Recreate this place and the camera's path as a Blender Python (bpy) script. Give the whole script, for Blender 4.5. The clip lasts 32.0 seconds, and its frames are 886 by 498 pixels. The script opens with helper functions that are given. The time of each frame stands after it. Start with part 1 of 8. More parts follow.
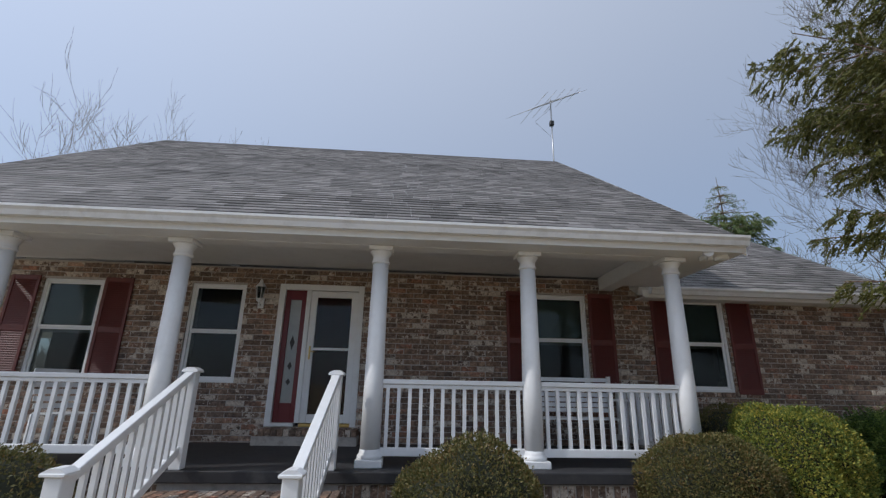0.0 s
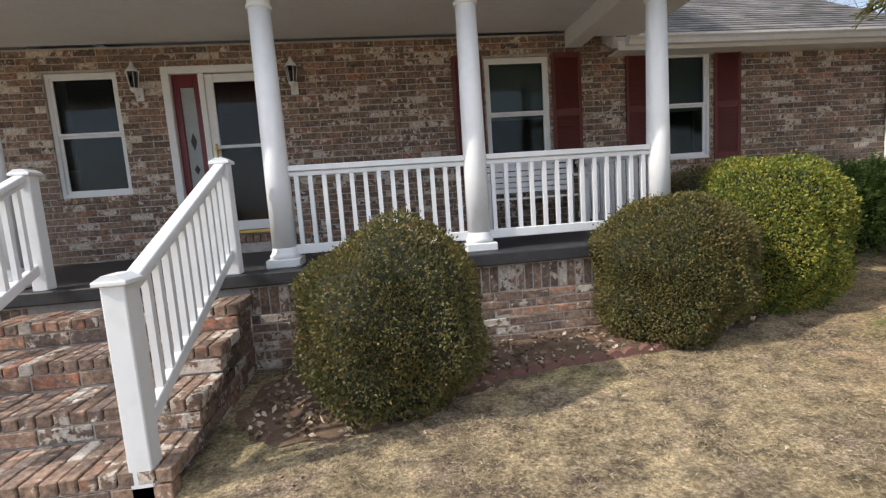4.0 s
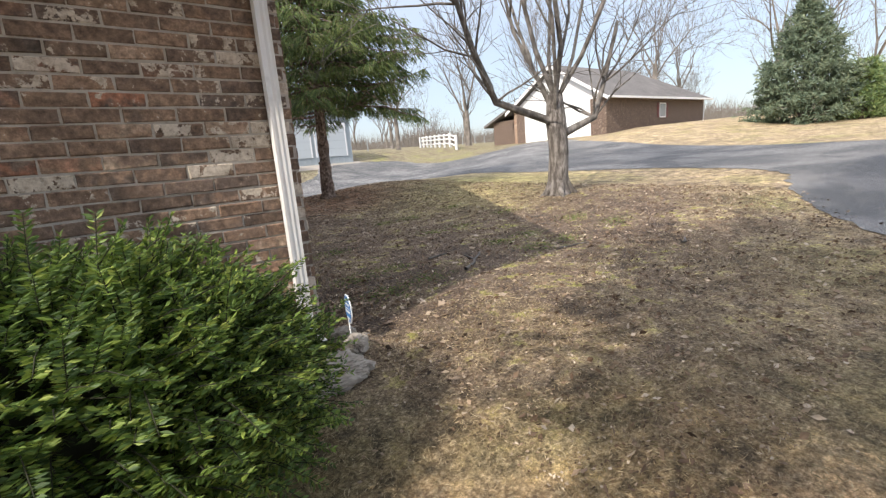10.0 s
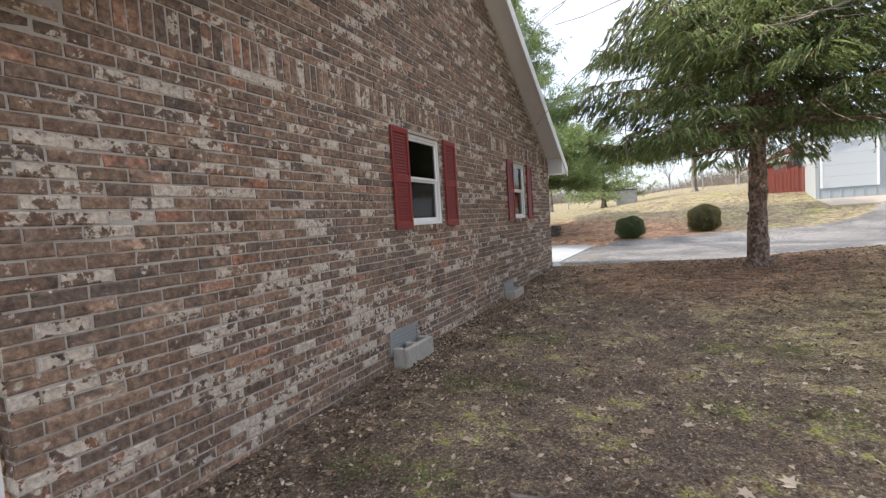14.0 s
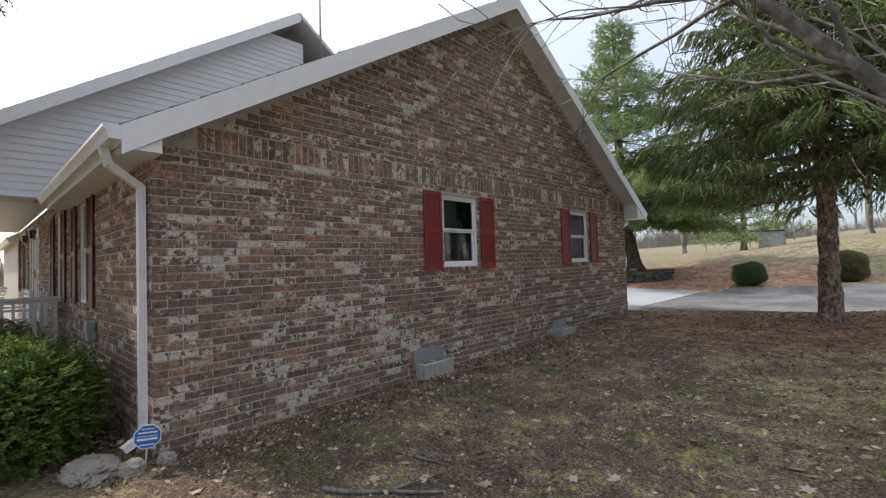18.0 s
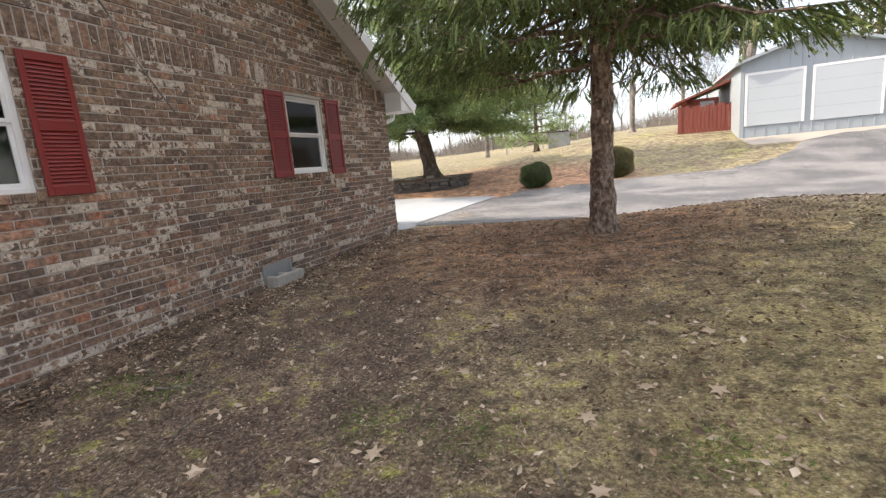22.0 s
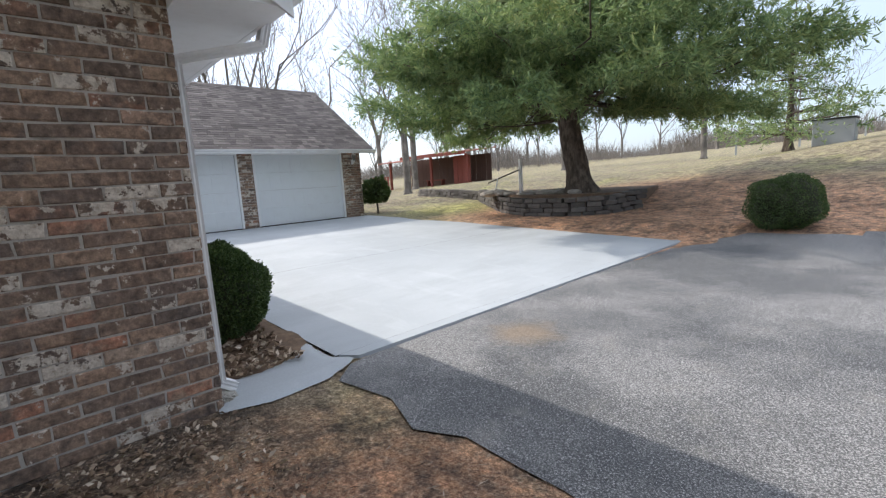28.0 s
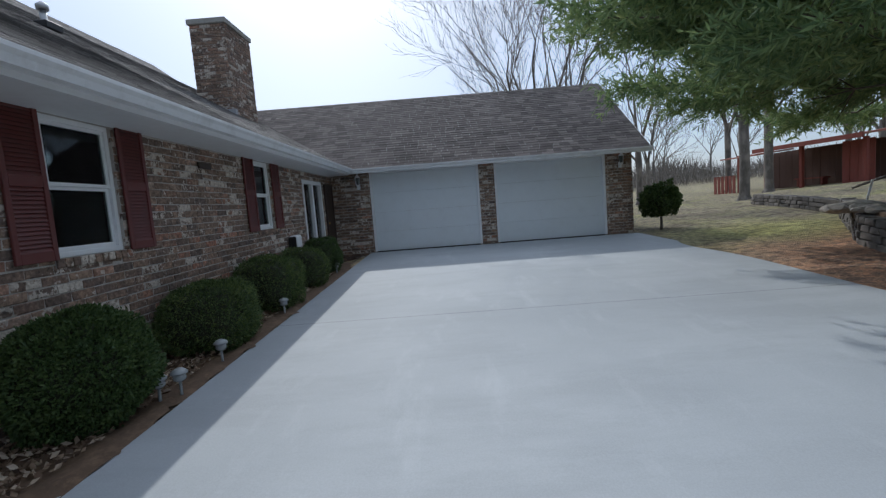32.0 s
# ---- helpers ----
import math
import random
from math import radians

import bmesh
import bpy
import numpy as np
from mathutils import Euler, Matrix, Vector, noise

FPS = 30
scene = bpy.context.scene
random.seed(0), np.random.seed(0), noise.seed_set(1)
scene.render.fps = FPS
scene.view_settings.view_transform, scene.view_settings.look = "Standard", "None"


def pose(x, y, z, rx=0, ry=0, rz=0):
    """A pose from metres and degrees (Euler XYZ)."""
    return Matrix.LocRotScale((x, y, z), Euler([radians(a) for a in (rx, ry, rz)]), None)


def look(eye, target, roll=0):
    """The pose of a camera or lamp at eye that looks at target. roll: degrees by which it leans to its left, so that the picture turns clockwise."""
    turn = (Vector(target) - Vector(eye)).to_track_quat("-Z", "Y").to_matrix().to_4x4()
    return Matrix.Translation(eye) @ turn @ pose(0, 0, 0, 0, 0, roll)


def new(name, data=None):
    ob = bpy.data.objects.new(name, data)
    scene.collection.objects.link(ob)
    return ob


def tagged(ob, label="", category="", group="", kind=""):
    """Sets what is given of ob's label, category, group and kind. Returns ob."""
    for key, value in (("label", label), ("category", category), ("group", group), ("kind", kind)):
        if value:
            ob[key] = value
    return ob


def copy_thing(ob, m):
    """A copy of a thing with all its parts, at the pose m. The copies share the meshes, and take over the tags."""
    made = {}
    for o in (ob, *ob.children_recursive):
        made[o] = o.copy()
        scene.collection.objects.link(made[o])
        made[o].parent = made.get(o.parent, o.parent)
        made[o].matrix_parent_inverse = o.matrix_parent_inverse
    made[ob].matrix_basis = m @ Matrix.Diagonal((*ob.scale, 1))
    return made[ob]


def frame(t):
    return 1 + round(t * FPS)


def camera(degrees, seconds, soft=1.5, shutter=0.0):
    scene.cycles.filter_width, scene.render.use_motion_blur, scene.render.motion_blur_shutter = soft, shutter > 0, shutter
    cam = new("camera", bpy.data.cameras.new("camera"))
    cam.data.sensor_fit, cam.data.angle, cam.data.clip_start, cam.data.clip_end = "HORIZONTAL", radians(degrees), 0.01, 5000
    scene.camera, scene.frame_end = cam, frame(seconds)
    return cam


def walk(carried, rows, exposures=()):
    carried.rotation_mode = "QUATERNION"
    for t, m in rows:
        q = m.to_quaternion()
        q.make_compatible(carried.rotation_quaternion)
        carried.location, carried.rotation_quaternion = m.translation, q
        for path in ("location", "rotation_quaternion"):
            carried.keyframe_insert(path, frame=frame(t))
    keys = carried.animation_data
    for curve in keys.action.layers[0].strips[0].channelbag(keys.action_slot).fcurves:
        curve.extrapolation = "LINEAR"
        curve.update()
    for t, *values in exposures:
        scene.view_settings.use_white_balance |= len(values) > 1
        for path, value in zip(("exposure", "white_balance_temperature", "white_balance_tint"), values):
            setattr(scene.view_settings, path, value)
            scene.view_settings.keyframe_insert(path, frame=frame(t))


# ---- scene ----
cam = camera(88.5, 32.0, 1.3)
# seconds, eye, target, roll
PATH = [
    (0, (0.231, -0.703, 0.894), (0.37, 1.205, 1.476), 1.1),
    (0.5, (0.31, -0.729, 0.912), (0.647, 1.146, 1.52), 0.1),
    (1, (0.387, -0.738, 0.903), (0.881, 1.109, 1.49), -1.0),
    (1.5, (0.429, -0.7, 0.878), (0.941, 1.176, 1.347), -2.4),
    (2, (0.436, -0.643, 0.8), (0.791, 1.304, 1.091), -3.3),
    (2.5, (0.431, -0.46, 0.736), (0.556, 1.533, 0.844), -4.1),
    (3, (0.446, -0.205, 0.625), (0.57, 1.791, 0.594), -3.9),
    (3.5, (0.58, 0.074, 0.622), (0.729, 2.062, 0.472), -3.9),
    (4, (0.815, 0.365, 0.62), (1.042, 2.339, 0.387), -4.0),
    (4.5, (1.205, 0.607, 0.698), (1.567, 2.551, 0.399), -4.9),
    (5, (1.66, 0.841, 0.718), (2.413, 2.664, 0.392), -4.7),
    (5.5, (2.124, 1.056, 0.717), (3.172, 2.724, 0.374), -5.0),
    (6, (2.646, 1.383, 0.707), (3.927, 2.878, 0.352), -5.7),
    (6.5, (3.229, 1.649, 0.709), (4.571, 3.087, 0.343), -5.4),
    (7, (3.776, 1.908, 0.724), (5.177, 3.279, 0.325), -5.4),
    (7.5, (4.385, 2.116, 0.751), (5.834, 3.435, 0.352), -5.1),
    (8, (4.951, 2.364, 0.753), (6.398, 3.694, 0.384), -5.7),
    (8.5, (5.513, 2.628, 0.792), (6.913, 4.01, 0.429), -5.9),
    (9, (6.126, 2.888, 0.835), (7.477, 4.319, 0.48), -5.6),
    (9.5, (6.744, 3.211, 0.854), (8.04, 4.692, 0.498), -5.1),
    (10, (7.309, 3.523, 0.883), (8.501, 5.082, 0.499), -5.0),
    (10.5, (7.822, 3.848, 0.882), (8.839, 5.526, 0.493), -4.9),
    (11, (8.307, 4.151, 0.874), (9.115, 5.946, 0.517), -3.7),
    (11.5, (8.772, 4.451, 0.958), (9.354, 6.336, 0.632), -3.8),
    (12, (9.336, 4.662, 1.056), (9.689, 6.605, 0.738), -4.4),
    (12.5, (9.915, 4.804, 1.09), (10.027, 6.781, 0.805), -4.2),
    (13, (10.425, 5.124, 1.194), (10.238, 7.098, 0.936), -3.5),
    (13.5, (10.894, 5.327, 1.231), (10.356, 7.243, 1.03), -3.7),
    (14, (11.242, 5.575, 1.261), (10.337, 7.355, 1.144), -3.6),
    (14.5, (11.443, 5.639, 1.302), (10.235, 7.233, 1.344), -4.2),
    (15, (11.766, 5.526, 1.305), (10.42, 6.998, 1.452), -2.9),
    (15.5, (12.101, 5.417, 1.354), (10.699, 6.819, 1.62), -2.3),
    (17.5, (13.096, 5.301, 1.351), (11.69, 6.711, 1.535), -1.2),
    (18, (13.174, 5.331, 1.292), (11.798, 6.78, 1.359), -1.8),
    (18.5, (13.225, 5.414, 1.278), (11.913, 6.923, 1.233), -2.4),
    (19, (13.208, 5.675, 1.215), (12.029, 7.283, 1.062), -2.9),
    (19.5, (13.193, 6.095, 1.14), (12.192, 7.804, 0.866), -3.2),
    (20, (13.172, 6.631, 1.129), (12.33, 8.411, 0.78), -3.1),
    (20.5, (13.109, 7.145, 1.141), (12.351, 8.964, 0.801), -3.1),
    (21, (13.08, 7.718, 1.161), (12.338, 9.55, 0.854), -3.6),
    (21.5, (13.021, 8.31, 1.168), (12.279, 10.139, 0.847), -4.3),
    (22, (12.967, 8.922, 1.179), (12.194, 10.731, 0.821), -5.0),
    (22.5, (12.961, 9.541, 1.297), (12.152, 11.329, 0.914), -5.2),
    (23, (12.937, 10.213, 1.299), (12.074, 11.98, 0.935), -4.7),
    (23.5, (12.99, 10.862, 1.363), (12.07, 12.605, 1.024), -3.6),
    (24, (12.935, 11.52, 1.376), (11.957, 13.236, 1.058), -2.7),
    (24.5, (12.857, 12.161, 1.406), (11.803, 13.833, 1.1), -2.1),
    (25, (12.639, 12.761, 1.411), (11.534, 14.403, 1.121), -1.8),
    (25.5, (12.438, 13.353, 1.307), (11.299, 14.977, 1.052), -2.0),
    (27.5, (11.575, 15.82, 1.293), (10.207, 17.255, 1.028), -3.2),
    (28, (11.417, 16.451, 1.292), (9.955, 17.781, 0.989), -3.5),
    (28.5, (11.253, 17.078, 1.25), (9.697, 18.291, 0.921), -4.1),
    (29, (11.119, 17.627, 1.292), (9.45, 18.68, 0.966), -4.8),
    (29.5, (10.946, 18.11, 1.333), (9.186, 19.008, 1.023), -4.9),
    (30, (10.737, 18.607, 1.341), (8.911, 19.371, 1.056), -4.2),
    (30.5, (10.573, 19.062, 1.356), (8.676, 19.64, 1.094), -3.4),
    (31, (10.365, 19.529, 1.352), (8.418, 19.91, 1.098), -2.7),
    (31.5, (10.26, 19.987, 1.383), (8.291, 20.234, 1.136), -2.5),
    (32, (10.075, 20.326, 1.37), (8.085, 20.297, 1.174), -4.4),
]
EXPOSURES = [(0.0, -0.65, 6000, 10), (2.5, -0.1, 6350, 10), (4.5, 0.3, 6600, 10), (6.0, 0.45, 6800, 10), (9.0, 0.5, 6900, 12), (11.5, 0.45, 7000, 12), (13.0, 0.55, 7100, 13), (14.0, 0.85, 7100, 13), (15.0, 0.4, 6700, 11), (15.7, 0.2, 6650, 11), (17.5, 0.15, 6650, 11), (19.0, 0.62, 7200, 14), (20.5, 0.92, 7500, 15), (22.0, 0.95, 7500, 15), (24.0, 1.35, 7400, 14), (25.5, 1.4, 7300, 12), (28.0, 0.5, 6500, 11), (30.0, -0.35, 6200, 9), (32.0, -0.6, 5900, 8)]
walk(cam, [(t, look(eye, target, roll)) for t, eye, target, roll in PATH], EXPOSURES)

# ---- world, sun ----
SUN_DIR = Vector((2.82, 0.68, -2.42)).normalized()  # the way the sunlight travels
world = bpy.data.worlds.new("world")
scene.world = world
world.use_nodes = True
wn = world.node_tree
sky = wn.nodes.new("ShaderNodeTexSky")
sky.sky_type, sky.sun_disc = "NISHITA", False
sky.sun_elevation = math.asin(-SUN_DIR.z)
sky.sun_rotation = math.atan2(-SUN_DIR.x, -SUN_DIR.y)
sky.air_density, sky.dust_density, sky.ozone_density = 1.0, 1.6, 1.3
haze = wn.nodes.new("ShaderNodeMixRGB")
haze.inputs[0].default_value = 0.42
up = wn.nodes.new("ShaderNodeTexCoord")
high = wn.nodes.new("ShaderNodeSeparateXYZ")
wn.links.new(up.outputs["Generated"], high.inputs[0])
veil = wn.nodes.new("ShaderNodeValToRGB")  # thin cloud, brighter overhead
veil.color_ramp.elements[0].color, veil.color_ramp.elements[1].color = (0.30, 0.36, 0.46, 1), (1, 1, 1, 1)
wn.links.new(high.outputs[2], veil.inputs[0])
thick = wn.nodes.new("ShaderNodeMixRGB")
thick.blend_type, thick.inputs[0].default_value, thick.inputs[2].default_value = "MULTIPLY", 1.0, (12.0, 12.3, 13.0, 1)
wn.links.new(veil.outputs[0], thick.inputs[1])
# the thin cloud glows towards the sun's side of the sky
aim = wn.nodes.new("ShaderNodeVectorMath")
aim.operation = "DOT_PRODUCT"
aim.inputs[1].default_value = -SUN_DIR
wn.links.new(up.outputs["Generated"], aim.inputs[0])
side = wn.nodes.new("ShaderNodeMapRange")
side.inputs["From Min"].default_value, side.inputs["From Max"].default_value = -0.5, 1.0
side.inputs["To Min"].default_value, side.inputs["To Max"].default_value = 0.9, 1.65
wn.links.new(aim.outputs["Value"], side.inputs[0])
glow = wn.nodes.new("ShaderNodeMixRGB")
glow.blend_type, glow.inputs[0].default_value = "MULTIPLY", 1.0
wn.links.new(thick.outputs[0], glow.inputs[1])
wn.links.new(side.outputs[0], glow.inputs[2])
wn.links.new(glow.outputs[0], haze.inputs[2])
wn.links.new(sky.outputs[0], haze.inputs[1])
wn.links.new(haze.outputs[0], wn.nodes["Background"].inputs[0])
wn.nodes["Background"].inputs[1].default_value = 0.14
sun = new("sun", bpy.data.lights.new("sun", "SUN"))
sun.data.energy, sun.data.angle, sun.data.color = 3.3, radians(0.6), (1.0, 0.93, 0.84)
sun.matrix_world = look((0, 0, 30), Vector((0, 0, 30)) + SUN_DIR)


# ---- small tools ----
def part(name, bm, material, parent=None, label=""):
    me = bpy.data.meshes.new(name)
    bm.to_mesh(me)
    bm.free()
    return hang(name, me, material, parent, label)


def hang(name, me, material, parent=None, label=""):
    for m in (material if isinstance(material, (list, tuple)) else (material,)):
        me.materials.append(m)
    ob = new(name, me)
    if parent is not None:
        ob.parent = parent
        ob.matrix_parent_inverse = Matrix.Identity(4)
        if label:
            ob["label"] = label
    return ob


def empty(name, m=None):
    ob = new(name)
    ob.empty_display_size = 0.1
    if m is not None:
        ob.matrix_basis = m
    return ob


def box(bm, x0, x1, y0, y1, z0, z1, bevel=0.0):
    v = [bm.verts.new(p) for p in ((x0, y0, z0), (x1, y0, z0), (x1, y1, z0), (x0, y1, z0), (x0, y0, z1), (x1, y0, z1), (x1, y1, z1), (x0, y1, z1))]
    fs = [bm.faces.new([v[i] for i in q]) for q in ((3, 2, 1, 0), (4, 5, 6, 7), (0, 1, 5, 4), (1, 2, 6, 5), (2, 3, 7, 6), (3, 0, 4, 7))]
    if bevel:
        bmesh.ops.bevel(bm, geom=list({e for f in fs for e in f.edges}), offset=bevel, segments=1, affect="EDGES")
    return bm


def boxes(*rows, bevel=0.0):
    bm = bmesh.new()
    for r in rows:
        box(bm, *r, bevel=bevel)
    return bm


def prism(bm, outline, axis, a, b):
    """An outline of (u, v) drawn out along an axis: x takes (y, z), y takes (x, z), z takes (x, y)."""
    def at(u, v, w):
        return {"x": (w, u, v), "y": (u, w, v), "z": (u, v, w)}[axis]
    lo = [bm.verts.new(at(u, v, a)) for u, v in outline]
    hi = [bm.verts.new(at(u, v, b)) for u, v in outline]
    n = len(outline)
    bm.faces.new(lo[::-1])
    bm.faces.new(hi)
    for i in range(n):
        bm.faces.new((lo[i], lo[(i + 1) % n], hi[(i + 1) % n], hi[i]))
    bmesh.ops.recalc_face_normals(bm, faces=bm.faces)
    return bm


def lathe(bm, profile, n=24, at=(0, 0)):
    rings = [[bm.verts.new((at[0] + r * math.cos(2 * math.pi * k / n), at[1] + r * math.sin(2 * math.pi * k / n), z)) for k in range(n)] for r, z in profile]
    for a, b in zip(rings, rings[1:]):
        for k in range(n):
            f = bm.faces.new((a[k], a[(k + 1) % n], b[(k + 1) % n], b[k]))
            f.smooth = True
    bm.faces.new(rings[0][::-1])
    bm.faces.new(rings[-1])
    return bm


def tube(bm, pts, radii, n=6):
    pts = [Vector(p) for p in pts]
    if not hasattr(radii, "__len__"):
        radii = [radii] * len(pts)
    rings = []
    for i, p in enumerate(pts):
        d = (pts[min(i + 1, len(pts) - 1)] - pts[max(i - 1, 0)]).normalized()
        u = d.orthogonal().normalized() if i == 0 else (u - d * u.dot(d)).normalized()
        w = d.cross(u)
        rings.append([bm.verts.new(p + radii[i] * (math.cos(2 * math.pi * k / n) * u + math.sin(2 * math.pi * k / n) * w)) for k in range(n)])
    for a, b in zip(rings, rings[1:]):
        for k in range(n):
            f = bm.faces.new((a[k], a[(k + 1) % n], b[(k + 1) % n], b[k]))
            f.smooth = True
    bm.faces.new(rings[0][::-1])
    bm.faces.new(rings[-1])
    return bm


def quads_mesh(name, verts, quads):
    """A mesh of quads from arrays (n, 3) and (m, 4)."""
    me = bpy.data.meshes.new(name)
    verts, quads = np.asarray(verts, np.float32), np.asarray(quads, np.int32)
    me.vertices.add(len(verts))
    me.vertices.foreach_set("co", verts.ravel())
    me.loops.add(quads.size)
    me.loops.foreach_set("vertex_index", quads.ravel())
    me.polygons.add(len(quads))
    me.polygons.foreach_set("loop_start", np.arange(0, quads.size, 4, dtype=np.int32))
    me.polygons.foreach_set("use_smooth", np.zeros(len(quads), bool))
    me.update(calc_edges=True)
    return me


def smooth(ob):
    ob.data.polygons.foreach_set("use_smooth", np.ones(len(ob.data.polygons), bool))
    return ob


def leaf_quads(c, d, length, width, rng, droop=0.0):
    """Pointed leaves with their stems at c, along d; each a folded rhombus."""
    n = len(c)
    d = d / np.maximum(np.linalg.norm(d, axis=1, keepdims=True), 1e-6)
    r = rng.normal(size=(n, 3))
    s = np.cross(d, r)
    s /= np.maximum(np.linalg.norm(s, axis=1, keepdims=True), 1e-6)
    up = np.cross(s, d)
    ln = (length * rng.uniform(0.7, 1.3, n))[:, None]
    w = (width * rng.uniform(0.7, 1.3, n))[:, None]
    mid = c + d * ln * 0.5
    tip = c + d * ln - np.array([0, 0, 1.0]) * ln * droop
    v = np.stack([c, mid + s * w * 0.5 + up * w * 0.15, tip, mid - s * w * 0.5 + up * w * 0.15], 1).reshape(-1, 3)
    return v, np.arange(4 * n).reshape(-1, 4)


class Wood:
    """Tubes gathered into arrays."""
    def __init__(self):
        self.v, self.q, self.n = [], [], 0

    def limb(self, pts, radii, n=5):
        pts, radii = np.asarray(pts, float), np.asarray(radii, float)
        d = np.gradient(pts, axis=0)
        d /= np.maximum(np.linalg.norm(d, axis=1, keepdims=True), 1e-9)
        ref = np.array([0, 0, 1.0]) if abs(d[0, 2]) < 0.8 else np.array([1.0, 0, 0])
        u = np.cross(d, ref)
        u /= np.maximum(np.linalg.norm(u, axis=1, keepdims=True), 1e-9)
        w = np.cross(d, u)
        a = np.arange(n) * 2 * np.pi / n
        ring = pts[:, None] + radii[:, None, None] * (np.cos(a)[None, :, None] * u[:, None] + np.sin(a)[None, :, None] * w[:, None])
        k = len(pts)
        i = (np.arange(k - 1)[:, None] * n + np.arange(n)[None]).ravel()
        j = (np.arange(k - 1)[:, None] * n + (np.arange(n)[None] + 1) % n).ravel()
        self.q.append(np.stack([i, j, j + n, i + n], 1) + self.n)
        self.v.append(ring.reshape(-1, 3))
        self.n += k * n

    def mesh(self, name):
        me = quads_mesh(name, np.concatenate(self.v), np.concatenate(self.q))
        me.polygons.foreach_set("use_smooth", np.ones(len(me.polygons), bool))
        return me


# ---- materials ----
def nodes_of(name):
    m = bpy.data.materials.new(name)
    m.use_nodes = True
    nt = m.node_tree
    return m, nt, nt.nodes["Principled BSDF"]


def node(nt, kind, links=None, **values):
    n = nt.nodes.new(kind)
    for k, v in values.items():
        n.inputs[k.replace("_", " ")].default_value = v
    for k, v in (links or {}).items():
        nt.links.new(v, n.inputs[k])
    return n


def ramp(nt, fac, stops):
    n = nt.nodes.new("ShaderNodeValToRGB")
    n.color_ramp.elements.remove(n.color_ramp.elements[1])
    for i, (p, c) in enumerate(stops):
        e = n.color_ramp.elements[0] if i == 0 else n.color_ramp.elements.new(p)
        e.position, e.color = p, (*c, 1) if len(c) == 3 else c
    nt.links.new(fac, n.inputs[0])
    return n.outputs[0]


def mix(nt, fac, a, b, blend="MIX"):
    n = nt.nodes.new("ShaderNodeMixRGB")
    n.blend_type = blend
    for i, v in ((0, fac), (1, a), (2, b)):
        if isinstance(v, (int, float)):
            n.inputs[i].default_value = v
        elif isinstance(v, tuple):
            n.inputs[i].default_value = (*v, 1)
        else:
            nt.links.new(v, n.inputs[i])
    return n.outputs[0]


def coords(nt, scale=(1, 1, 1), which="Object"):
    t = nt.nodes.new("ShaderNodeTexCoord")
    m = nt.nodes.new("ShaderNodeMapping")
    m.inputs["Scale"].default_value = scale
    nt.links.new(t.outputs[which], m.inputs[0])
    return m.outputs[0]


def world_pos(nt, scale=(1, 1, 1)):
    g = nt.nodes.new("ShaderNodeNewGeometry")
    m = nt.nodes.new("ShaderNodeMapping")
    m.inputs["Scale"].default_value = scale
    nt.links.new(g.outputs["Position"], m.inputs[0])
    return m.outputs[0]


def noise_of(nt, vec, scale, detail=4.0, rough=0.55):
    n = node(nt, "ShaderNodeTexNoise", {"Vector": vec}, Scale=scale, Detail=detail, Roughness=rough)
    return n.outputs["Fac"]


def bump_of(nt, bsdf, height, strength=0.3, distance=0.01):
    b = node(nt, "ShaderNodeBump", {"Height": height}, Strength=strength, Distance=distance)
    nt.links.new(b.outputs[0], bsdf.inputs["Normal"])


def paint(name, color, rough=0.5, metal=0.0, var=0.12, grain=60.0, patch=2.5, bump=0.1, dirt=None, dirt_amount=0.3, scale=(1, 1, 1), per_object=0.0):
    """A surface with fine grain and larger patches; dirt: a second colour in stains."""
    m, nt, b = nodes_of(name)
    p = world_pos(nt, scale)
    big, fine = noise_of(nt, p, patch, 5), noise_of(nt, p, grain, 3)
    lo, hi = tuple(c * (1 - var) for c in color), tuple(min(1, c * (1 + var)) for c in color)
    col = mix(nt, big, lo, hi)
    col = mix(nt, 0.35, col, mix(nt, fine, lo, hi))
    if dirt:
        stains = ramp(nt, noise_of(nt, p, patch * 2.2, 8, 0.7), [(0.48, (0, 0, 0)), (0.72, (dirt_amount,) * 3)])
        col = mix(nt, stains, col, dirt)
    if per_object:
        r = nt.nodes.new("ShaderNodeObjectInfo").outputs["Random"]
        col = mix(nt, 1.0, col, ramp(nt, r, [(0, (1 - per_object,) * 3), (1, (1 + per_object,) * 3)]), "MULTIPLY")
    nt.links.new(col, b.inputs["Base Color"])
    b.inputs["Roughness"].default_value, b.inputs["Metallic"].default_value = rough, metal
    if bump:
        bump_of(nt, b, fine, bump, 0.004)
    return m


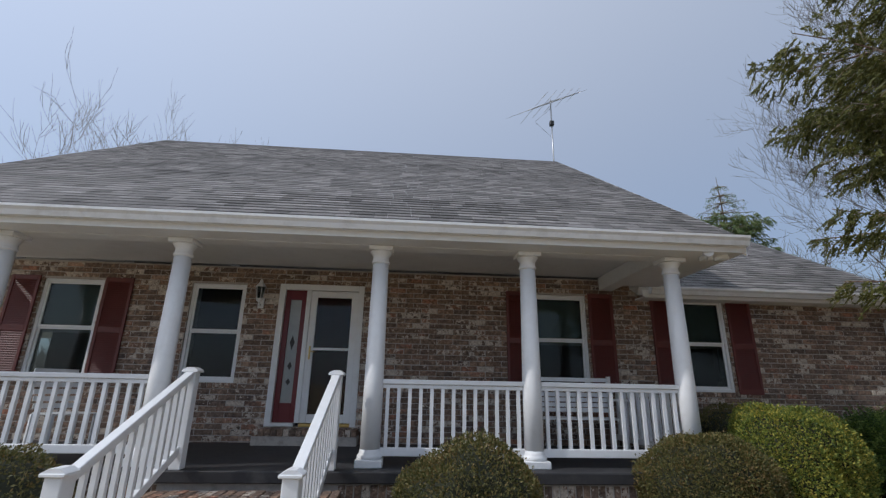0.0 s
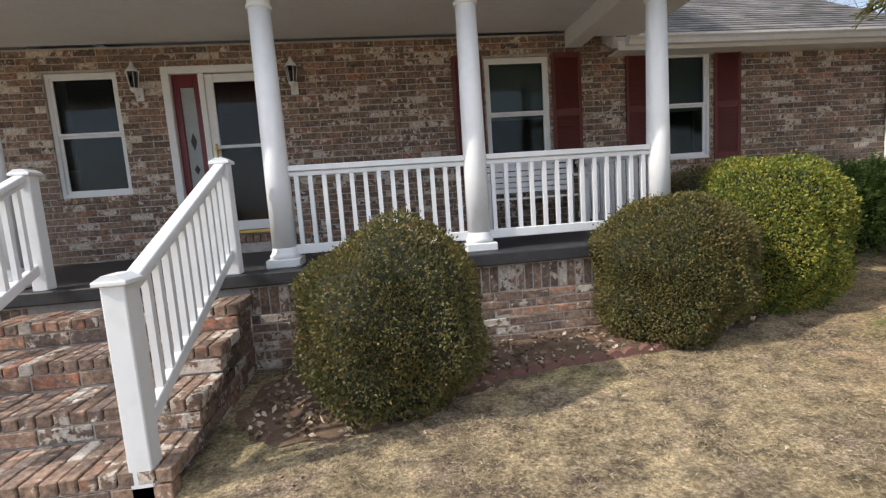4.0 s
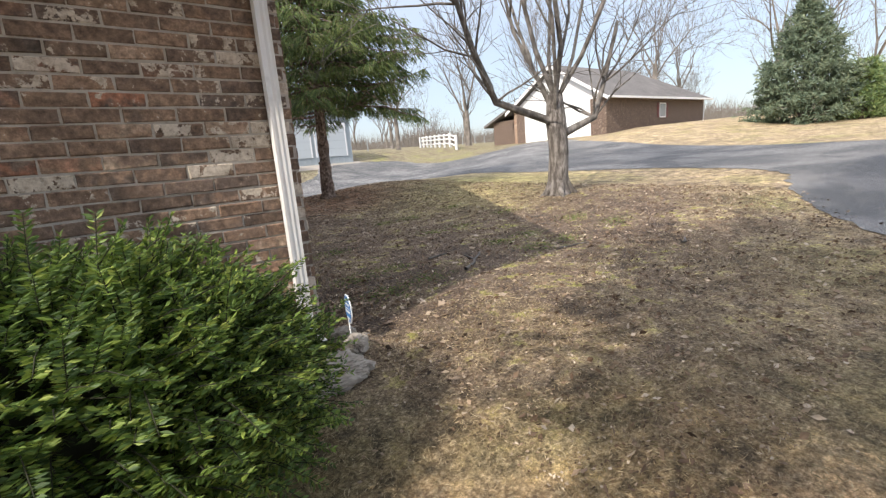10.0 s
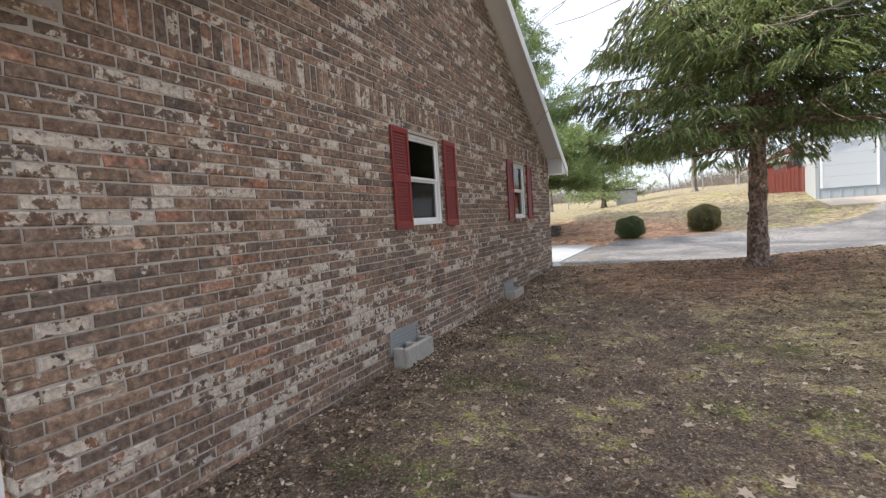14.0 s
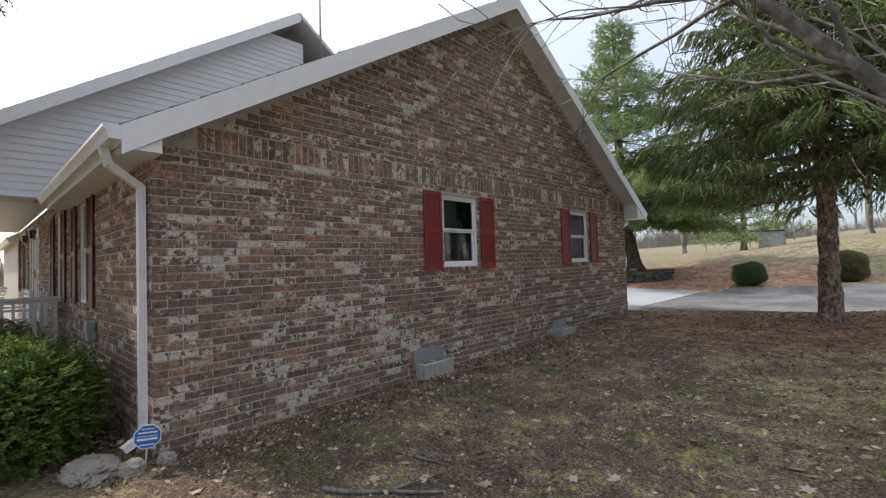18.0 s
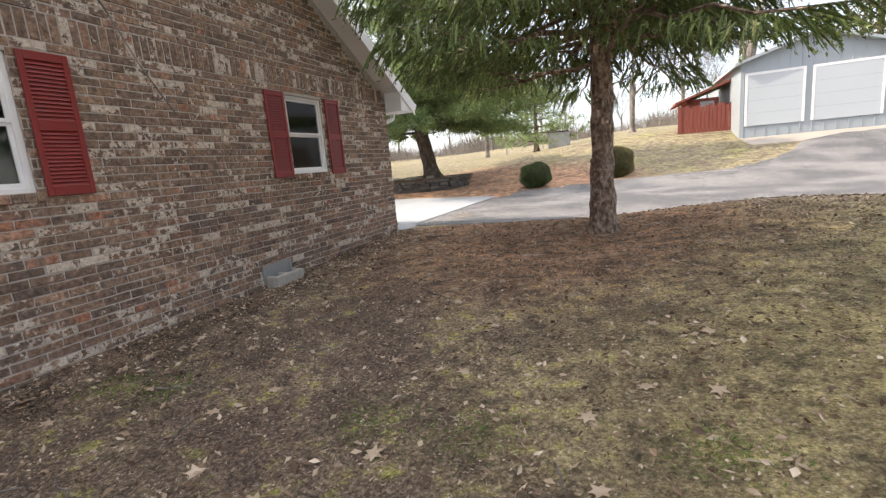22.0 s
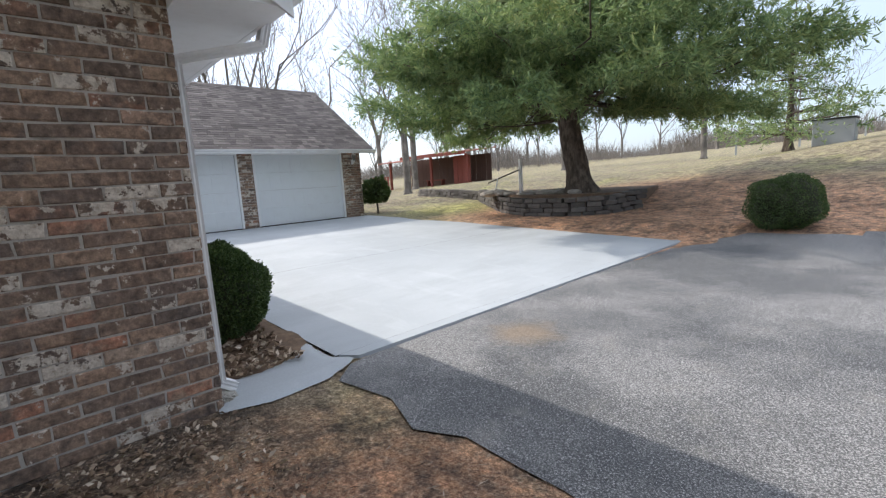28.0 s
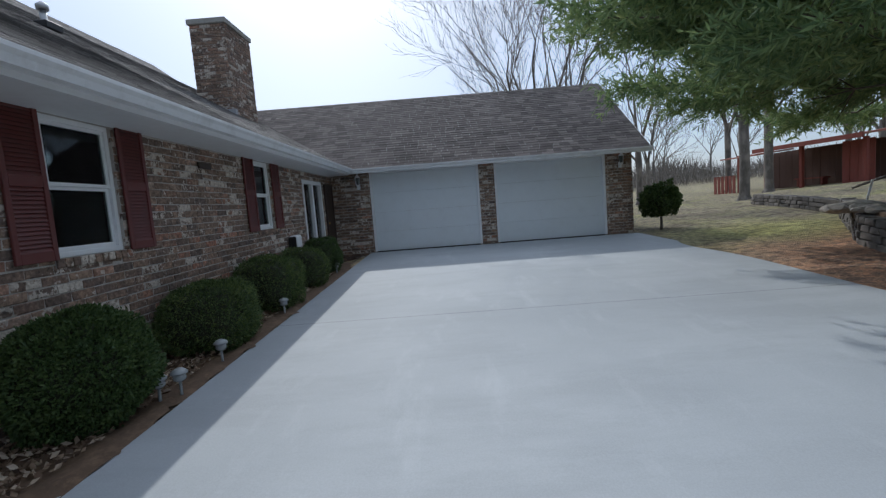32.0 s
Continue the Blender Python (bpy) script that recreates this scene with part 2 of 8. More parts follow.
def brick_material(name, joined):
    """Tumbled brick: each its own brown, mottled within, some faces with flakes of cream wash."""
    m, nt, b = nodes_of(name)
    if joined:
        r = nt.nodes.new("ShaderNodeNewGeometry").outputs["Random Per Island"]
    else:
        r = nt.nodes.new("ShaderNodeObjectInfo").outputs["Random"]

    def again(k):
        a = nt.nodes.new("ShaderNodeMath")
        a.operation, a.inputs[1].default_value = "MULTIPLY", k
        f = nt.nodes.new("ShaderNodeMath")
        f.operation = "FRACT"
        nt.links.new(r, a.inputs[0])
        nt.links.new(a.outputs[0], f.inputs[0])
        return f.outputs[0]
    g = nt.nodes.new("ShaderNodeNewGeometry")
    sh = nt.nodes.new("ShaderNodeVectorMath")
    sh.operation = "MULTIPLY_ADD"
    nt.links.new(r, sh.inputs[0])
    sh.inputs[1].default_value = (41.0, 23.0, 67.0)
    nt.links.new(g.outputs["Position"], sh.inputs[2])
    p = sh.outputs[0]
    tones = [(0.0, (0.118, 0.085, 0.067)), (0.18, (0.249, 0.166, 0.118)), (0.34, (0.160, 0.118, 0.097)), (0.5, (0.303, 0.197, 0.137)),
             (0.64, (0.125, 0.097, 0.083)), (0.78, (0.356, 0.238, 0.166)), (0.9, (0.202, 0.140, 0.106)), (0.96, (0.392, 0.178, 0.112)), (1.0, (0.450, 0.344, 0.262))]
    one, two = ramp(nt, r, tones), ramp(nt, again(17.3), tones)
    col = mix(nt, ramp(nt, noise_of(nt, p, 8, 4, 0.6), [(0.42, (0, 0, 0)), (0.6, (1, 1, 1))]), one, two)
    blot = ramp(nt, noise_of(nt, p, 24, 6, 0.72), [(0.3, (0.32,) * 3), (0.5, (0.95,) * 3), (0.72, (1.9,) * 3)])
    col = mix(nt, 1.0, col, blot, "MULTIPLY")
    # cream flakes, on some bricks many, on most few
    amount = ramp(nt, again(7.31), [(0.57, (0, 0, 0)), (0.78, (0.52,) * 3), (1.0, (1.1,) * 3)])
    fl = nt.nodes.new("ShaderNodeMath")
    fl.operation, fl.inputs[1].default_value = "MULTIPLY_ADD", 0.21
    nt.links.new(amount, fl.inputs[0])
    nt.links.new(noise_of(nt, p, 12, 5, 0.68), fl.inputs[2])
    flake = ramp(nt, fl.outputs[0], [(0.625, (0, 0, 0)), (0.655, (0.92,) * 3)])
    col = mix(nt, flake, col, ramp(nt, noise_of(nt, p, 30, 4, 0.7), [(0.3, (0.33, 0.265, 0.205)), (0.6, (0.7, 0.63, 0.545))]))
    nt.links.new(col, b.inputs["Base Color"])
    b.inputs["Roughness"].default_value = 0.88
    h = mix(nt, 0.5, noise_of(nt, p, 26, 6, 0.7), flake, "ADD")
    bump_of(nt, b, h, 0.7, 0.008)
    return m


M = {}
M["brick_one"] = brick_material("brick_one", False)
M["brick_many"] = brick_material("brick_many", True)
M["mortar"] = paint("mortar", (0.46, 0.425, 0.385), 0.95, var=0.2, grain=120, patch=6, bump=0.4, dirt=(0.13, 0.11, 0.09), dirt_amount=0.5)
M["white"] = paint("white_paint", (0.80, 0.81, 0.82), 0.45, var=0.03, grain=40, patch=3, bump=0.05, dirt=(0.5, 0.48, 0.44), dirt_amount=0.18)
M["vinyl"] = paint("white_vinyl", (0.74, 0.75, 0.76), 0.4, var=0.04, grain=30, patch=2, bump=0.03, dirt=(0.45, 0.43, 0.4), dirt_amount=0.2)
M["gutter"] = paint("white_aluminium", (0.78, 0.79, 0.80), 0.3, var=0.04, grain=30, patch=2, bump=0.02, dirt=(0.35, 0.33, 0.3), dirt_amount=0.35)
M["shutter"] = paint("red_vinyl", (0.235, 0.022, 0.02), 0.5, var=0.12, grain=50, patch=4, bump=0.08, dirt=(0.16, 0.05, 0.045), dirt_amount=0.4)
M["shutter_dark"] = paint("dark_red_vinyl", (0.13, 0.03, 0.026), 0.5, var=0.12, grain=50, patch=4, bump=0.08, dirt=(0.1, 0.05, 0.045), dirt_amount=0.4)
M["maroon"] = paint("maroon_door_paint", (0.14, 0.012, 0.018), 0.35, var=0.1, grain=50, patch=4, bump=0.04)
M["brass"] = paint("brass", (0.62, 0.45, 0.16), 0.35, 0.9, var=0.1, bump=0.02)
# near-black colours that paint the darkness of the rooms indoors
M["dark"] = paint("unlit_room", (0.03, 0.03, 0.032), 0.9, var=0.2, bump=0)
M["room_back"] = paint("unlit_room_back", (0.03, 0.032, 0.032), 0.9, var=0.25, grain=30, patch=6, bump=0.1)
M["blind"] = paint("grey_blind", (0.5, 0.52, 0.52), 0.6, var=0.08, bump=0.02)
M["porch_floor"] = paint("black_porch_paint", (0.026, 0.026, 0.029), 0.6, var=0.3, grain=60, patch=3, bump=0.15, dirt=(0.09, 0.085, 0.08), dirt_amount=0.4)
M["steel"] = paint("galvanised_steel", (0.45, 0.46, 0.47), 0.4, 0.8, var=0.1, bump=0.03)
M["grey_metal"] = paint("grey_painted_metal", (0.33, 0.35, 0.36), 0.45, 0.2, var=0.08, bump=0.03)
M["black"] = paint("black_plastic", (0.02, 0.02, 0.02), 0.5, var=0.2, bump=0.02)
M["stone"] = paint("limestone", (0.36, 0.33, 0.29), 0.9, var=0.3, grain=30, patch=7, bump=0.7, dirt=(0.14, 0.12, 0.1), dirt_amount=0.7)
M["block"] = paint("concrete_block", (0.40, 0.385, 0.35), 0.92, var=0.16, grain=90, patch=8, bump=0.5, dirt=(0.22, 0.2, 0.17), dirt_amount=0.5)
M["red_wood"] = paint("red_barn_wood", (0.23, 0.055, 0.04), 0.8, var=0.3, grain=20, patch=4, bump=0.3, dirt=(0.2, 0.1, 0.07), dirt_amount=0.6, scale=(4, 4, 0.5))
# pale cladding darkened to blue-grey: the facade's shade is in the colour
M["shop_metal"] = paint("shaded_steel_cladding", (0.34, 0.39, 0.42), 0.5, var=0.06, grain=10, patch=1, bump=0.02)


def glass_material():
    m, nt, b = nodes_of("window_glass")
    out = nt.nodes["Material Output"]
    nt.nodes.remove(b)
    tr = node(nt, "ShaderNodeBsdfTransparent", Color=(0.55, 0.6, 0.59, 1))
    gl = node(nt, "ShaderNodeBsdfGlossy", Roughness=0.015, Color=(1, 1, 1, 1))
    fr = node(nt, "ShaderNodeFresnel", IOR=1.33)
    p = world_pos(nt)
    bp = node(nt, "ShaderNodeBump", {"Height": noise_of(nt, p, 1.6, 2)}, Strength=0.06, Distance=0.05)
    nt.links.new(bp.outputs[0], gl.inputs["Normal"])
    ms = nt.nodes.new("ShaderNodeMixShader")
    nt.links.new(fr.outputs[0], ms.inputs[0])
    nt.links.new(tr.outputs[0], ms.inputs[1])
    nt.links.new(gl.outputs[0], ms.inputs[2])
    nt.links.new(ms.outputs[0], out.inputs[0])
    return m


M["glass"] = glass_material()


def leaf_material(name, stops, rough=0.5, patch=3.0, trans=0.12):
    m, nt, b = nodes_of(name)
    r = nt.nodes.new("ShaderNodeNewGeometry").outputs["Random Per Island"]
    p = world_pos(nt)
    a = nt.nodes.new("ShaderNodeMath")
    a.operation = "MULTIPLY_ADD"
    a.inputs[1].default_value, a.inputs[2].default_value = 0.55, -0.02
    nt.links.new(r, a.inputs[0])
    s = nt.nodes.new("ShaderNodeMath")
    s.operation = "MULTIPLY_ADD"
    s.inputs[1].default_value = 0.5
    nt.links.new(noise_of(nt, p, patch, 3), s.inputs[0])
    nt.links.new(a.outputs[0], s.inputs[2])
    col = ramp(nt, s.outputs[0], stops)
    nt.links.new(col, b.inputs["Base Color"])
    b.inputs["Roughness"].default_value = rough
    tl = node(nt, "ShaderNodeBsdfTranslucent", {"Color": col})
    ms = nt.nodes.new("ShaderNodeMixShader")
    ms.inputs[0].default_value = trans
    nt.links.new(b.outputs[0], ms.inputs[1])
    nt.links.new(tl.outputs[0], ms.inputs[2])
    nt.links.new(ms.outputs[0], nt.nodes["Material Output"].inputs[0])
    return m


M["boxwood"] = leaf_material("boxwood_leaf", [(0.1, (0.040, 0.048, 0.016)), (0.35, (0.086, 0.092, 0.025)), (0.6, (0.155, 0.138, 0.039)), (0.8, (0.230, 0.155, 0.057))], 0.6, 3.0, 0.2)
M["boxwood_gold"] = leaf_material("golden_boxwood_leaf", [(0.08, (0.039, 0.075, 0.017)), (0.36, (0.111, 0.163, 0.029)), (0.58, (0.260, 0.286, 0.047)), (0.78, (0.481, 0.416, 0.068)), (0.95, (0.572, 0.338, 0.078))], 0.6, 3.5, 0.3)
M["boxwood_green"] = leaf_material("green_boxwood_leaf", [(0.1, (0.024, 0.05, 0.015)), (0.45, (0.055, 0.1, 0.026)), (0.8, (0.11, 0.16, 0.045))], 0.6)
M["yew_dark"] = leaf_material("dark_yew_needle", [(0.1, (0.03, 0.055, 0.018)), (0.45, (0.07, 0.115, 0.032)), (0.7, (0.14, 0.19, 0.05)), (0.9, (0.24, 0.26, 0.08))], 0.6)
M["yew"] = leaf_material("yew_needle", [(0.1, (0.034, 0.071, 0.023)), (0.4, (0.086, 0.161, 0.039)), (0.65, (0.196, 0.299, 0.057)), (0.85, (0.380, 0.448, 0.103))], 0.55, 4.0, 0.3)
M["spruce"] = leaf_material("spruce_needle", [(0.1, (0.045, 0.08, 0.036)), (0.4, (0.1, 0.16, 0.056)), (0.68, (0.2, 0.27, 0.085)), (0.88, (0.34, 0.38, 0.13))], 0.6, 1.2, 0.25)
M["spruce_olive"] = leaf_material("sunlit_spruce_needle", [(0.1, (0.05, 0.065, 0.018)), (0.45, (0.115, 0.125, 0.032)), (0.75, (0.2, 0.195, 0.05)), (0.9, (0.29, 0.26, 0.085))], 0.6, 1.2, 0.25)
M["pine_blue"] = leaf_material("blue_pine_needle", [(0.1, (0.06, 0.095, 0.065)), (0.45, (0.125, 0.175, 0.115)), (0.75, (0.2, 0.25, 0.16)), (0.9, (0.28, 0.31, 0.18))], 0.6, 0.8)
M["pine"] = leaf_material("white_pine_needle", [(0.1, (0.09, 0.155, 0.07)), (0.4, (0.18, 0.27, 0.115)), (0.7, (0.3, 0.38, 0.15)), (0.92, (0.45, 0.46, 0.19))], 0.6, 0.7, 0.4)
# twigs and shrub insides, near-black so the colour holds the inner shade
M["shaded_twig"] = paint("shaded_twig", (0.03, 0.033, 0.018), 0.95, var=0.4, grain=40, patch=6, bump=0.5)


def bark_material(name, a, b_, c, stretch=0.3, scale=9.0, bump=0.8):
    m, nt, b = nodes_of(name)
    p = world_pos(nt, (1, 1, stretch))
    n1 = noise_of(nt, p, scale, 6, 0.65)
    n2 = noise_of(nt, world_pos(nt), scale * 0.5, 5, 0.6)
    col = ramp(nt, n1, [(0.4, a), (0.5, b_), (0.6, c)])
    col = mix(nt, ramp(nt, n2, [(0.45, (0, 0, 0)), (0.62, (0.55,) * 3)]), col, tuple(x * 0.55 for x in b_))
    nt.links.new(col, b.inputs["Base Color"])
    b.inputs["Roughness"].default_value = 0.9
    bump_of(nt, b, n1, bump, 0.02)
    return m


M["bark_flaky"] = bark_material("flaky_pink_grey_bark", (0.10, 0.06, 0.042), (0.27, 0.185, 0.14), (0.5, 0.45, 0.41), 0.8, 15, 1.0)
M["bark_spruce"] = bark_material("spruce_bark", (0.08, 0.055, 0.042), (0.23, 0.165, 0.13), (0.4, 0.32, 0.27), 0.6, 18, 1.0)
M["bark_maple"] = bark_material("maple_bark", (0.075, 0.066, 0.058), (0.17, 0.152, 0.137), (0.29, 0.27, 0.25), 0.25, 16)
M["bark_pine"] = bark_material("pine_bark", (0.05, 0.038, 0.03), (0.11, 0.085, 0.065), (0.17, 0.135, 0.105), 0.3, 10)
M["bark_far"] = bark_material("far_bark", (0.13, 0.115, 0.10), (0.2, 0.18, 0.16), (0.28, 0.25, 0.22), 0.5, 3, 0.1)
M["twig"] = bark_material("pale_twig", (0.085, 0.077, 0.069), (0.155, 0.143, 0.13), (0.25, 0.235, 0.22), 0.5, 8, 0.2)

# ---- plan ----
XE, YS, YN = 8.45, 6.49, 17.2        # gable wall, front wall, back wall
XW = -14.0                            # west end, out of sight
EAVE, PITCH, OVER, OVN, RAKE = 2.34, 0.60, 0.29, 0.56, 0.36
YR = (YS - OVER + YN + OVN) / 2
XG, GN = -2.60, 25.48                # garage front and its north end
ROWH, BRICKL, JOINT = 0.0794, 0.254, 0.011


def ridge_z(y):
    """Underside of the main roof over a point of the gable."""
    return EAVE + PITCH * (min(y - (YS - OVER), (YN + OVN) - y))


def brick_verts(u0, u1, z0, z1, d):
    """Local corners of a brick: u along the wall, w outward, z up; the face stands d proud of the joint."""
    c = min(0.005, (u1 - u0) / 4)
    return [(u0, -0.02, z0), (u1, -0.02, z0), (u1, -0.02, z1), (u0, -0.02, z1),
            (u0, d - c, z0), (u1, d - c, z0), (u1, d - c, z1), (u0, d - c, z1),
            (u0 + c, d, z0 + c), (u1 - c, d, z0 + c), (u1 - c, d, z1 - c), (u0 + c, d, z1 - c)]


BRICK_Q = [(0, 1, 5, 4), (1, 2, 6, 5), (2, 3, 7, 6), (3, 0, 4, 7), (4, 5, 9, 8), (5, 6, 10, 9), (6, 7, 11, 10), (7, 4, 8, 11), (8, 9, 10, 11)]
shared_bricks = {}


def worn(corners, rng):
    """Tumbled edges: the outer corners pushed about a little."""
    g = rng.gauss
    return corners[:4] + [(u + g(0, 0.0022), w, z + g(0, 0.0026)) for u, w, z in corners[4:8]] + [(u + g(0, 0.0034), w + g(0, 0.0018), z + g(0, 0.003)) for u, w, z in corners[8:]]


def lay_bricks(wall, to_world, u_lo, u_hi, z_lo, top, holes, near, soldier=None, seed=1, d=0.006):
    """Bricks on a wall face. to_world: matrix from (u, out, z). top(u): the face's upper edge. holes: (u0, u1, z0, z1).
    near(u, z): whether a whole brick there is a part of its own. soldier: heights of bands of standing bricks."""
    rng = random.Random(seed)
    verts, quads, singles = [], [], 0
    bands = [(z, z + 0.245) for z in (soldier or ())]
    z, row = z_lo, 0
    while z < max(top(u_lo), top((u_lo + u_hi) / 2), top(u_hi)):
        band = next((b for b in bands if z - 0.03 < b[0] < z + 0.05), None)
        h = (ROWH * 3 if band else ROWH)
        step = 0.0795 if band else BRICKL
        u = u_lo - (0 if band else (BRICKL / 2 if row % 2 else 0))
        zt = z + h - JOINT
        while u < u_hi:
            a, b = max(u + JOINT / 2, u_lo), min(u + step - JOINT / 2, u_hi)
            u += step
            if b - a < 0.02 or zt > min(top(a), top(b)) - 0.002:
                continue
            spans = [(a, b)]
            for h0, h1, g0, g1 in holes:
                if zt > g0 + 0.01 and z < g1 - 0.01:
                    nxt = []
                    for s, e in spans:
                        if e <= h0 or s >= h1:
                            nxt.append((s, e))
                        else:
                            if s < h0 - 0.015:
                                nxt.append((s, h0))
                            if e > h1 + 0.015:
                                nxt.append((h1, e))
                    spans = nxt
            for s, e in spans:
                jit = rng.uniform(-0.0025, 0.0025)
                j2 = rng.uniform(-0.0015, 0.0015)
                if singles < 290 and not band and e - s > BRICKL - JOINT - 1e-4 and near((s + e) / 2, z):
                    kind = rng.randrange(10)
                    if kind not in shared_bricks:
                        me = bpy.data.meshes.new("brick")
                        me.from_pydata(worn(brick_verts(0, BRICKL - JOINT, 0, ROWH - JOINT, 0.006), rng), [], BRICK_Q)
                        me.materials.append(M["brick_one"])
                        shared_bricks[kind] = me
                    ob = new("brick", shared_bricks[kind])
                    ob.parent = wall
                    ob.matrix_parent_inverse = Matrix.Identity(4)
                    ob.matrix_basis = to_world @ Matrix.Translation((s, jit, z + j2))
                    singles += 1
                    continue
                k = len(verts)
                verts += worn(brick_verts(s, e, z + j2, zt + j2, d + jit), rng)
                quads += [tuple(k + i for i in f) for f in BRICK_Q]
        z += h
        row += 1
    me = quads_mesh("bricks", [tuple(to_world @ Vector(p)) for p in verts], quads)
    ob = hang("bricks", me, M["brick_many"], wall)
    ob["kind"] = "stuff"
    return ob


def wall_body(to_world, u_lo, u_hi, z_lo, top, holes, thick=0.24, back=0.0):
    """A wall with its openings cut through, as upright pieces between the openings."""
    bm = bmesh.new()
    cuts = sorted({u_lo, u_hi, *(x for h in holes for x in h[:2] if u_lo < x < u_hi)})
    mid = YR
    if u_lo < mid < u_hi and top(mid) - (top(u_lo) + top(u_hi)) / 2 > 0.01:
        cuts = sorted({*cuts, mid})
    for a, b in zip(cuts, cuts[1:]):
        m = (a + b) / 2
        gaps = sorted((h[2], h[3]) for h in holes if h[0] < m < h[1])
        lo = z_lo
        for g0, g1 in gaps + [(None, None)]:
            if g0 is None:
                zs = [(a, lo), (b, lo), (b, top(b)), (a, top(a))]
            else:
                zs = [(a, lo), (b, lo), (b, g0), (a, g0)]
            if zs[2][1] - lo > 0.005:
                f = [bm.verts.new(to_world @ Vector((u, -back, z))) for u, z in zs]
                r = [bm.verts.new(to_world @ Vector((u, -back - thick, z))) for u, z in zs]
                bm.faces.new(f)
                bm.faces.new(r[::-1])
                for i in range(4):
                    bm.faces.new((f[i], r[i], r[(i + 1) % 4], f[(i + 1) % 4]))
            lo = g1 if g1 is not None else lo
    bmesh.ops.recalc_face_normals(bm, faces=bm.faces)
    return bm


def face_south(y):
    return Matrix(((1, 0, 0, 0), (0, -1, 0, y), (0, 0, 1, 0), (0, 0, 0, 1)))


def face_north(y):
    return Matrix(((1, 0, 0, 0), (0, 1, 0, y), (0, 0, 1, 0), (0, 0, 0, 1)))


def face_east(x):
    return Matrix(((0, 1, 0, x), (1, 0, 0, 0), (0, 0, 1, 0), (0, 0, 0, 1)))


def lpart(name, rows, material, parent, T, bevel=0.0, label=""):
    bm = boxes(*rows, bevel=bevel)
    bm.transform(T)
    bmesh.ops.recalc_face_normals(bm, faces=bm.faces)
    return part(name, bm, material, parent, label)


def add_window(name, T, u0, u1, z0, z1, label, blind="full", sill=True):
    """A double-hung sash window in its opening: frame, two sashes with their panes, and a blind behind."""
    w = tagged(empty(name), label, "window", "", "structure")
    a, d = 0.045, 0.03
    mid = (z0 + z1) / 2 + 0.01
    lpart("window_frame", [(u0, u0 + a, -0.10, -d, z0, z1), (u1 - a, u1, -0.10, -d, z0, z1), (u0 + a, u1 - a, -0.10, -d, z1 - a, z1), (u0 + a, u1 - a, -0.10, -d, z0, z0 + a)], M["white"], w, T, 0.004)
    lpart("upper_sash", [(u0 + a, u0 + a + 0.03, -0.075, -0.045, mid, z1 - a), (u1 - a - 0.03, u1 - a, -0.075, -0.045, mid, z1 - a), (u0 + a + 0.03, u1 - a - 0.03, -0.075, -0.045, z1 - a - 0.03, z1 - a),
                         (u0 + a + 0.03, u1 - a - 0.03, -0.075, -0.045, mid, mid + 0.03)], M["white"], w, T)
    lpart("lower_sash", [(u0 + a, u0 + a + 0.03, -0.095, -0.065, z0 + a, mid - 0.002), (u1 - a - 0.03, u1 - a, -0.095, -0.065, z0 + a, mid - 0.002), (u0 + a + 0.03, u1 - a - 0.03, -0.095, -0.065, z0 + a, z0 + a + 0.04),
                         (u0 + a + 0.03, u1 - a - 0.03, -0.095, -0.065, mid - 0.03, mid - 0.002)], M["white"], w, T)
    lpart("pane", [(u0 + a + 0.03, u1 - a - 0.03, -0.062, -0.058, mid + 0.03, z1 - a - 0.03)], M["glass"], w, T)
    lpart("pane", [(u0 + a + 0.03, u1 - a - 0.03, -0.082, -0.078, z0 + a + 0.04, mid - 0.03)], M["glass"], w, T)
    if blind:
        low = {"full": z0 + a, "half": mid - 0.05, "most": z0 + 0.3 * (z1 - z0)}[blind]
        rows, z = [], z1 - a - 0.02
        while z > low:
            rows.append((u0 + a + 0.01, u1 - a - 0.01, -0.142, -0.138, z - 0.0195, z))
            z -= 0.021
        b = lpart("blind", rows + [(u0 + a + 0.005, u1 - a - 0.005, -0.16, -0.125, z1 - a - 0.02, z1 - a)], M["blind"], w, T)
        tagged(b, "grey slatted blind behind the glass")
    # sheet behind the panes, its near-black colour standing for the room's shade
    lpart("unlit_room", [(u0 - 0.1, u1 + 0.1, -0.60, -0.58, z0 - 0.1, z1 + 0.1)], M["room_back"], w, T)
    if sill:
        n = max(3, round((u1 - u0 + 0.1) / 0.082))
        s = (u1 - u0 + 0.1) / n
        for k in range(n):
            lpart("sill_brick", [(u0 - 0.05 + k * s + 0.005, u0 - 0.05 + (k + 1) * s - 0.005, -0.06, 0.028, z0 - 0.075, z0 - 0.004)], M["brick_one"], w, T, 0.004)
        lpart("sill_mortar", [(u0 - 0.046, u1 + 0.046, -0.06, 0.012, z0 - 0.073, z0 - 0.006)], M["mortar"], w, T)
    return w


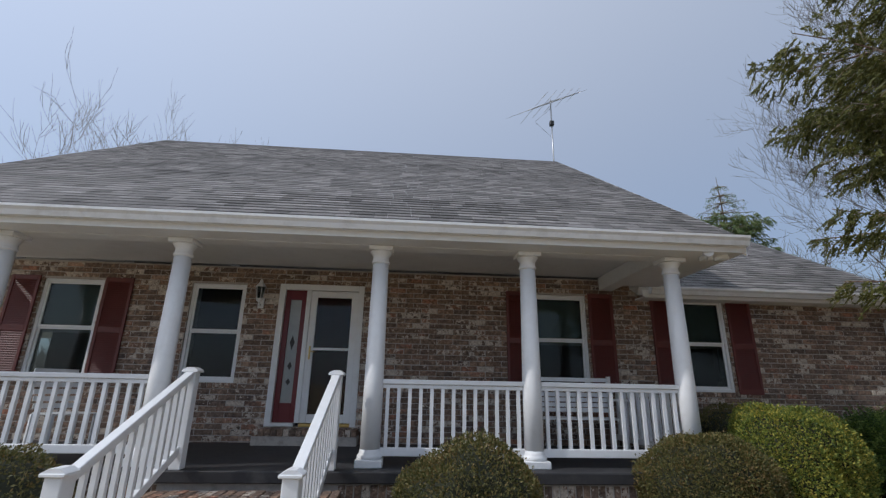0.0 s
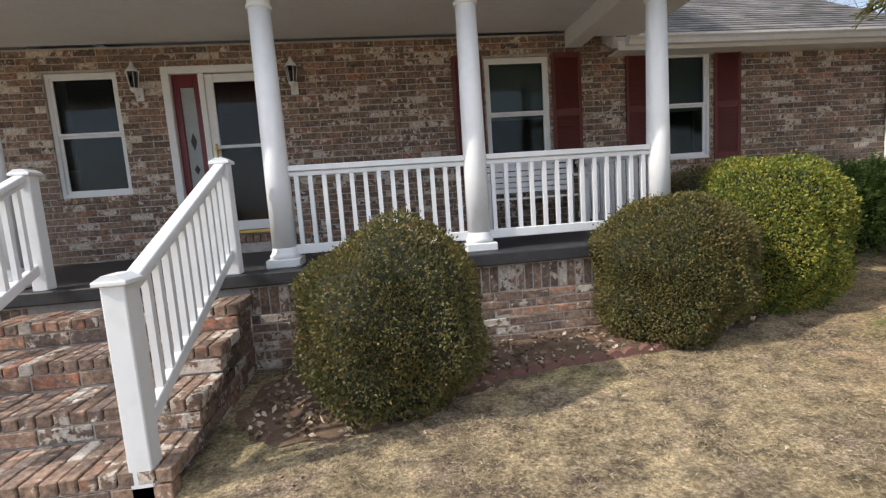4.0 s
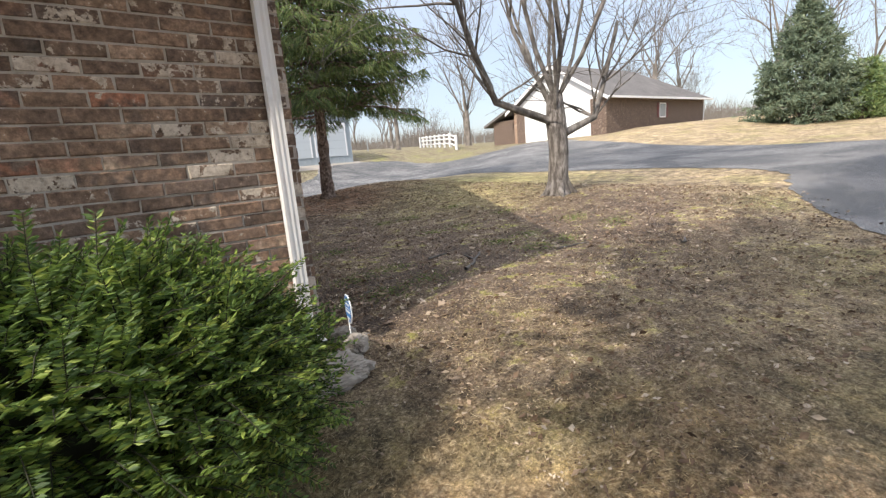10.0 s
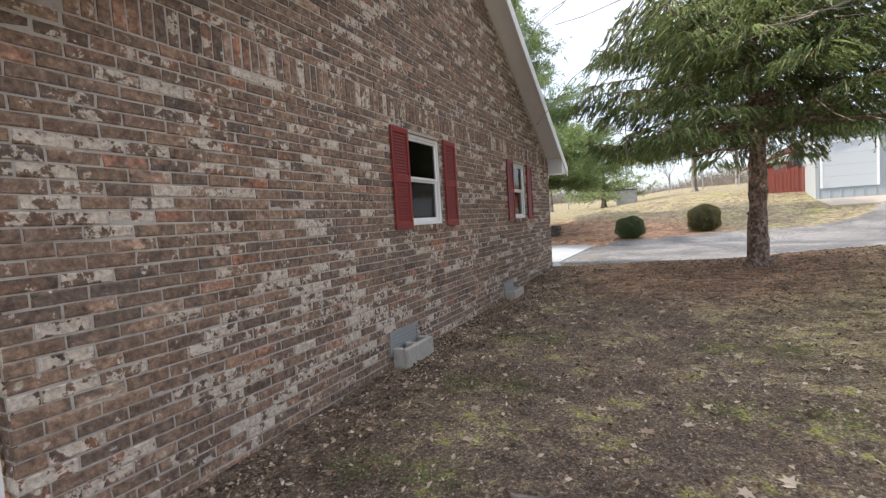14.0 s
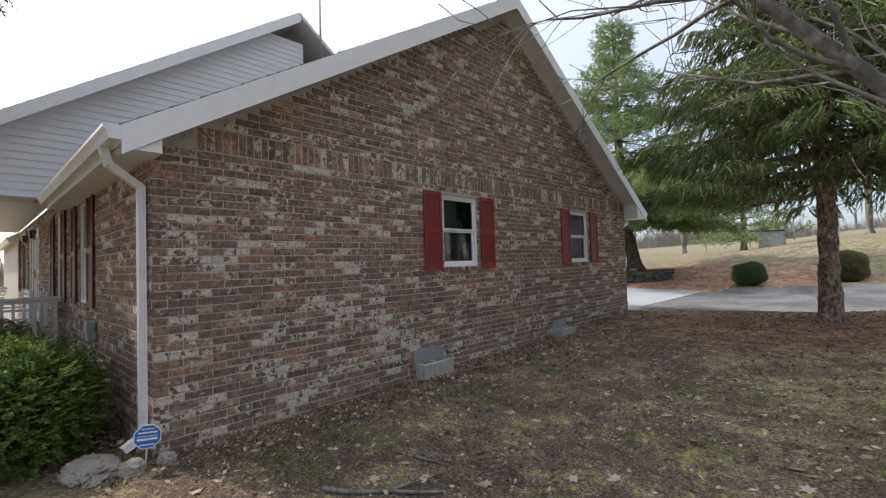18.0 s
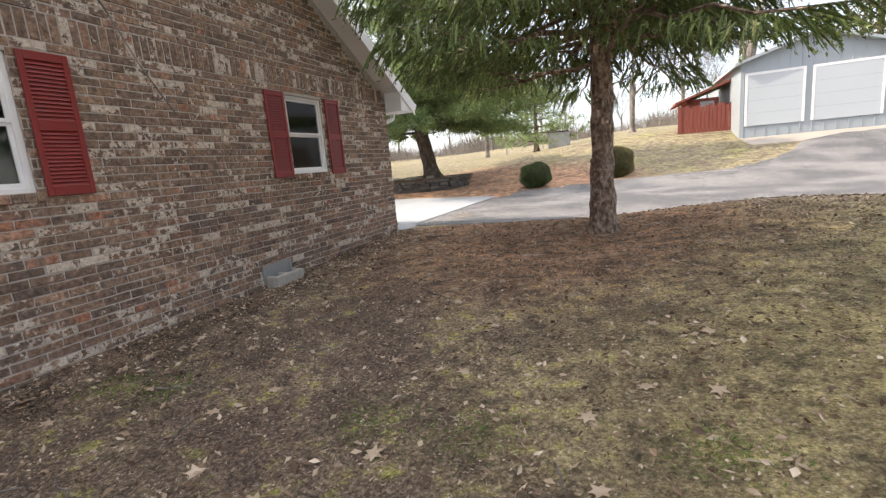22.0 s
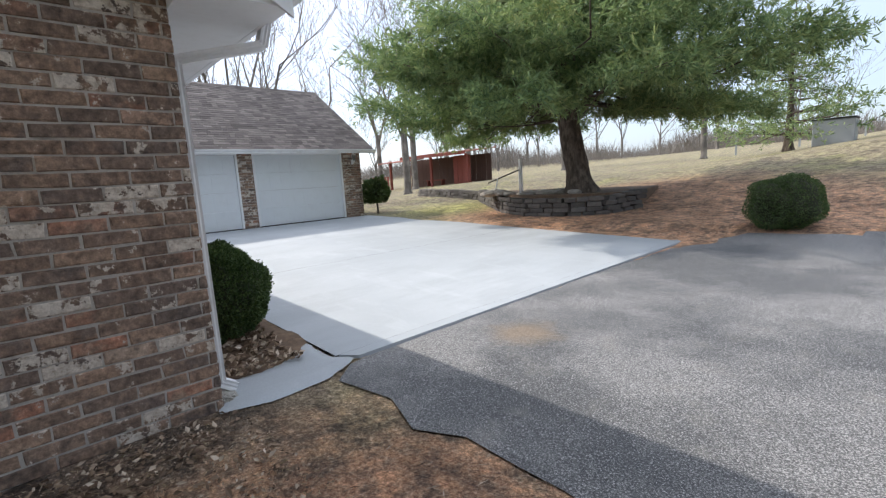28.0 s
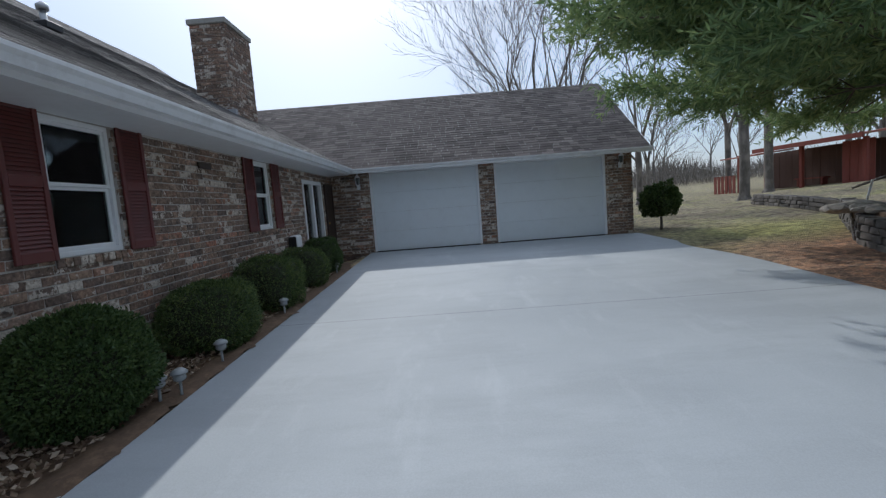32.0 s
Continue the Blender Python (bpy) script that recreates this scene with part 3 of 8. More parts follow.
def make_shutter(height, material, label, W=0.37):
    """A louvred shutter at the origin: u from 0 to W along x, standing out towards -y."""
    s = tagged(empty("shutter"), label, "shutter", "window shutters")
    I = Matrix.Identity(4)
    e = 0.045
    mid = height * 0.46
    lpart("stile", [(0, e, -0.036, -0.012, 0, height)], material, s, I, 0.004)
    lpart("stile", [(W - e, W, -0.036, -0.012, 0, height)], material, s, I, 0.004)
    for a, b in ((0, 0.08), (mid, mid + 0.085), (height - 0.07, height)):
        lpart("rail", [(e, W - e, -0.034, -0.012, a, b)], material, s, I, 0.003)
    me = None
    for a, b in ((0.08, mid), (mid + 0.085, height - 0.07)):
        n = round((b - a) / 0.033)
        for k in range(n):
            z = a + (k + 0.5) * (b - a) / n
            if me is None:
                bm = bmesh.new()
                prism(bm, [(-0.031, -0.016), (-0.026, -0.017), (-0.012, 0.013), (-0.016, 0.015)], "x", e, W - e)
                ob = part("slat", bm, material, s)
                me = ob.data
            else:
                ob = new("slat", me)
                ob.parent = s
                ob.matrix_parent_inverse = Matrix.Identity(4)
            ob.matrix_basis = Matrix.Translation((0, 0, z))
    lpart("backing", [(e, W - e, -0.014, -0.012, 0.08, height - 0.07)], M["black"], s, I)
    return s


def column(x, y, z0, z1):
    c = tagged(empty("porch_column", pose(x, y, z0)), "white round porch column with capital and square base", "column", "porch columns")
    h = z1 - z0
    bm = bmesh.new()
    lathe(bm, [(0.125, 0.075), (0.133, 0.088), (0.133, 0.105), (0.122, 0.12), (0.113, 0.135), (0.108, 0.17)], 28)
    part("torus_base", bm, M["white"], c)
    part("plinth", boxes((-0.143, 0.143, -0.143, 0.143, 0, 0.075), bevel=0.008), M["white"], c)
    bm = bmesh.new()
    lathe(bm, [(0.107, 0.17), (0.106, h * 0.35), (0.092, h - 0.2)], 28)
    part("shaft", bm, M["white"], c)
    bm = bmesh.new()
    lathe(bm, [(0.092, h - 0.2), (0.106, h - 0.187), (0.106, h - 0.17), (0.094, h - 0.16), (0.094, h - 0.11), (0.122, h - 0.07), (0.13, h - 0.05)], 28)
    part("capital", bm, M["white"], c)
    part("abacus", boxes((-0.138, 0.138, -0.138, 0.138, h - 0.05, h), bevel=0.006), M["white"], c)
    return c


def railing(a, b, z_floor_a, z_floor_b, name="porch_railing", label="white vinyl porch railing with square balusters", height=0.9, gap=0.125, bottom=0.10):
    """A run of railing between two points of the plan; it follows the fall between them."""
    a, b = Vector((*a, z_floor_a)), Vector((*b, z_floor_b))
    d = b - a
    ln = math.hypot(d.x, d.y)
    r = tagged(empty(name), label, "railing")
    side = Vector((-d.y, d.x, 0)) / ln

    def bar(nm, h0, h1, half, s0=0.0, s1=1.0):
        bm = bmesh.new()
        pa, pb = a + d * s0, a + d * s1
        vs = [bm.verts.new(p + side * s + Vector((0, 0, h))) for p in (pa, pb) for s, h in ((-half, h0), (half, h0), (half, h1), (-half, h1))]
        for q in ((0, 1, 2, 3), (7, 6, 5, 4), (0, 4, 5, 1), (1, 5, 6, 2), (2, 6, 7, 3), (3, 7, 4, 0)):
            bm.faces.new([vs[i] for i in q])
        bmesh.ops.recalc_face_normals(bm, faces=bm.faces)
        bmesh.ops.bevel(bm, geom=bm.edges[:], offset=0.006, segments=1, affect="EDGES")
        return part(nm, bm, M["white"], r)

    bar("top_rail", height - 0.05, height, 0.042)
    bar("sub_rail", height - 0.095, height - 0.052, 0.022)
    bar("bottom_rail", bottom, bottom + 0.085, 0.026)
    n = max(2, round(ln / gap))
    for k in range(n):
        s = (k + 0.5) / n
        p = a + d * s
        bm = bmesh.new()
        hw = 0.019
        box(bm, p.x - hw, p.x + hw, p.y - hw, p.y + hw, p.z + bottom + 0.07, p.z + height - 0.07)
        part("baluster", bm, M["white"], r)
    return r


def newel(x, y, z0, z1, parent=None):
    n = tagged(empty("newel_post", pose(x, y, z0)), "white square newel post with flat moulded cap", "post", "stair newel posts")
    h = z1 - z0
    part("post", boxes((-0.055, 0.055, -0.055, 0.055, 0, h - 0.05), bevel=0.006), M["white"], n)
    bm = boxes((-0.078, 0.078, -0.078, 0.078, h - 0.05, h - 0.028), bevel=0.004)
    prism(bm, [(-0.078, h - 0.028), (0.078, h - 0.028), (0.03, h), (-0.03, h)], "y", -0.07, 0.07)
    part("cap", bm, M["white"], n)
    return n


# ---- roofs ----
def shingle_material(name, c, joined=True):
    m, nt, b = nodes_of(name)
    r = nt.nodes.new("ShaderNodeNewGeometry").outputs["Random Per Island"] if joined else nt.nodes.new("ShaderNodeObjectInfo").outputs["Random"]
    p = world_pos(nt)
    col = ramp(nt, r, [(0, tuple(x * 0.55 for x in c)), (0.3, tuple(x * 0.85 for x in c)), (0.65, c), (1, tuple(x * 1.42 for x in c))])
    big = ramp(nt, noise_of(nt, p, 0.7, 6, 0.65), [(0.35, (0.8,) * 3), (0.65, (1.16,) * 3)])
    fine = ramp(nt, noise_of(nt, p, 160, 2, 0.8), [(0.3, (0.6,) * 3), (0.7, (1.4,) * 3)])
    col = mix(nt, 1.0, mix(nt, 1.0, col, big, "MULTIPLY"), fine, "MULTIPLY")
    nt.links.new(col, b.inputs["Base Color"])
    b.inputs["Roughness"].default_value = 0.92
    bump_of(nt, b, noise_of(nt, p, 160, 2, 0.8), 0.5, 0.004)
    return m


M["shingle"] = shingle_material("grey_asphalt_shingle", (0.17, 0.162, 0.158))
M["shingle_one"] = shingle_material("grey_asphalt_shingle_single", (0.17, 0.162, 0.158), False)
M["shingle_brown"] = shingle_material("weathered_brown_shingle", (0.125, 0.108, 0.102))
M["shingle_brown_one"] = shingle_material("weathered_brown_shingle_single", (0.125, 0.108, 0.102), False)


def roof_plane(name, p0, along, up, width, length, label, colour="shingle", singles=None, thick=0.14, cut=None, row=0.145, tab=0.32, seed=3):
    """A pitched plane: deck, and courses of shingle tabs that overlap. p0: its lower corner; along, up: unit vectors.
    cut(s, t): whether a tab at s along and t up is left out. singles(s, t): the tabs that are parts of their own."""
    roof = tagged(empty(name), label, "roof", "", "structure")
    p0, along, up = Vector(p0), Vector(along).normalized(), Vector(up).normalized()
    nrm = along.cross(up).normalized()
    if nrm.z < 0:
        nrm = -nrm
    T = Matrix((( along.x, up.x, nrm.x, p0.x), (along.y, up.y, nrm.y, p0.y), (along.z, up.z, nrm.z, p0.z), (0, 0, 0, 1)))
    rng = random.Random(seed)
    verts, quads, count, me = [], [], 0, None
    n = int(length / row)
    for k in range(n + 1):
        t0, t1 = k * row, min((k + 1) * row + 0.03, length)
        if t1 - t0 < 0.03:
            continue
        s = -rng.random() * tab
        while s < width:
            w = tab * rng.choice((0.5, 0.7, 0.9, 1.15))
            a, b = max(s, 0), min(s + w - 0.005, width)
            s += w
            if b - a < 0.02 or (cut and cut((a + b) / 2, t0 + row / 2)):
                continue
            h0 = 0.008 + rng.uniform(0, 0.004)
            dz = rng.uniform(-0.002, 0.002)
            if singles and count < 290 and singles((a + b) / 2, t0) and t1 - t0 > row:
                if me is None:
                    me = bpy.data.meshes.new("shingle")
                    me.from_pydata([(0, 0, 0), (1, 0, 0), (1, row + 0.03, 0), (0, row + 0.03, 0), (0, 0, 0.0155), (1, 0, 0.0155), (1, row + 0.03, 0.003), (0, row + 0.03, 0.003)],
                                   [], [(4, 5, 6, 7), (0, 1, 5, 4), (1, 2, 6, 5), (3, 0, 4, 7)])
                    me.materials.append(M[colour + "_one"])
                ob = new("shingle", me)
                ob.parent = roof
                ob.matrix_parent_inverse = Matrix.Identity(4)
                ob.matrix_basis = T @ Matrix.Translation((a, t0 + dz, 0)) @ Matrix.Diagonal((b - a, 1, 1, 1))
                count += 1
                continue
            i = len(verts)
            verts += [(a, t0 + dz, 0), (b, t0 + dz, 0), (b, t1, 0), (a, t1, 0), (a, t0 + dz, h0), (b, t0 + dz, h0), (b, t1, 0.003), (a, t1, 0.003)]
            quads += [tuple(i + j for j in f) for f in ((4, 5, 6, 7), (0, 1, 5, 4), (1, 2, 6, 5), (3, 0, 4, 7))]
    ob = hang("shingles", quads_mesh("shingles", [tuple(T @ Vector(v)) for v in verts], quads), M[colour], roof)
    ob["kind"] = "stuff"
    bm = boxes((0, width, 0, length, -thick, -0.002))
    bm.transform(T)
    bmesh.ops.recalc_face_normals(bm, faces=bm.faces)
    if not cut:
        part("deck", bm, M["vinyl"], roof)
    else:
        bm.free()
    return roof


def gutter(name, a, b, out, label="white aluminium gutter along the eave"):
    """A K-style gutter from a to b, open above; out: the way it faces."""
    g = tagged(empty(name), label, "gutter")
    a, b, out = Vector(a), Vector(b), Vector(out)
    prof = [(0, 0.0), (0, -0.115), (0.085, -0.115), (0.10, -0.06), (0.125, -0.03), (0.125, 0.0), (0.117, 0.0), (0.117, -0.03), (0.095, -0.055), (0.08, -0.107), (0.008, -0.107), (0.008, 0.0)]
    bm = bmesh.new()
    rings = [[bm.verts.new(p + out * u + Vector((0, 0, v))) for u, v in prof] for p in (a, b)]
    n = len(prof)
    for i in range(n):
        bm.faces.new((rings[0][i], rings[0][(i + 1) % n], rings[1][(i + 1) % n], rings[1][i]))
    bm.faces.new(rings[0][::-1])
    bm.faces.new(rings[1])
    bmesh.ops.recalc_face_normals(bm, faces=bm.faces)
    part("trough", bm, M["gutter"], g)
    d = (b - a).normalized()
    for p, e in ((a, -d), (b, d)):
        bm = bmesh.new()
        rim = [[bm.verts.new(p + e * s + out * u + Vector((0, 0, v))) for u, v in prof[:6]] for s in (0.001, 0.005)]
        bm.faces.new(rim[0])
        bm.faces.new(rim[1])
        for i in range(6):
            bm.faces.new((rim[0][i], rim[0][(i + 1) % 6], rim[1][(i + 1) % 6], rim[1][i]))
        bmesh.ops.recalc_face_normals(bm, faces=bm.faces)
        part("end_cap", bm, M["gutter"], g)
    side = Vector((0, 0, 1))
    n = max(2, int((b - a).length / 3.0))
    for k in range(1, n):
        c = a + (b - a) * (k / n)
        bm = bmesh.new()
        lo = [bm.verts.new(c + d * q + out * u + side * v) for q in (-0.035, 0.035) for u, v in ((0.0, -0.1175), (0.086, -0.1175), (0.1025, -0.061), (0.1275, -0.031), (0.1275, 0.001))]
        for i in range(4):
            bm.faces.new((lo[i], lo[i + 1], lo[i + 6], lo[i + 5]))
        part("seam", bm, M["gutter"], g)
    return g


def downspout(pts, label="white corrugated downspout on the brick corner"):
    """A ribbed rectangular pipe through the points."""
    d = tagged(empty("downspout"), label, "downspout", "downspouts")
    for i, (a, b) in enumerate(zip(pts, pts[1:])):
        a, b = Vector(a), Vector(b)
        z = (b - a).normalized()
        x = Vector((1, 0, 0)) if abs(z.x) < 0.9 else Vector((0, 1, 0))
        y = z.cross(x).normalized()
        x = y.cross(z)
        ring = []
        for k in range(4):
            sx, sy = ((-1, -1), (1, -1), (1, 1), (-1, 1))[k]
            ring.append((sx * 0.04, sy * 0.03))
        prof = []
        for k in range(4):
            (ax, ay), (bx, by) = ring[k], ring[(k + 1) % 4]
            m = 5
            for j in range(m):
                f = j / m
                ins = 0.004 if j % 2 else 0.0
                px, py = ax + (bx - ax) * f, ay + (by - ay) * f
                prof.append((px * (1 - ins / 0.04), py * (1 - ins / 0.03)))
        bm = bmesh.new()
        r0 = [bm.verts.new(a - z * 0.005 + x * u + y * v) for u, v in prof]
        r1 = [bm.verts.new(b + z * 0.005 + x * u + y * v) for u, v in prof]
        n = len(prof)
        for k in range(n):
            bm.faces.new((r0[k], r0[(k + 1) % n], r1[(k + 1) % n], r1[k]))
        bm.faces.new(r0[::-1])
        bm.faces.new(r1)
        bmesh.ops.recalc_face_normals(bm, faces=bm.faces)
        part("pipe" if abs(z.z) > 0.8 else "elbow", bm, M["gutter"], d)
    return d


# ---- plants ----
def shrub(name, x, y, z, rx, ry, h, material, count, label, category="bush", seed=1, leaf=(0.03, 0.017), lump=0.08, square=2.4, core=0.86, group=""):
    """A clipped shrub: a near-black solid core that paints the shade inside, and a shell of many small leaves with an
    uneven outline.
    """
    rng = np.random.default_rng(seed)
    s = tagged(empty(name, pose(x, y, z)), label, category, group)

    def shell(d):
        e = (np.abs(d[:, 0] / rx) ** square + np.abs(d[:, 1] / ry) ** square + np.abs(d[:, 2] / (h / 2)) ** square) ** (-1 / square)
        wob = 1 + lump * (np.sin(d[:, 0] * 5.1 + seed) * np.sin(d[:, 1] * 4.3 + 2 * seed) + 0.7 * np.sin(d[:, 2] * 6.7 + d[:, 0] * 3.3 + seed) + 0.5 * np.sin(d[:, 0] * 11 + d[:, 1] * 13 + seed))
        return e * wob
    bm = bmesh.new()
    bmesh.ops.create_icosphere(bm, subdivisions=4, radius=1)
    for v in bm.verts:
        d = np.array([v.co.normalized()])
        v.co = Vector((d * shell(d)[:, None] * core)[0]) + Vector((0, 0, h / 2))
        v.co *= 1 + 0.03 * noise.noise(v.co * 14)
        v.co.z = max(v.co.z, 0.02)
    for f in bm.faces:
        f.smooth = True
    part("shade_core", bm, M["shaded_twig"], s)
    d = rng.normal(size=(count, 3))
    d /= np.linalg.norm(d, axis=1, keepdims=True)
    depth = 1 - rng.exponential(0.035, count).clip(0, 0.13) + (rng.random(count) < 0.06) * rng.uniform(0, 0.07, count)
    c = d * (shell(d) * depth)[:, None] + [0, 0, h / 2]
    keep = c[:, 2] > 0.01
    c, d = c[keep], d[keep]
    v, q = leaf_quads(c, d + rng.normal(size=d.shape) * 0.75 + [0, 0, 0.25], leaf[0], leaf[1], rng)
    hang("foliage", quads_mesh("foliage", v, q), material, s)
    return s


def sprig_shrub(name, x, y, z, rx, ry, h, material, sprigs, label, seed=1, group=""):
    """A loose yew: sprigs that reach out and up, each set with flat needles on two sides."""
    rng = np.random.default_rng(seed)
    s = tagged(empty(name, pose(x, y, z)), label, "bush", group)
    w = Wood()
    cs, ds = [], []
    for k in range(sprigs):
        a, e = rng.uniform(0, 2 * np.pi), np.arcsin(rng.uniform(-0.75, 1.0))
        d = np.array([np.cos(a) * np.cos(e), np.sin(a) * np.cos(e), np.sin(e)])
        r0 = rng.uniform(0.6, 0.95)
        p = d * r0 * [rx, ry, h / 2] + [0, 0, h * 0.5]
        if p[2] < 0.06:
            continue
        g = d * [1, 1, 0.5] + rng.normal(size=3) * 0.35 + [0, 0, 0.25]
        g /= np.linalg.norm(g)
        ln = rng.uniform(0.14, 0.30)
        end = p + g * ln + [0, 0, -0.03]
        w.limb([p, (p + end) / 2 + [0, 0, 0.015], end], [0.003, 0.0025, 0.001], 3)
        side = np.cross(g, [0, 0, 1.0])
        side /= np.linalg.norm(side) + 1e-9
        n = int(ln / 0.011)
        f = np.linspace(0.05, 1, n)
        base = p + (end - p) * f[:, None]
        for sgn in (-1, 1):
            cs.append(base)
            ds.append(np.tile(side * sgn + g * 0.55, (n, 1)) + rng.normal(size=(n, 3)) * 0.22)
    c, d = np.concatenate(cs), np.concatenate(ds)
    v, q = leaf_quads(c, d, 0.036, 0.012, rng)
    hang("twig_work", w.mesh("twig_work"), M["shaded_twig"], s)
    hang("foliage", quads_mesh("foliage", v, q), material, s)
    # solid near-black lump, painted shade behind the sprigs
    bm = bmesh.new()
    bmesh.ops.create_icosphere(bm, subdivisions=3, radius=1)
    for vv in bm.verts:
        vv.co = Vector((vv.co.x * rx * 0.62, vv.co.y * ry * 0.62, max(vv.co.z * h * 0.38 + h * 0.46, 0.03))) * (1 + 0.1 * noise.noise(vv.co * 5))
    part("shade_core", bm, M["shaded_twig"], s)
    return s


def bare_branch(w, rng, p, d, ln, r, depth, spread=0.6, up=0.12, n=6, minr=0.004, tips=None):
    k = (5 if depth > 1 else 4) if n != 3 else 3
    pts, rad = [np.array(p)], [r]
    for i in range(k):
        d = d + rng.normal(size=3) * 0.13 + np.array([0, 0, up])
        d = d / np.linalg.norm(d)
        pts.append(pts[-1] + d * ln / k)
        rad.append(max(r * (1 - 0.62 * (i + 1) / k), minr * 0.6))
    w.limb(pts, rad, n if depth > 1 else 3)
    if tips is not None:
        tips.append((pts[-1], d))
    if depth <= 0:
        return
    kids = rng.integers(3, 6) if depth > 1 else rng.integers(3, 5)
    for j in range(kids):
        f = rng.uniform(0.3, 1.0) if j else 1.0
        i = min(int(f * k), k - 1)
        at = pts[i] + (pts[i + 1] - pts[i]) * (f * k - i)
        side = rng.normal(size=3)
        side -= d * (side @ d)
        side /= np.linalg.norm(side) + 1e-9
        nd = d * (1 - spread * 0.4) + side * spread * rng.uniform(0.6, 1.2)
        bare_branch(w, rng, at, nd / np.linalg.norm(nd), ln * rng.uniform(0.5, 0.75), max(rad[i] * rng.uniform(0.45, 0.7), minr), depth - 1, spread, up, max(n - 1, 3), minr, tips)


def bare_tree(name, x, y, z, height, trunk_r, label, seed, forks=5, fork_h=0.25, depth=4, bark="bark_maple", twig="twig", spread=0.62, minr=0.005, category="tree", group="", up=0.1, sides=8, limb=0.5):
    rng = np.random.default_rng(seed)
    t = tagged(empty(name, pose(x, y, z)), label, category, group)
    w = Wood()
    fh = height * fork_h
    pts = [[0, 0, -0.25], [0, 0, 0.0], [0.01, 0, 0.12], [0.02, 0.01, 0.4], [0.03, -0.02, fh * 0.6], [0.0, 0.0, fh], [0.02, 0.03, fh * 1.35]]
    w.limb(pts, np.array([1.75, 1.5, 1.22, 1.05, 1.0, 1.04, 0.8]) * trunk_r, 14)
    for k in range(5):
        a = k * 1.27 + seed
        e = np.array([math.cos(a), math.sin(a), 0])
        w.limb([e * trunk_r * 0.7 + [0, 0, 0.25], e * trunk_r * 1.4 + [0, 0, 0.06], e * trunk_r * 2.3 + [0, 0, -0.03]], [trunk_r * 0.5, trunk_r * 0.36, trunk_r * 0.12], 7)
    hang("trunk", w.mesh("trunk"), M[bark], t)
    w = Wood()
    for k in range(forks):
        a = 2 * math.pi * k / forks + rng.uniform(-0.35, 0.35)
        tilt = rng.uniform(0.35, 0.75) if k else 0.1
        d = np.array([math.cos(a) * tilt, math.sin(a) * tilt, 1.0])
        start = [0.0, 0.0, fh * rng.uniform(0.85, 1.3)]
        bare_branch(w, rng, start, d / np.linalg.norm(d), (height - fh) * rng.uniform(0.5, 0.65), trunk_r * limb * rng.uniform(0.8, 1.2), depth, spread, up, sides, minr)
    hang("crown", w.mesh("crown"), M[twig], t)
    return t


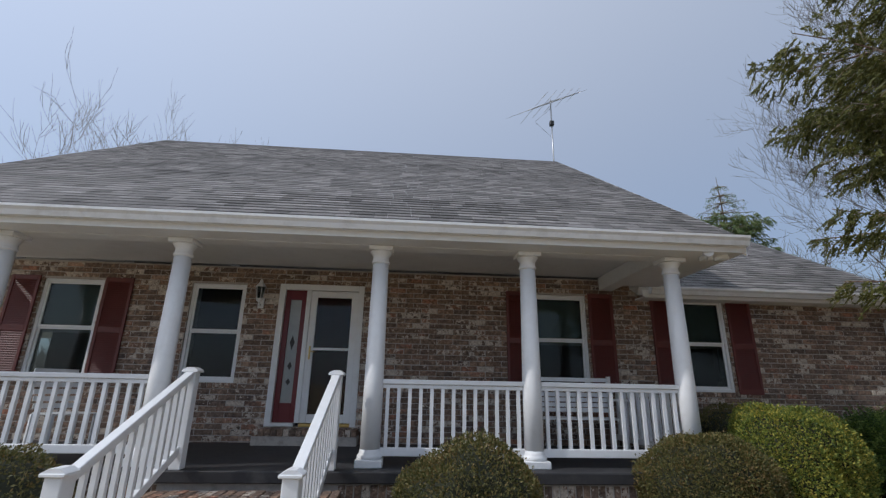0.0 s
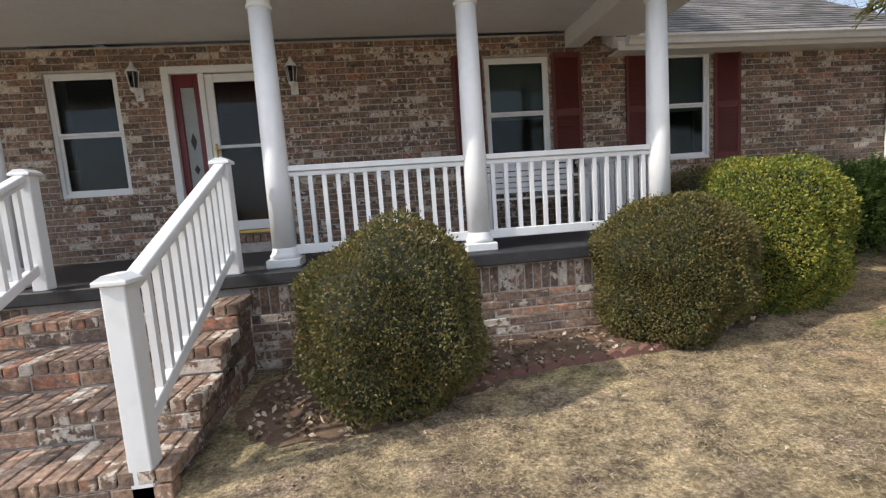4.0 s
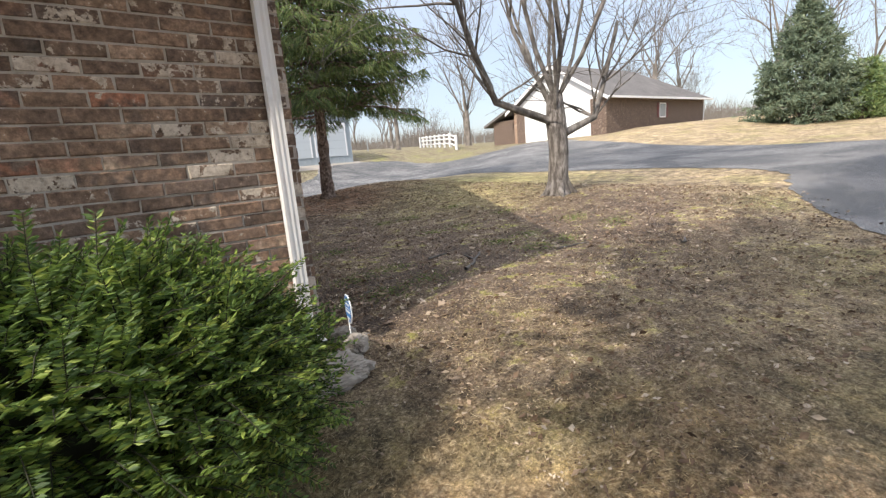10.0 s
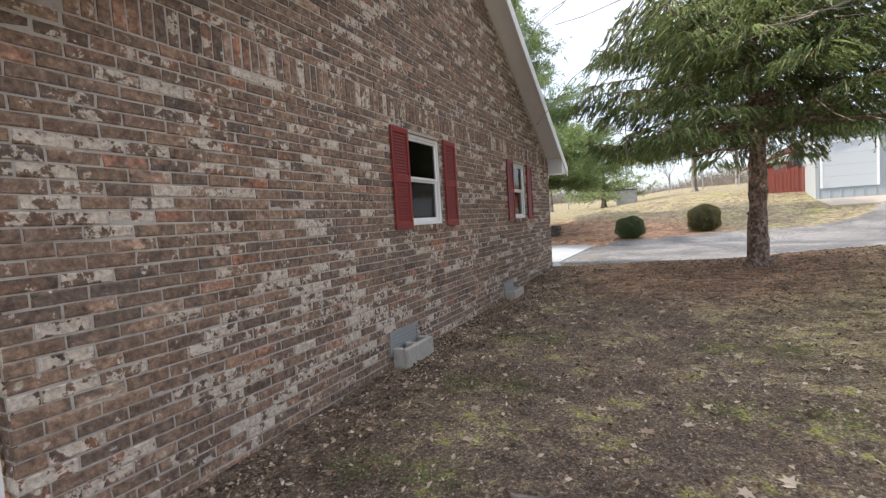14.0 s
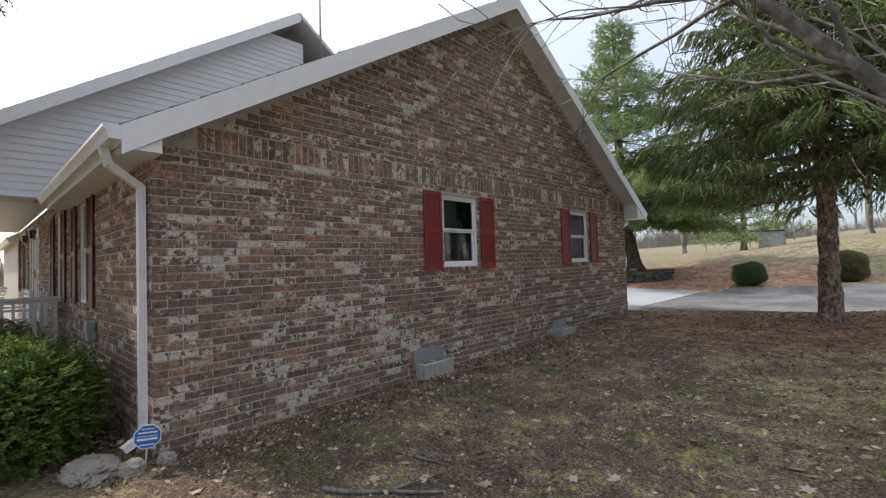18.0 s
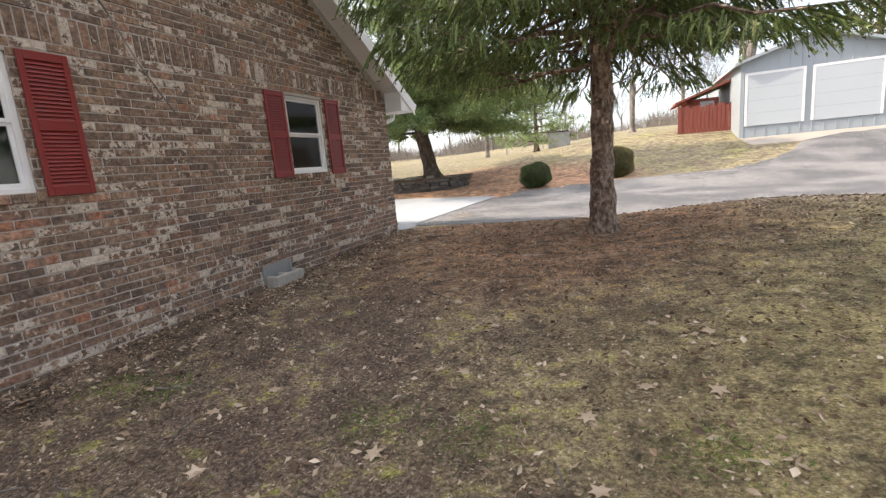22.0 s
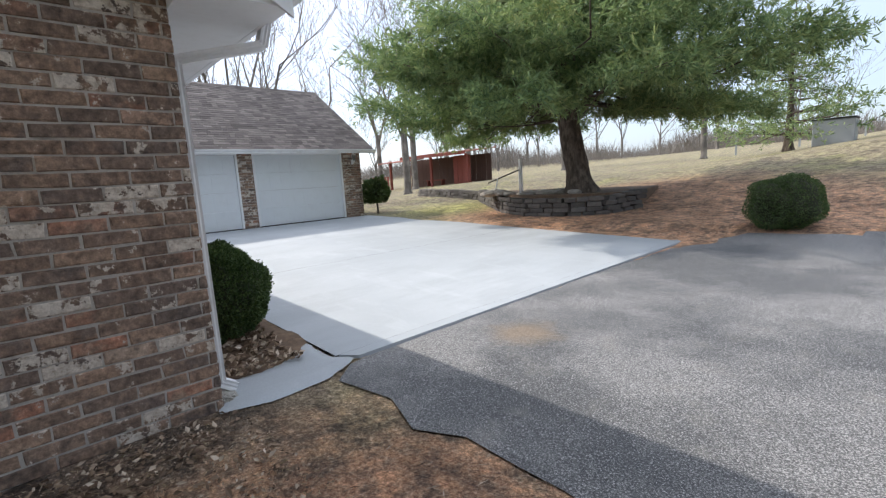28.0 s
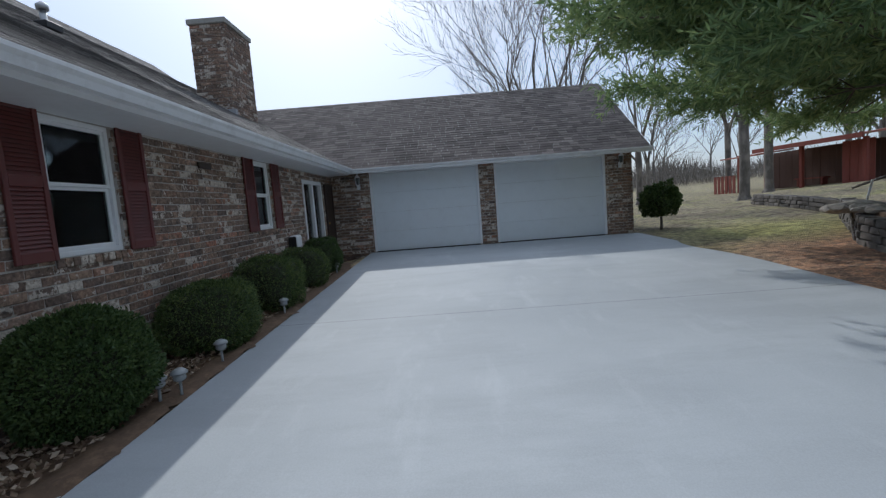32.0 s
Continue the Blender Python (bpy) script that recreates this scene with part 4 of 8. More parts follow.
def conifer(name, x, y, z, height, trunk_r, skirt, reach, material, bark, label, seed, droop=0.35, whorl=0.42, per=7, hang_len=0.42, needle=(0.09, 0.026), fill=22, category="tree", lift=0.25, strands=1.0, stub=True, weep=0.5, wild=0.05, fine_to=99.0, lean=0.0, dead=0, puff=0.0, uneven=0.25, brush=0.0, tuck=1.0):
    """A conifer: trunk, whorls of limbs from skirt upward, and sprays set with needles. reach: limb length at the skirt;
    weep: how far sprays hang; puff: how far they stand out as round tufts; dead: bare limbs below the crown."""
    rng = np.random.default_rng(seed)
    t = tagged(empty(name, pose(x, y, z)), label, category)
    zs = np.concatenate([[-0.3, 0.02, 0.15], np.arange(0.3, min(height, 3.5), 0.085), np.linspace(min(height, 3.6), height, 9)])
    rad = trunk_r * (1 - 0.97 * (np.maximum(zs, 0) / height) ** 0.9) * (1 + 0.34 * np.exp(-np.maximum(zs, 0) / 0.16))
    n = 22
    a = np.arange(n) * 2 * np.pi / n

    def axis(q):
        return np.array([0.03 * math.sin(q * 1.3 + seed) + lean * (1 - math.exp(-q / 2.5)), 0.03 * math.cos(q * 1.1), q])
    rings = []
    for q, r in zip(zs, rad):
        rel = np.array([noise.noise(Vector((math.cos(b) * 2.2 + seed, math.sin(b) * 2.2, q * 3.2))) + 0.6 * noise.noise(Vector((math.cos(b) * 5 + seed, math.sin(b) * 5, q * 8))) for b in a])
        flare = 0.35 * max(0, 0.35 - q) * (np.cos(a * 5 + seed) + 0.4) if q < 0.35 else 0
        rr = r * (1 + (0.24 * rel if stub else 0.1 * rel)) + trunk_r * flare
        rings.append(axis(q) + np.stack([np.cos(a) * rr, np.sin(a) * rr, 0 * a], 1))
    w = Wood()
    k = len(zs)
    i = (np.arange(k - 1)[:, None] * n + np.arange(n)[None]).ravel()
    j = (np.arange(k - 1)[:, None] * n + (np.arange(n)[None] + 1) % n).ravel()
    w.v, w.q, w.n = [np.concatenate(rings)], [np.stack([i, j, j + n, i + n], 1)], k * n
    if stub:
        for _ in range(34):
            b, q = rng.uniform(0, 2 * np.pi), rng.uniform(0.4, min(skirt + 0.6, height))
            rr = trunk_r * (1 - 0.97 * (q / height) ** 0.9)
            e = np.array([math.cos(b), math.sin(b), -0.1])
            s0 = rng.uniform(0.6, 1.2)
            w.limb([e * rr * 0.7 + axis(q), e * (rr + 0.005) + axis(q), e * (rr + 0.02 * s0) + axis(q), e * (rr + 0.034 * s0) + axis(q), e * (rr + 0.038 * s0) + axis(q)], np.array([0.06, 0.042, 0.03, 0.018, 0.002]) * s0, 9)
    hang("trunk", w.mesh("trunk"), M[bark], t)
    lim, cs, ds, strips = Wood(), [], [], []
    for _ in range(dead):
        b, q = rng.uniform(0, 2 * np.pi), rng.uniform(skirt * 0.75, skirt + 0.5)
        e, ln = np.array([math.cos(b), math.sin(b), 0]), reach * rng.uniform(0.35, 0.75)
        s = np.linspace(0, 1, 7)
        bp = axis(q) + e * (s * ln)[:, None] + np.stack([0 * s, 0 * s, -0.05 * ln * np.sin(s * 3) + 0.12 * ln * s ** 2], 1) + rng.normal(size=(7, 3)) * 0.02 * ln
        lim.limb(bp, np.linspace(0.035, 0.006, 7), 5)
        for _k in range(4):
            f = rng.integers(2, 6)
            d = e + rng.normal(size=3) * 0.6
            lim.limb([bp[f], bp[f] + d * 0.3, bp[f] + d * 0.6 + [0, 0, 0.1]], [0.012, 0.008, 0.003], 4)
    q = skirt
    while q < height - 0.25:
        f = (q - skirt) / (height - skirt)
        fine = q < fine_to
        r = reach * (1 - f) ** 0.85 * (1 - uneven + uneven * math.sin(q * 2.1 + seed)) * min(1.0, tuck + 0.3 * (q - skirt))
        for k in range(per):
            b = 2 * math.pi * (k + rng.uniform(-0.35, 0.35)) / per + q * 2.4
            ln = max(r * rng.uniform(0.72, 1.15), 0.2)
            e = np.array([math.cos(b), math.sin(b), 0])
            n = 7
            s = np.linspace(0, 1, n)
            tilt = rng.normal() * wild
            dz = -droop * ln * s ** 1.2 + lift * ln * s ** 3.2 + tilt * ln * s
            bp = axis(q) + e * (s * ln)[:, None] + np.stack([0 * s, 0 * s, dz], 1) + rng.normal(size=(n, 3)) * 0.015 * ln
            lim.limb(bp, np.linspace(0.03, 0.005, n) * (0.5 + 0.6 * (1 - f)) * (1 + trunk_r), 4)
            m = max(3, int(ln / 0.125 * strands * (1.0 if fine else 0.45)))
            sd = np.cross(e, [0, 0, 1.0])
            s0 = rng.uniform(0.15, 1.0, m) ** (0.8 if not puff else 0.6)
            at = np.stack([np.interp(s0, s, bp[:, c]) for c in range(3)], 1)
            off = rng.choice((-1.0, 1.0), m) * rng.uniform(0.3, 1.0, m)
            dr = sd * off[:, None] + e * rng.uniform(0.25, 0.9, m)[:, None]
            dr[:, 2] += -weep * rng.uniform(0.5, 2.2, m) + puff * rng.uniform(-0.35, 0.9, m)
            dr /= np.linalg.norm(dr, axis=1, keepdims=True)
            hl = hang_len * rng.uniform(0.5, 1.25, m) * (1 - 0.3 * f) * (0.6 + 0.6 * s0 if puff else 1)
            # side sprays start away from the limb, so that a bough is a broad fan
            fan = rng.uniform(0, 0.3, m) * ln * (1 - 0.6 * s0)
            at = at + sd * (np.sign(off) * fan)[:, None] + np.stack([0 * fan, 0 * fan, -fan * droop * 0.8], 1)
            end = at + dr * hl[:, None]
            end[:, 2] -= weep * hl * 0.35
            for jj in range(0, m, 3 if fine else 6):
                lim.limb([at[jj], (at[jj] + end[jj]) / 2 + [0, 0, 0.02], end[jj]], [0.005, 0.004, 0.002], 3)
            if brush and fine:
                # the dense body of each spray: two crossed, tapering strips
                mid = (at + end) / 2 + [0, 0, 0.015]
                for turn in range(2):
                    sv = np.cross(dr, rng.normal(size=(m, 3)))
                    sv *= brush / 2 / np.maximum(np.linalg.norm(sv, axis=1, keepdims=True), 1e-6)
                    pts = np.stack([at - sv * 0.6, at + sv * 0.6, mid - sv, mid + sv, end - sv * 0.15, end + sv * 0.15], 1)
                    strips.append(pts.reshape(-1, 3))
            cnt = fill if fine else max(5, fill // 2)
            u = rng.uniform(0, 1.0, (m, cnt, 1))
            pos = at[:, None] + (end - at)[:, None] * u
            pos[..., 2] -= (weep * 0.12 * hl)[:, None] * (u[..., 0] ** 2)
            cs.append(pos.reshape(-1, 3))
            ds.append((dr[:, None] * (0.85 if not puff else 0.6) + rng.normal(size=(m, cnt, 3)) * (0.5 if not puff else 0.62)).reshape(-1, 3))
        q += whorl * rng.uniform(0.75, 1.2) * (1 - 0.35 * f) * (1 if fine else 1.5)
    hang("limb_work", lim.mesh("limb_work"), M[bark], t)
    c, d = np.concatenate(cs), np.concatenate(ds)
    v, quad = leaf_quads(c, d, needle[0], needle[1], rng)
    if strips:
        sp = np.concatenate(strips)
        b6 = np.arange(len(sp) // 6)[:, None] * 6 + len(v)
        v = np.concatenate([v, sp])
        quad = np.concatenate([quad, b6 + [0, 1, 3, 2], b6 + [2, 3, 5, 4]])
    hang("crown", quads_mesh("crown", v, quad), M[material], t)
    return t


# ---- ground ----
def sstep(a, b, x):
    t = np.clip((x - a) / (b - a), 0, 1)
    return t * t * (3 - 2 * t)


def pad_z(x, y):
    """The concrete apron, rising gently to the garage doors."""
    return 0.15 - 0.235 * np.clip((x + 2.6) / 11.1, 0, 1.0) + 0.0 * y


def lawn_z(x, y):
    """Height of the ground anywhere."""
    x, y = np.asarray(x, float), np.asarray(y, float)
    front = -0.80 + 0.20 * sstep(1.5, 7.0, x) + 0.22 * sstep(6.5, 10.0, x)
    side = -0.34 + 0.12 * sstep(7, 13, y) + 0.15 * sstep(13, 17, y) + 0.06 * sstep(8.5, 10.5, x) + 0.28 * sstep(12.0, 15.5, x)
    side = side + 0.17 * np.exp(-((x - 12.5) ** 2 + (y - 15.2) ** 2) / 7.0)
    z = front + (side - front) * sstep(3.5, 7.5, y)
    back = pad_z(x, y) - 0.015
    z = z + (back - z) * sstep(16.9, 18.4, y)
    slope = 0.09 + 0.12 * sstep(1.5, 14.0, x) - 0.06 * sstep(-4.0, -20.0, x)
    hill = 0.12 + 0.04 * sstep(6, 11, x) + 0.03 * np.clip(y - 25.7, 0, 1.8) + slope * np.clip(y - 27.5, 0, 7.5) + 0.045 * np.clip(y - 33.2, 0, 60)
    z = z + (hill - z) * sstep(24.9, 26.2, y)
    east = -0.06 + (0.045 + 0.04 * sstep(9, 20, y)) * np.clip(x - 16, 0, 24) + 0.03 * np.clip(x - 40, 0, 80)
    z = z + (np.maximum(east, z) - z) * sstep(14.5, 20, x) * (1 - sstep(17, 30, y) * (1 - sstep(22, 30, x)))
    z = z + 0.02 * np.sin(x * 0.9 + 1.3) * np.sin(y * 0.8) * sstep(3, 6, np.abs(y - 22) + np.abs(np.minimum(x - 3, 0)))
    return np.minimum(z, 9.0)


def sheet(name, xs, ys, z_of, material, parent=None, mask=None):
    X, Y = np.meshgrid(xs, ys)
    Z = z_of(X, Y)
    nx, ny = len(xs), len(ys)
    i = (np.arange(ny - 1)[:, None] * nx + np.arange(nx - 1)[None]).ravel()
    q = np.stack([i, i + 1, i + 1 + nx, i + nx], 1)
    if mask is not None:
        cx = (X[:-1, :-1] + X[1:, 1:]).ravel() / 2
        cy = (Y[:-1, :-1] + Y[1:, 1:]).ravel() / 2
        q = q[mask(cx, cy)]
    me = quads_mesh(name, np.stack([X.ravel(), Y.ravel(), Z.ravel()], 1), q)
    me.polygons.foreach_set("use_smooth", np.ones(len(me.polygons), bool))
    return hang(name, me, material, parent)


def spaced(stops):
    """Coordinates with steps that change: (start, step), ..., end."""
    out = []
    for (a, s), b in zip(stops[:-1], [t[0] if isinstance(t, tuple) else t for t in stops[1:]]):
        out += list(np.arange(a, b - 1e-6, s))
    return np.array(out + [stops[-1]])


def ground_material():
    m, nt, b = nodes_of("late_winter_lawn")
    p = world_pos(nt)
    n1, n2, n3 = noise_of(nt, p, 0.55, 6, 0.6), noise_of(nt, p, 2.4, 6, 0.65), noise_of(nt, p, 42, 6, 0.85)
    n4, n5 = noise_of(nt, p, 1.5, 8, 0.72), noise_of(nt, p, 6.5, 6, 0.7)
    straw = ramp(nt, n3, [(0.38, (0.184, 0.130, 0.070)), (0.5, (0.400, 0.308, 0.178)), (0.62, (0.691, 0.572, 0.367))])
    dirt = ramp(nt, n3, [(0.38, (0.078, 0.057, 0.044)), (0.48, (0.256, 0.185, 0.138)), (0.56, (0.426, 0.320, 0.241)), (0.63, (0.850, 0.710, 0.568))])
    soil = ramp(nt, n3, [(0.38, (0.034, 0.026, 0.020)), (0.5, (0.142, 0.104, 0.078)), (0.58, (0.257, 0.189, 0.142)), (0.66, (0.675, 0.553, 0.446))])
    green = ramp(nt, n3, [(0.38, (0.075, 0.086, 0.023)), (0.5, (0.230, 0.241, 0.057)), (0.62, (0.460, 0.448, 0.127))])
    rust = ramp(nt, n3, [(0.38, (0.149, 0.068, 0.038)), (0.5, (0.405, 0.209, 0.115)), (0.62, (0.702, 0.446, 0.270))])
    sep = nt.nodes.new("ShaderNodeSeparateXYZ")
    nt.links.new(p, sep.inputs[0])

    def reach_of(distance, r0, r1):
        a = nt.nodes.new("ShaderNodeMath")
        a.operation = "MULTIPLY_ADD"
        a.inputs[1].default_value = 1.6
        nt.links.new(n2, a.inputs[0])
        nt.links.new(distance, a.inputs[2])
        mr = nt.nodes.new("ShaderNodeMapRange")
        mr.inputs["From Min"].default_value, mr.inputs["From Max"].default_value = r1 + 0.8, r0 + 0.8
        nt.links.new(a.outputs[0], mr.inputs[0])
        return mr.outputs[0]

    def disc(cx, cy, r0, r1):
        d = nt.nodes.new("ShaderNodeVectorMath")
        d.operation = "DISTANCE"
        cmb = nt.nodes.new("ShaderNodeCombineXYZ")
        nt.links.new(sep.outputs[0], cmb.inputs[0])
        nt.links.new(sep.outputs[1], cmb.inputs[1])
        nt.links.new(cmb.outputs[0], d.inputs[0])
        d.inputs[1].default_value = (cx, cy, 0)
        return reach_of(d.outputs["Value"], r0, r1)
    col = mix(nt, ramp(nt, n2, [(0.46, (0, 0, 0)), (0.66, (0.8,) * 3)]), straw, dirt)
    hill = nt.nodes.new("ShaderNodeMapRange")
    hill.inputs["From Min"].default_value, hill.inputs["From Max"].default_value, hill.inputs["To Max"].default_value = 19.0, 26.5, 0.93
    nt.links.new(sep.outputs[1], hill.inputs[0])
    col = mix(nt, hill.outputs[0], col, mix(nt, ramp(nt, n4, [(0.4, (0.25,) * 3), (0.62, (0.8,) * 3)]), mix(nt, 0.6, (0.175, 0.152, 0.11), dirt), mix(nt, 0.25, (0.14, 0.137, 0.082), green)))
    col = mix(nt, ramp(nt, n1, [(0.52, (0, 0, 0)), (0.68, (0.5,) * 3)]), col, green)
    # bare, leaf-strewn soil with cushions of moss in the yard beside the gable
    bare = mix(nt, ramp(nt, n4, [(0.5, (0, 0, 0)), (0.6, (0.5,) * 3)]), mix(nt, ramp(nt, n5, [(0.4, (0.25,) * 3), (0.56, (1,) * 3)]), dirt, soil), mix(nt, 0.28, dirt, green))
    moss = ramp(nt, n5, [(0.54, (0, 0, 0)), (0.6, (0.8,) * 3)])
    moss = mix(nt, 1.0, moss, ramp(nt, n4, [(0.47, (0, 0, 0)), (0.56, (1, 1, 1))]), "MULTIPLY")
    bare = mix(nt, moss, bare, mix(nt, 0.8, (0.28, 0.27, 0.045), green))
    col = mix(nt, disc(11.2, 11.0, 5.0, 7.4), col, bare)
    # darker soil along the foot of the gable wall
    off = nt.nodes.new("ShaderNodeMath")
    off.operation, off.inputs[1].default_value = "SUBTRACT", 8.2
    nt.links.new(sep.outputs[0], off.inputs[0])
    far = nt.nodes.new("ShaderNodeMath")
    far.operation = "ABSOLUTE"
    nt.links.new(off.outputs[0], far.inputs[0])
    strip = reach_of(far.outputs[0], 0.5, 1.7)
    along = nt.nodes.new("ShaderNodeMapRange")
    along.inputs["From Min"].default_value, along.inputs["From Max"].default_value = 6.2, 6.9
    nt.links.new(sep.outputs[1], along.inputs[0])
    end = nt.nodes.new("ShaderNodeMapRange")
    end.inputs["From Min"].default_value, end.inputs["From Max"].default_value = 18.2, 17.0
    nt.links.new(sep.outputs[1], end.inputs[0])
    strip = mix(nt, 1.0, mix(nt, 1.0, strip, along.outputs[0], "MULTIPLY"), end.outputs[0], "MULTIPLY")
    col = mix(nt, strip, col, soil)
    for cx, cy, r0, r1 in ((12.1, 15.6, 1.5, 3.4), (6.9, 2.2, 1.4, 3.6), (5.0, 28.5, 3.2, 5.5), (9.0, 26.6, 2.6, 5.2), (10.2, 17.2, 0.6, 1.6)):
        col = mix(nt, disc(cx, cy, r0, r1), col, mix(nt, ramp(nt, n5, [(0.4, (0.45,) * 3), (0.6, (1,) * 3)]), dirt, rust))
    for cx, cy, r0, r1, k in ((5.3, 2.95, 0.1, 0.75, 0.55), (14.5, 11.5, 0.5, 3.0, 0.35), (17.0, 13.5, 1.0, 4.0, 0.5), (-0.6, 27.6, 0.6, 2.6, 0.75)):
        col = mix(nt, disc(cx, cy, r0, r1), col, mix(nt, k, straw, green))
    uneven = mix(nt, 1.0, ramp(nt, n4, [(0.38, (0.68,) * 3), (0.5, (1.05,) * 3), (0.62, (1.35,) * 3)]), ramp(nt, n5, [(0.38, (0.45,) * 3), (0.5, (1.04,) * 3), (0.62, (1.45,) * 3)]), "MULTIPLY")
    col = mix(nt, 1.0, col, uneven, "MULTIPLY")
    nt.links.new(col, b.inputs["Base Color"])
    b.inputs["Roughness"].default_value = 0.95
    bump_of(nt, b, n3, 1.0, 0.03)
    return m


M["lawn"] = ground_material()


def asphalt_material():
    m, nt, b = nodes_of("worn_asphalt")
    p = world_pos(nt)
    n1, n2, n3 = noise_of(nt, p, 0.5, 5, 0.6), noise_of(nt, p, 3, 6, 0.7), noise_of(nt, p, 110, 3, 0.8)
    base = ramp(nt, n3, [(0.4, (0.035, 0.037, 0.04)), (0.5, (0.075, 0.08, 0.086)), (0.58, (0.15, 0.152, 0.155)), (0.66, (0.5, 0.5, 0.5))])
    pale = ramp(nt, n3, [(0.4, (0.07, 0.07, 0.07)), (0.5, (0.155, 0.157, 0.16)), (0.6, (0.45, 0.44, 0.43))])
    col = mix(nt, ramp(nt, n1, [(0.44, (0, 0, 0)), (0.58, (0.9,) * 3)]), base, pale)
    col = mix(nt, ramp(nt, n2, [(0.55, (0, 0, 0)), (0.75, (0.5,) * 3)]), col, (0.24, 0.23, 0.21))
    # a rusty worn spot
    d = nt.nodes.new("ShaderNodeVectorMath")
    d.operation = "DISTANCE"
    nt.links.new(world_pos(nt, (1, 1, 0)), d.inputs[0])
    d.inputs[1].default_value = (9.04, 19.5, 0)
    a = nt.nodes.new("ShaderNodeMath")
    a.operation, a.inputs[1].default_value = "MULTIPLY_ADD", 0.7
    nt.links.new(n2, a.inputs[0])
    nt.links.new(d.outputs["Value"], a.inputs[2])
    spot = ramp(nt, a.outputs[0], [(0.42, (0.8,) * 3), (0.74, (0, 0, 0))])
    col = mix(nt, spot, col, ramp(nt, n3, [(0.35, (0.1, 0.075, 0.05)), (0.65, (0.36, 0.28, 0.2))]))
    nt.links.new(col, b.inputs["Base Color"])
    b.inputs["Roughness"].default_value = 0.8
    bump_of(nt, b, n3, 0.7, 0.01)
    return m


M["asphalt"] = asphalt_material()


def concrete_material():
    m, nt, b = nodes_of("pale_painted_concrete")
    p = world_pos(nt)
    n1, n2, n3 = noise_of(nt, p, 0.35, 4, 0.6), noise_of(nt, world_pos(nt, (0.5, 1.6, 1)), 1.3, 7, 0.7), noise_of(nt, p, 90, 3, 0.7)
    col = ramp(nt, n1, [(0.35, (0.313, 0.343, 0.368)), (0.65, (0.392, 0.423, 0.446))])
    col = mix(nt, ramp(nt, noise_of(nt, world_pos(nt, (1.5, 0.45, 1)), 0.9, 6, 0.7), [(0.48, (0, 0, 0)), (0.62, (0.5,) * 3)]), col, (0.287, 0.311, 0.331))
    col = mix(nt, ramp(nt, n2, [(0.55, (0, 0, 0)), (0.75, (0.5,) * 3)]), col, (0.487, 0.521, 0.547))
    col = mix(nt, 0.12, col, ramp(nt, n3, [(0.3, (0.261, 0.276, 0.285)), (0.7, (0.696, 0.721, 0.754))]))
    nt.links.new(col, b.inputs["Base Color"])
    b.inputs["Roughness"].default_value = 0.75
    bump_of(nt, b, n3, 0.15, 0.004)
    return m


M["concrete"] = concrete_material()

PAD_N, PAD_E = 25.58, 8.22


def under_house(x, y):
    return ~((x > XW + 0.3) & (x < XE - 0.4) & (y > YS + 0.4) & (y < YN - 0.4))


gx = spaced([(-3000, 590), (-50, 4.0), (-14, 1.0), (-2, 0.3), (20, 1.0), (50, 5.0), (100, 60), (400, 500), 3000])
gy = spaced([(-3000, 590), (-50, 4.0), (-10, 1.0), (-2, 0.3), (20, 0.6), (36, 1.5), (60, 5), (120, 60), (420, 500), 3000])
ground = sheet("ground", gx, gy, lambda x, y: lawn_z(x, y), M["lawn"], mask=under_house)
tagged(ground, "patchy late-winter lawn of straw, moss and bare soil", "ground", "", "structure")


# ---- house shell ----
FT, GT, BT, CT = face_south(YS), face_east(XE), face_north(YN), face_east(XG)
WIN_F = [(-5.3, -4.42), (-3.12, -2.3), (2.23, 3.115), (4.635, 5.48)]
WIN_G = [(10.32, 11.15), (14.29, 15.12)]
WIN_B = [(5.70, 6.48), (1.86, 2.56)]
DOOR = (-1.79, -0.48, 0.31, 2.41)
PATIO = (-1.45, 0.05, 0.2, 2.14)
GARAGE = [(18.255, 21.27), (21.70, 24.745)]
holes_f = [(a, b, 0.90, 2.38) for a, b in WIN_F] + [DOOR]
holes_g = [(a, b, 1.25, 2.36) for a, b in WIN_G]
holes_b = [(a, b, 1.17, 2.33) for a, b in WIN_B] + [PATIO]
holes_c = [(a, b, 0.12, 2.415) for a, b in GARAGE]


def flat_top(z):
    return lambda u: z


wall_south = tagged(part("wall_south", wall_body(FT, XW, XE - 0.002, -0.6, flat_top(2.66), holes_f), M["mortar"]), "brown brick front wall of the ranch house", "wall", "", "structure")
wall_east = tagged(part("wall_east", wall_body(GT, YS + 0.24, YN - 0.24, -0.6, ridge_z, holes_g), M["mortar"]), "tall brown brick gable wall with a soldier course", "wall", "", "structure")
wall_north = tagged(part("wall_north", wall_body(BT, XG - 0.3, XE - 0.002, -0.6, flat_top(EAVE + 0.2), holes_b), M["mortar"]), "brown brick back wall of the house", "wall", "", "structure")
wall_garage = tagged(part("wall_garage", wall_body(CT, YN + 0.002, GN, -0.6, flat_top(EAVE + 0.14), holes_c), M["mortar"]), "brick garage front with two wide doors", "wall", "", "structure")
tagged(part("wall_west", boxes((XW, XW + 0.24, YS + 0.24, YN, -0.6, 2.4), (XG - 7.6, XG, GN - 0.24, GN, -0.6, 2.4), (XG - 7.6, XG - 7.36, YN, GN - 0.24, -0.6, 2.4)), M["mortar"]), "plain closing walls of the house and garage", "wall", "", "structure")
tagged(part("floor", boxes((XW + 0.24, XE - 0.24, YS + 0.24, YN - 0.24, -0.1, 0.1)), M["dark"]), "dark floor inside the house", "floor", "", "structure")

